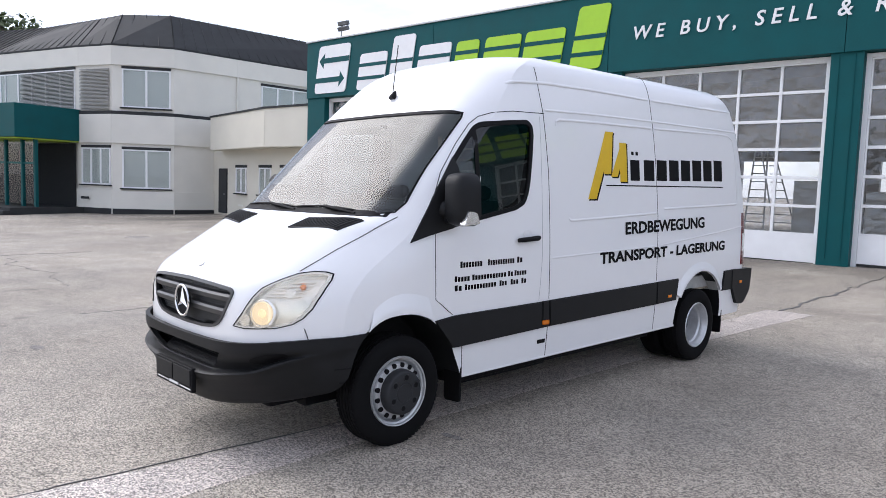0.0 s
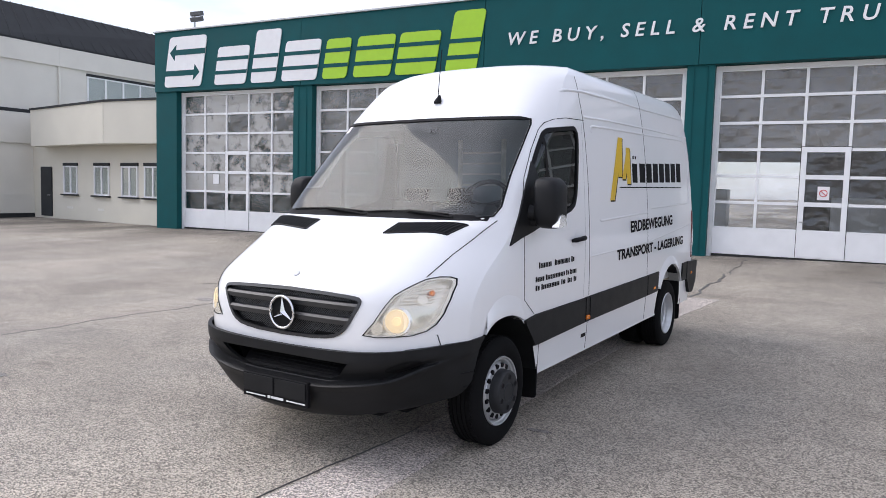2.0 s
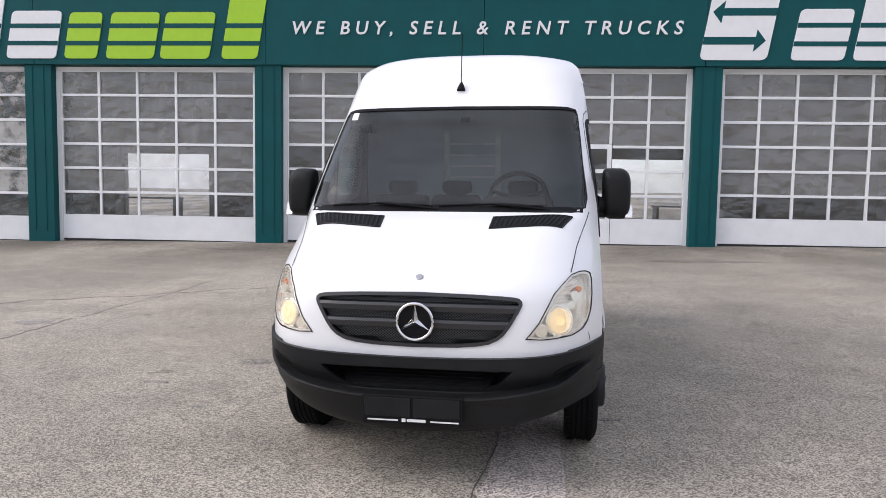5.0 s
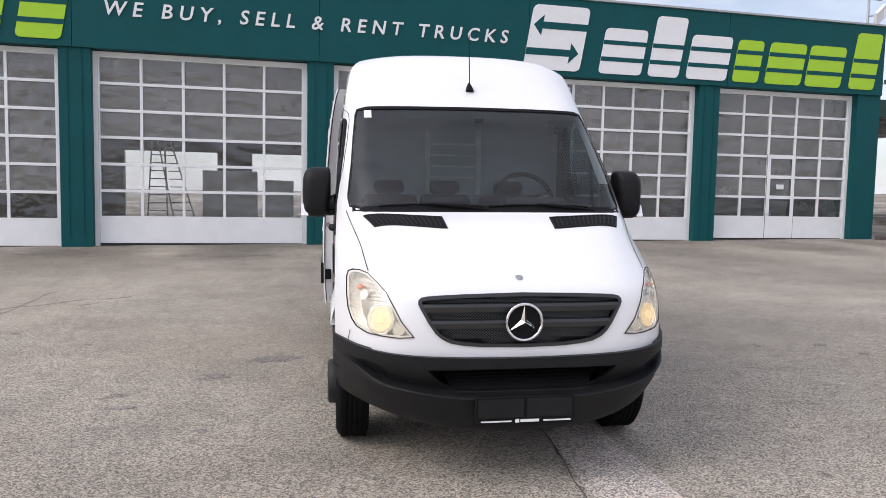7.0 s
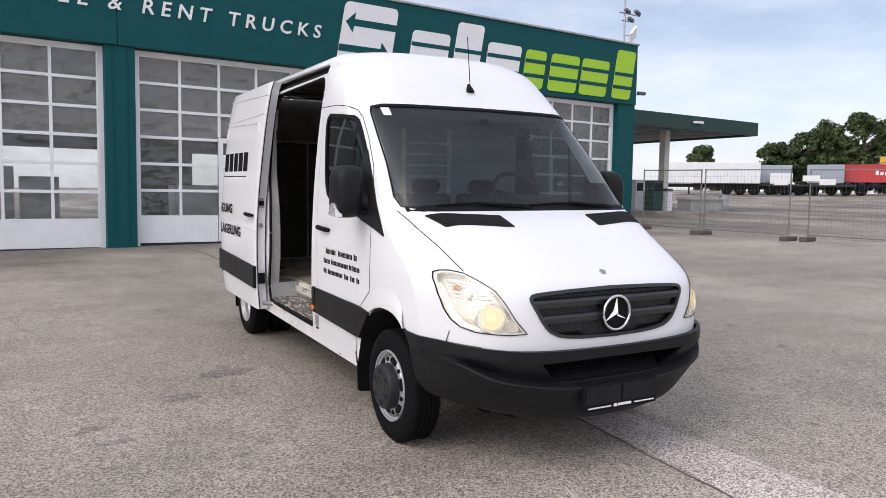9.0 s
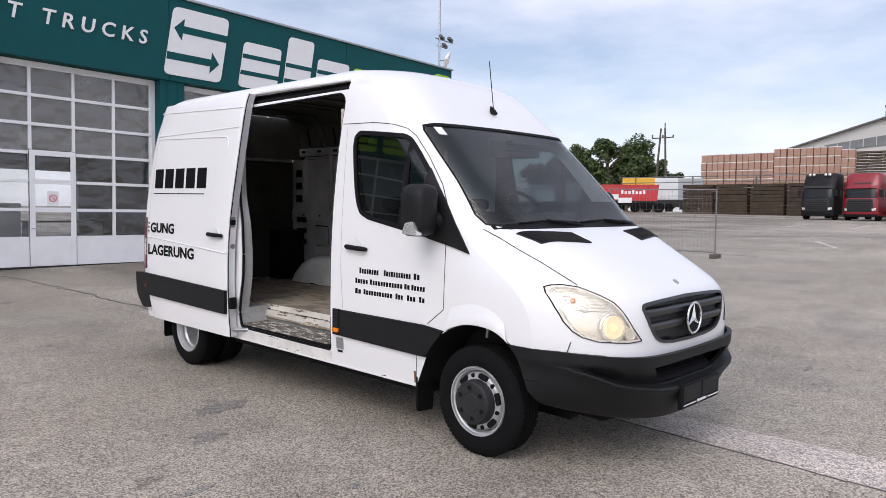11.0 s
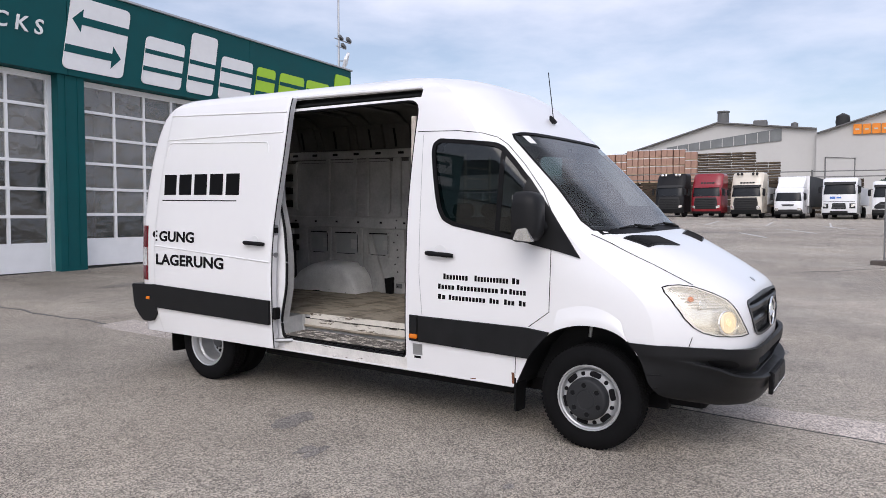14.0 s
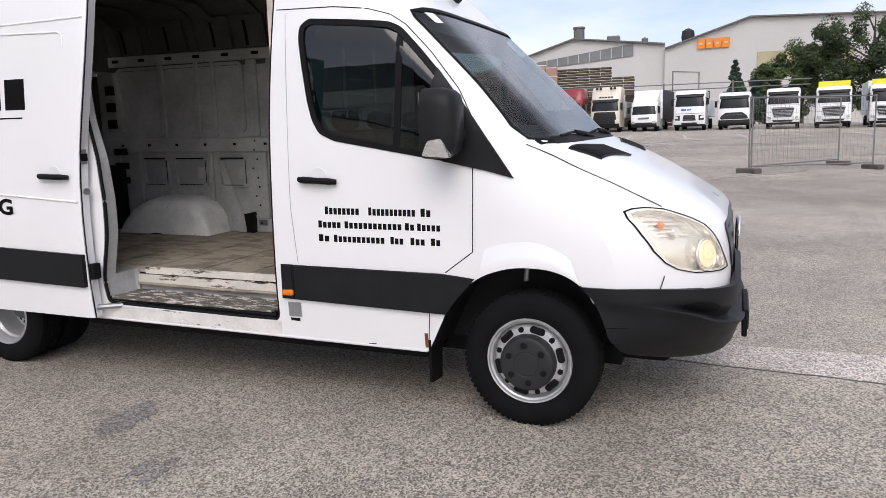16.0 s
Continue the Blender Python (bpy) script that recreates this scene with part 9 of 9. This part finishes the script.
def far_side():
    a = shed("brick_shed", 114.0, [(34.0, 1.0), (34.0, 9.2), (13.0, 15.6), (-0.62, 14.0), (-0.62, 1.0)], 40, "pale shed with a low gable and a band of dusty windows")
    part("window_band", bprism([(20.5, 12.26), (4.0, 14.45), (4.0, 12.6), (20.5, 11.3)], 113.85, 113.98, "x"), M_BAND, a)
    for k in range(1, 10):
        y = 20.5 - 1.65 * k
        part("window_bar", bbox(113.78, y - 0.05, 11.35 + 0.13 * k, 113.84, y + 0.05, 12.2 + 0.215 * k), M_SHED, a)
    part("chimney", blathe([(0.85, 14.8), (0.85, 17.4), (0.95, 17.45), (0.95, 17.7), (0.7, 17.7)], "z", 16, Matrix.Translation((116, 12.4, 0))), M_SHEDROOF, a, smooth=40)
    part("cowl", bbox(117, 6.2, 14.6, 119, 8.2, 16.2, bevel=0.2), M_SHEDROOF, a)
    part("vent_pipe", blathe([(0.5, 14.0), (0.5, 15.4), (0.1, 15.6)], "z", 12, Matrix.Translation((117, 2.4, 0))), M_SHEDROOF, a, smooth=40)
    b = shed("orange_sign_shed", 113.0, [(-0.6, 1.0), (-0.6, 13.2), (-12.3, 16.9), (-30.0, 16.2), (-30.0, 1.0)], 40, "pale shed with an orange sign on its gable")
    sg_ = part("sign", bbox(112.90, -9.65, 13.02, 112.98, -5.25, 13.10), M_SHED, b, "row of four orange sign blocks")
    for k in range(4):
        y1 = -5.2 - k * 1.14
        bk = part("sign_block", bprism(rounded([(y1 - 1.02, 12.95), (y1, 12.95), (y1, 14.35), (y1 - 1.02, 14.35)], 0.12), 112.66, 112.89, "x"), M_SIGNORANGE, sg_)
        part("sign_slit", bbox(112.64, y1 - 0.72, 13.52, 112.657, y1 - 0.25, 13.74), M_SHED, bk)
    part("gate", bbox(112.9, -5.5, 2.0, 112.985, -1.8, 9.6), M_SHED, b)
    part("gate_frame", btube([(112.88, -5.5, 2.0), (112.88, -5.5, 9.6), (112.88, -1.8, 9.9), (112.88, -1.8, 2.0)], 0.08, 4), M_SHEDROOF, b)
    part("window_band", bbox(112.85, -26.0, 9.6, 112.98, -13.4, 12.0), mat("yellowed_panels", (0.40, 0.36, 0.22), 0.5, var=0.2, scale=0.6), b)
    part("vent", blathe([(0.9, 14.6), (1.0, 15.4), (0.9, 16.2), (0.2, 16.6)], "z", 14, Matrix.Translation((118, -4.0, 0))), M_SEAL0, b, smooth=40)
    # stacked brick packs and pallets in front of the shed
    rgn = random.Random(11)
    zb = ground_z(80, 10)
    me = finish(bbox(-0.50, -0.29, 0.0, 0.50, 0.29, 0.80, bevel=0.02), "pack", M_BRICKPACK)
    film = finish(bbox(-0.51, -0.30, 0.0, 0.51, 0.30, 0.07, bevel=0.01), "film_cap", M_TRAILER)
    sl = finish(bbox(-0.5, -0.60, -0.12, 0.5, 0.60, -0.02), "slat", M_TAN0)
    for r in range(12):
        y = 25.9 - r * 1.30
        s = thing("brick_stack", pose(80.0 + rgn.uniform(-0.2, 0.2), y, zb + (2.45 if 5 < r < 11 else 2.1)), "stack of wrapped pink brick packs on pallets", "brick stack", group="brick stacks")
        for k in range(5):
            for e in (-1, 1):
                o = new("brick_pack", me)
                o.parent, o.location = s, (rgn.uniform(-0.06, 0.06), e * 0.315 + rgn.uniform(-0.015, 0.015), k * 0.93 + 0.12)
                c = new("film_cap", film)
                c.parent, c.location = o, (0, 0, 0.74)
            o = new("pallet", sl)
            o.parent, o.location = s, (0, 0, k * 0.93 + 0.12)
        part("plinth_stack", bbox(-0.6, -0.63, -2.4, 0.6, 0.63, -0.01), M_PALLETS, s)
    for r in range(9):
        y = 13.2 - r * 1.25
        s = thing("pallet_stack", pose(81.5, y, zb), "tall stack of weathered wooden pallets", "pallet stack", group="pallet stacks")
        top = 6.9 if r < 7 else 5.6
        n = int(top / 0.29)
        bd = finish(bbox(-0.55, -0.58, 0, 0.55, 0.58, 0.17), "pallet", M_PALLETS)
        for k in range(n):
            o = new("pallet", bd)
            o.parent, o.location = s, (rgn.uniform(-0.05, 0.05), rgn.uniform(-0.04, 0.04), k * 0.29 + 0.04)
    # pipe rail on posts before the stacks
    pr = thing("pipe_rail", pose(0, 0, 0), "long pale pipe carried on posts", "pipe rail")
    part("pipe", btube([(74.0, 34.0, 5.95), (74.0, -14.0, 5.75)], 0.05, 8), M_FENCE, pr)
    part("pipe", btube([(74.4, 34.0, 5.35), (74.4, -14.0, 5.25)], 0.05, 8), M_FENCE, pr)
    for k in range(7):
        part("post", btube([(74.0, 32 - k * 6.5, 1.0), (74.0, 32 - k * 6.5, 5.95)], 0.09, 8), M_FENCE, pr)
    # timber stacks in shade behind the trucks
    for r in range(9):
        s = thing("timber_stack", pose(72.0, 24.0 - r * 3.4, ground_z(72, 10)), "dark stack of timber behind the trucks", "timber stack", group="timber stacks")
        for k in range(9):
            part("timber_layer", bbox(-0.7, -1.55, k * 0.36, 0.7, 1.55, k * 0.36 + 0.30), M_TIMBER, s)


far_side()

# ---- trees ----
M_BARK = mat("bark", (0.09, 0.07, 0.05), 0.9, var=0.3, scale=5)


def leaf_material(name, c):
    m = bpy.data.materials.new(name)
    m.use_nodes = True
    n, l = m.node_tree.nodes, m.node_tree.links
    b = n["Principled BSDF"]
    g = n.new("ShaderNodeNewGeometry")
    r = n.new("ShaderNodeMapRange")
    r.inputs[3].default_value, r.inputs[4].default_value = 0.55, 1.5
    l.new(g.outputs["Random Per Island"], r.inputs[0])
    v = n.new("ShaderNodeVectorMath")
    v.operation = "SCALE"
    v.inputs[0].default_value = c
    l.new(r.outputs[0], v.inputs["Scale"])
    l.new(v.outputs[0], b.inputs["Base Color"])
    b.inputs["Roughness"].default_value = 0.6
    return m


M_LEAF = leaf_material("leaves", (0.060, 0.092, 0.026))
M_LEAF2 = leaf_material("dark_leaves", (0.034, 0.056, 0.020))
M_NEEDLE = leaf_material("needles", (0.035, 0.075, 0.045))


def tree(x, y, height, spread, seed, material, label, conifer=False, leaf=0.42, count=8000, low=0.26):
    r = random.Random(seed)
    t = thing("tree", pose(x, y, ground_z(x, y)), label, "tree", group="trees round the yard")
    bm = btube([(0, 0, -0.3), (0.1, 0, height * 0.25), (r.uniform(-0.2, 0.2), r.uniform(-0.2, 0.2), height * 0.55), (0, 0, height * 0.92)], [0.035 * height, 0.026 * height, 0.016 * height, 0.004 * height], 8)
    clumps = []
    for k in range(34 if not conifer else 22):
        if conifer:
            h = 0.12 + 0.86 * k / 21
            a = r.uniform(0, 6.28)
            rad = spread * (1 - h) * 0.75
            c = Vector((rad * math.cos(a), rad * math.sin(a), h * height))
            s = 0.10 + spread * (1 - h) * 0.42
        else:
            h = r.uniform(low, 0.95)
            a = r.uniform(0, 6.28)
            rad = spread * r.uniform(0.2, 0.95) * math.sqrt(max(0.1, 1 - ((h - 0.6) / 0.42) ** 2))
            c = Vector((rad * math.cos(a), rad * math.sin(a), h * height))
            s = spread * r.uniform(0.15, 0.34)
        clumps.append((c, s))
        tube(bm, [(0, 0, max(0.15, c.z / height - 0.16) * height), (c.x * 0.5, c.y * 0.5, c.z - 0.05 * height), tuple(c)], [0.009 * height, 0.006 * height, 0.002 * height], 5)
    part("trunk", bm, M_BARK, t, smooth=60)
    vs, fs = [], []
    for k in range(count):
        c, s = clumps[k % len(clumps)]
        d = Vector((r.gauss(0, 1), r.gauss(0, 1), r.gauss(0, 1))).normalized()
        p = c + d * s * r.uniform(0.35, 1.08) ** 0.6
        u = Vector((r.gauss(0, 1), r.gauss(0, 1), r.gauss(0, 0.6))).normalized()
        v = u.cross(d + Vector((0.1, 0.2, 0.3))).normalized()
        w = leaf * r.uniform(0.5, 1.2)
        b = len(vs)
        vs += [p - u * w * 0.5, p + v * w * 0.32, p + u * w * 0.5, p - v * w * 0.32]
        fs.append((b, b + 1, b + 2, b + 3))
    me = bpy.data.meshes.new("crown")
    me.from_pydata([tuple(q) for q in vs], [], fs)
    me.materials.append(material)
    o = new("crown", me)
    o.parent = t
    return t


# the wood behind the trailers
for k, (px, py, ztop, sp) in enumerate(((80.6, 59.5, 8.6, 2.1), (85.5, 52.4, 8.7, 2.3), (86.5, 50.7, 8.3, 2.2), (87.5, 49.0, 10.2, 2.7), (88.6, 47.1, 11.4, 3.0), (90.0, 44.9, 9.6, 2.2), (90.5, 43.5, 12.5, 3.4), (92.0, 41.2, 9.8, 2.2), (92.5, 39.2, 13.4, 3.8))):
    tree(px, py, ztop - ground_z(px, py), sp, 20 + k, M_LEAF if k != 2 else M_LEAF2, "leafy green tree behind the trailers", count=9000, leaf=0.40, low=0.30)
for k, (py, ztop, sp) in enumerate(((72.0, 6.4, 2.4), (68.5, 6.0, 2.4), (65.0, 6.0, 2.4), (60.5, 6.8, 2.6), (58.0, 7.8, 2.6), (55.6, 8.4, 2.6), (53.2, 8.6, 2.6), (50.8, 8.8, 2.6), (48.4, 8.8, 2.6), (46.0, 9.0, 2.6), (43.6, 9.0, 2.6), (41.2, 9.0, 2.6), (38.8, 8.6, 2.4), (36.4, 7.6, 2.4), (34.2, 6.6, 2.2))):
    tree(96.5, py, ztop - ground_z(96.5, py), sp, 50 + k, M_LEAF2, "low dark shrubby tree at the far side", count=5000, low=0.12)
# trees before the orange-sign shed
for k, (px, py, hh, sp) in enumerate(((88, -15.5, 9.0, 3.6), (86, -18.5, 11.5, 4.2), (88, -22.5, 12.5, 4.8), (86, -27.0, 12.0, 4.6), (90, -12.6, 7.0, 3.0), (84, -24.5, 9.0, 4.2), (86, -32, 11, 4.8))):
    tree(px, py, hh, sp, 70 + k, M_LEAF2 if k % 2 else M_LEAF, "leafy tree behind the parked trucks", low=0.12, leaf=0.30, count=13000)
tree(86, -8.2, 7.2, 2.0, 90, M_NEEDLE, "young blue-green conifer behind the trucks", True)
tree(88, -10.6, 5.2, 1.8, 91, M_NEEDLE, "young blue-green conifer behind the trucks", True)
tree(-44.5, 12.6, 11.5, 3.4, 95, M_LEAF, "leafy tree beside the office")
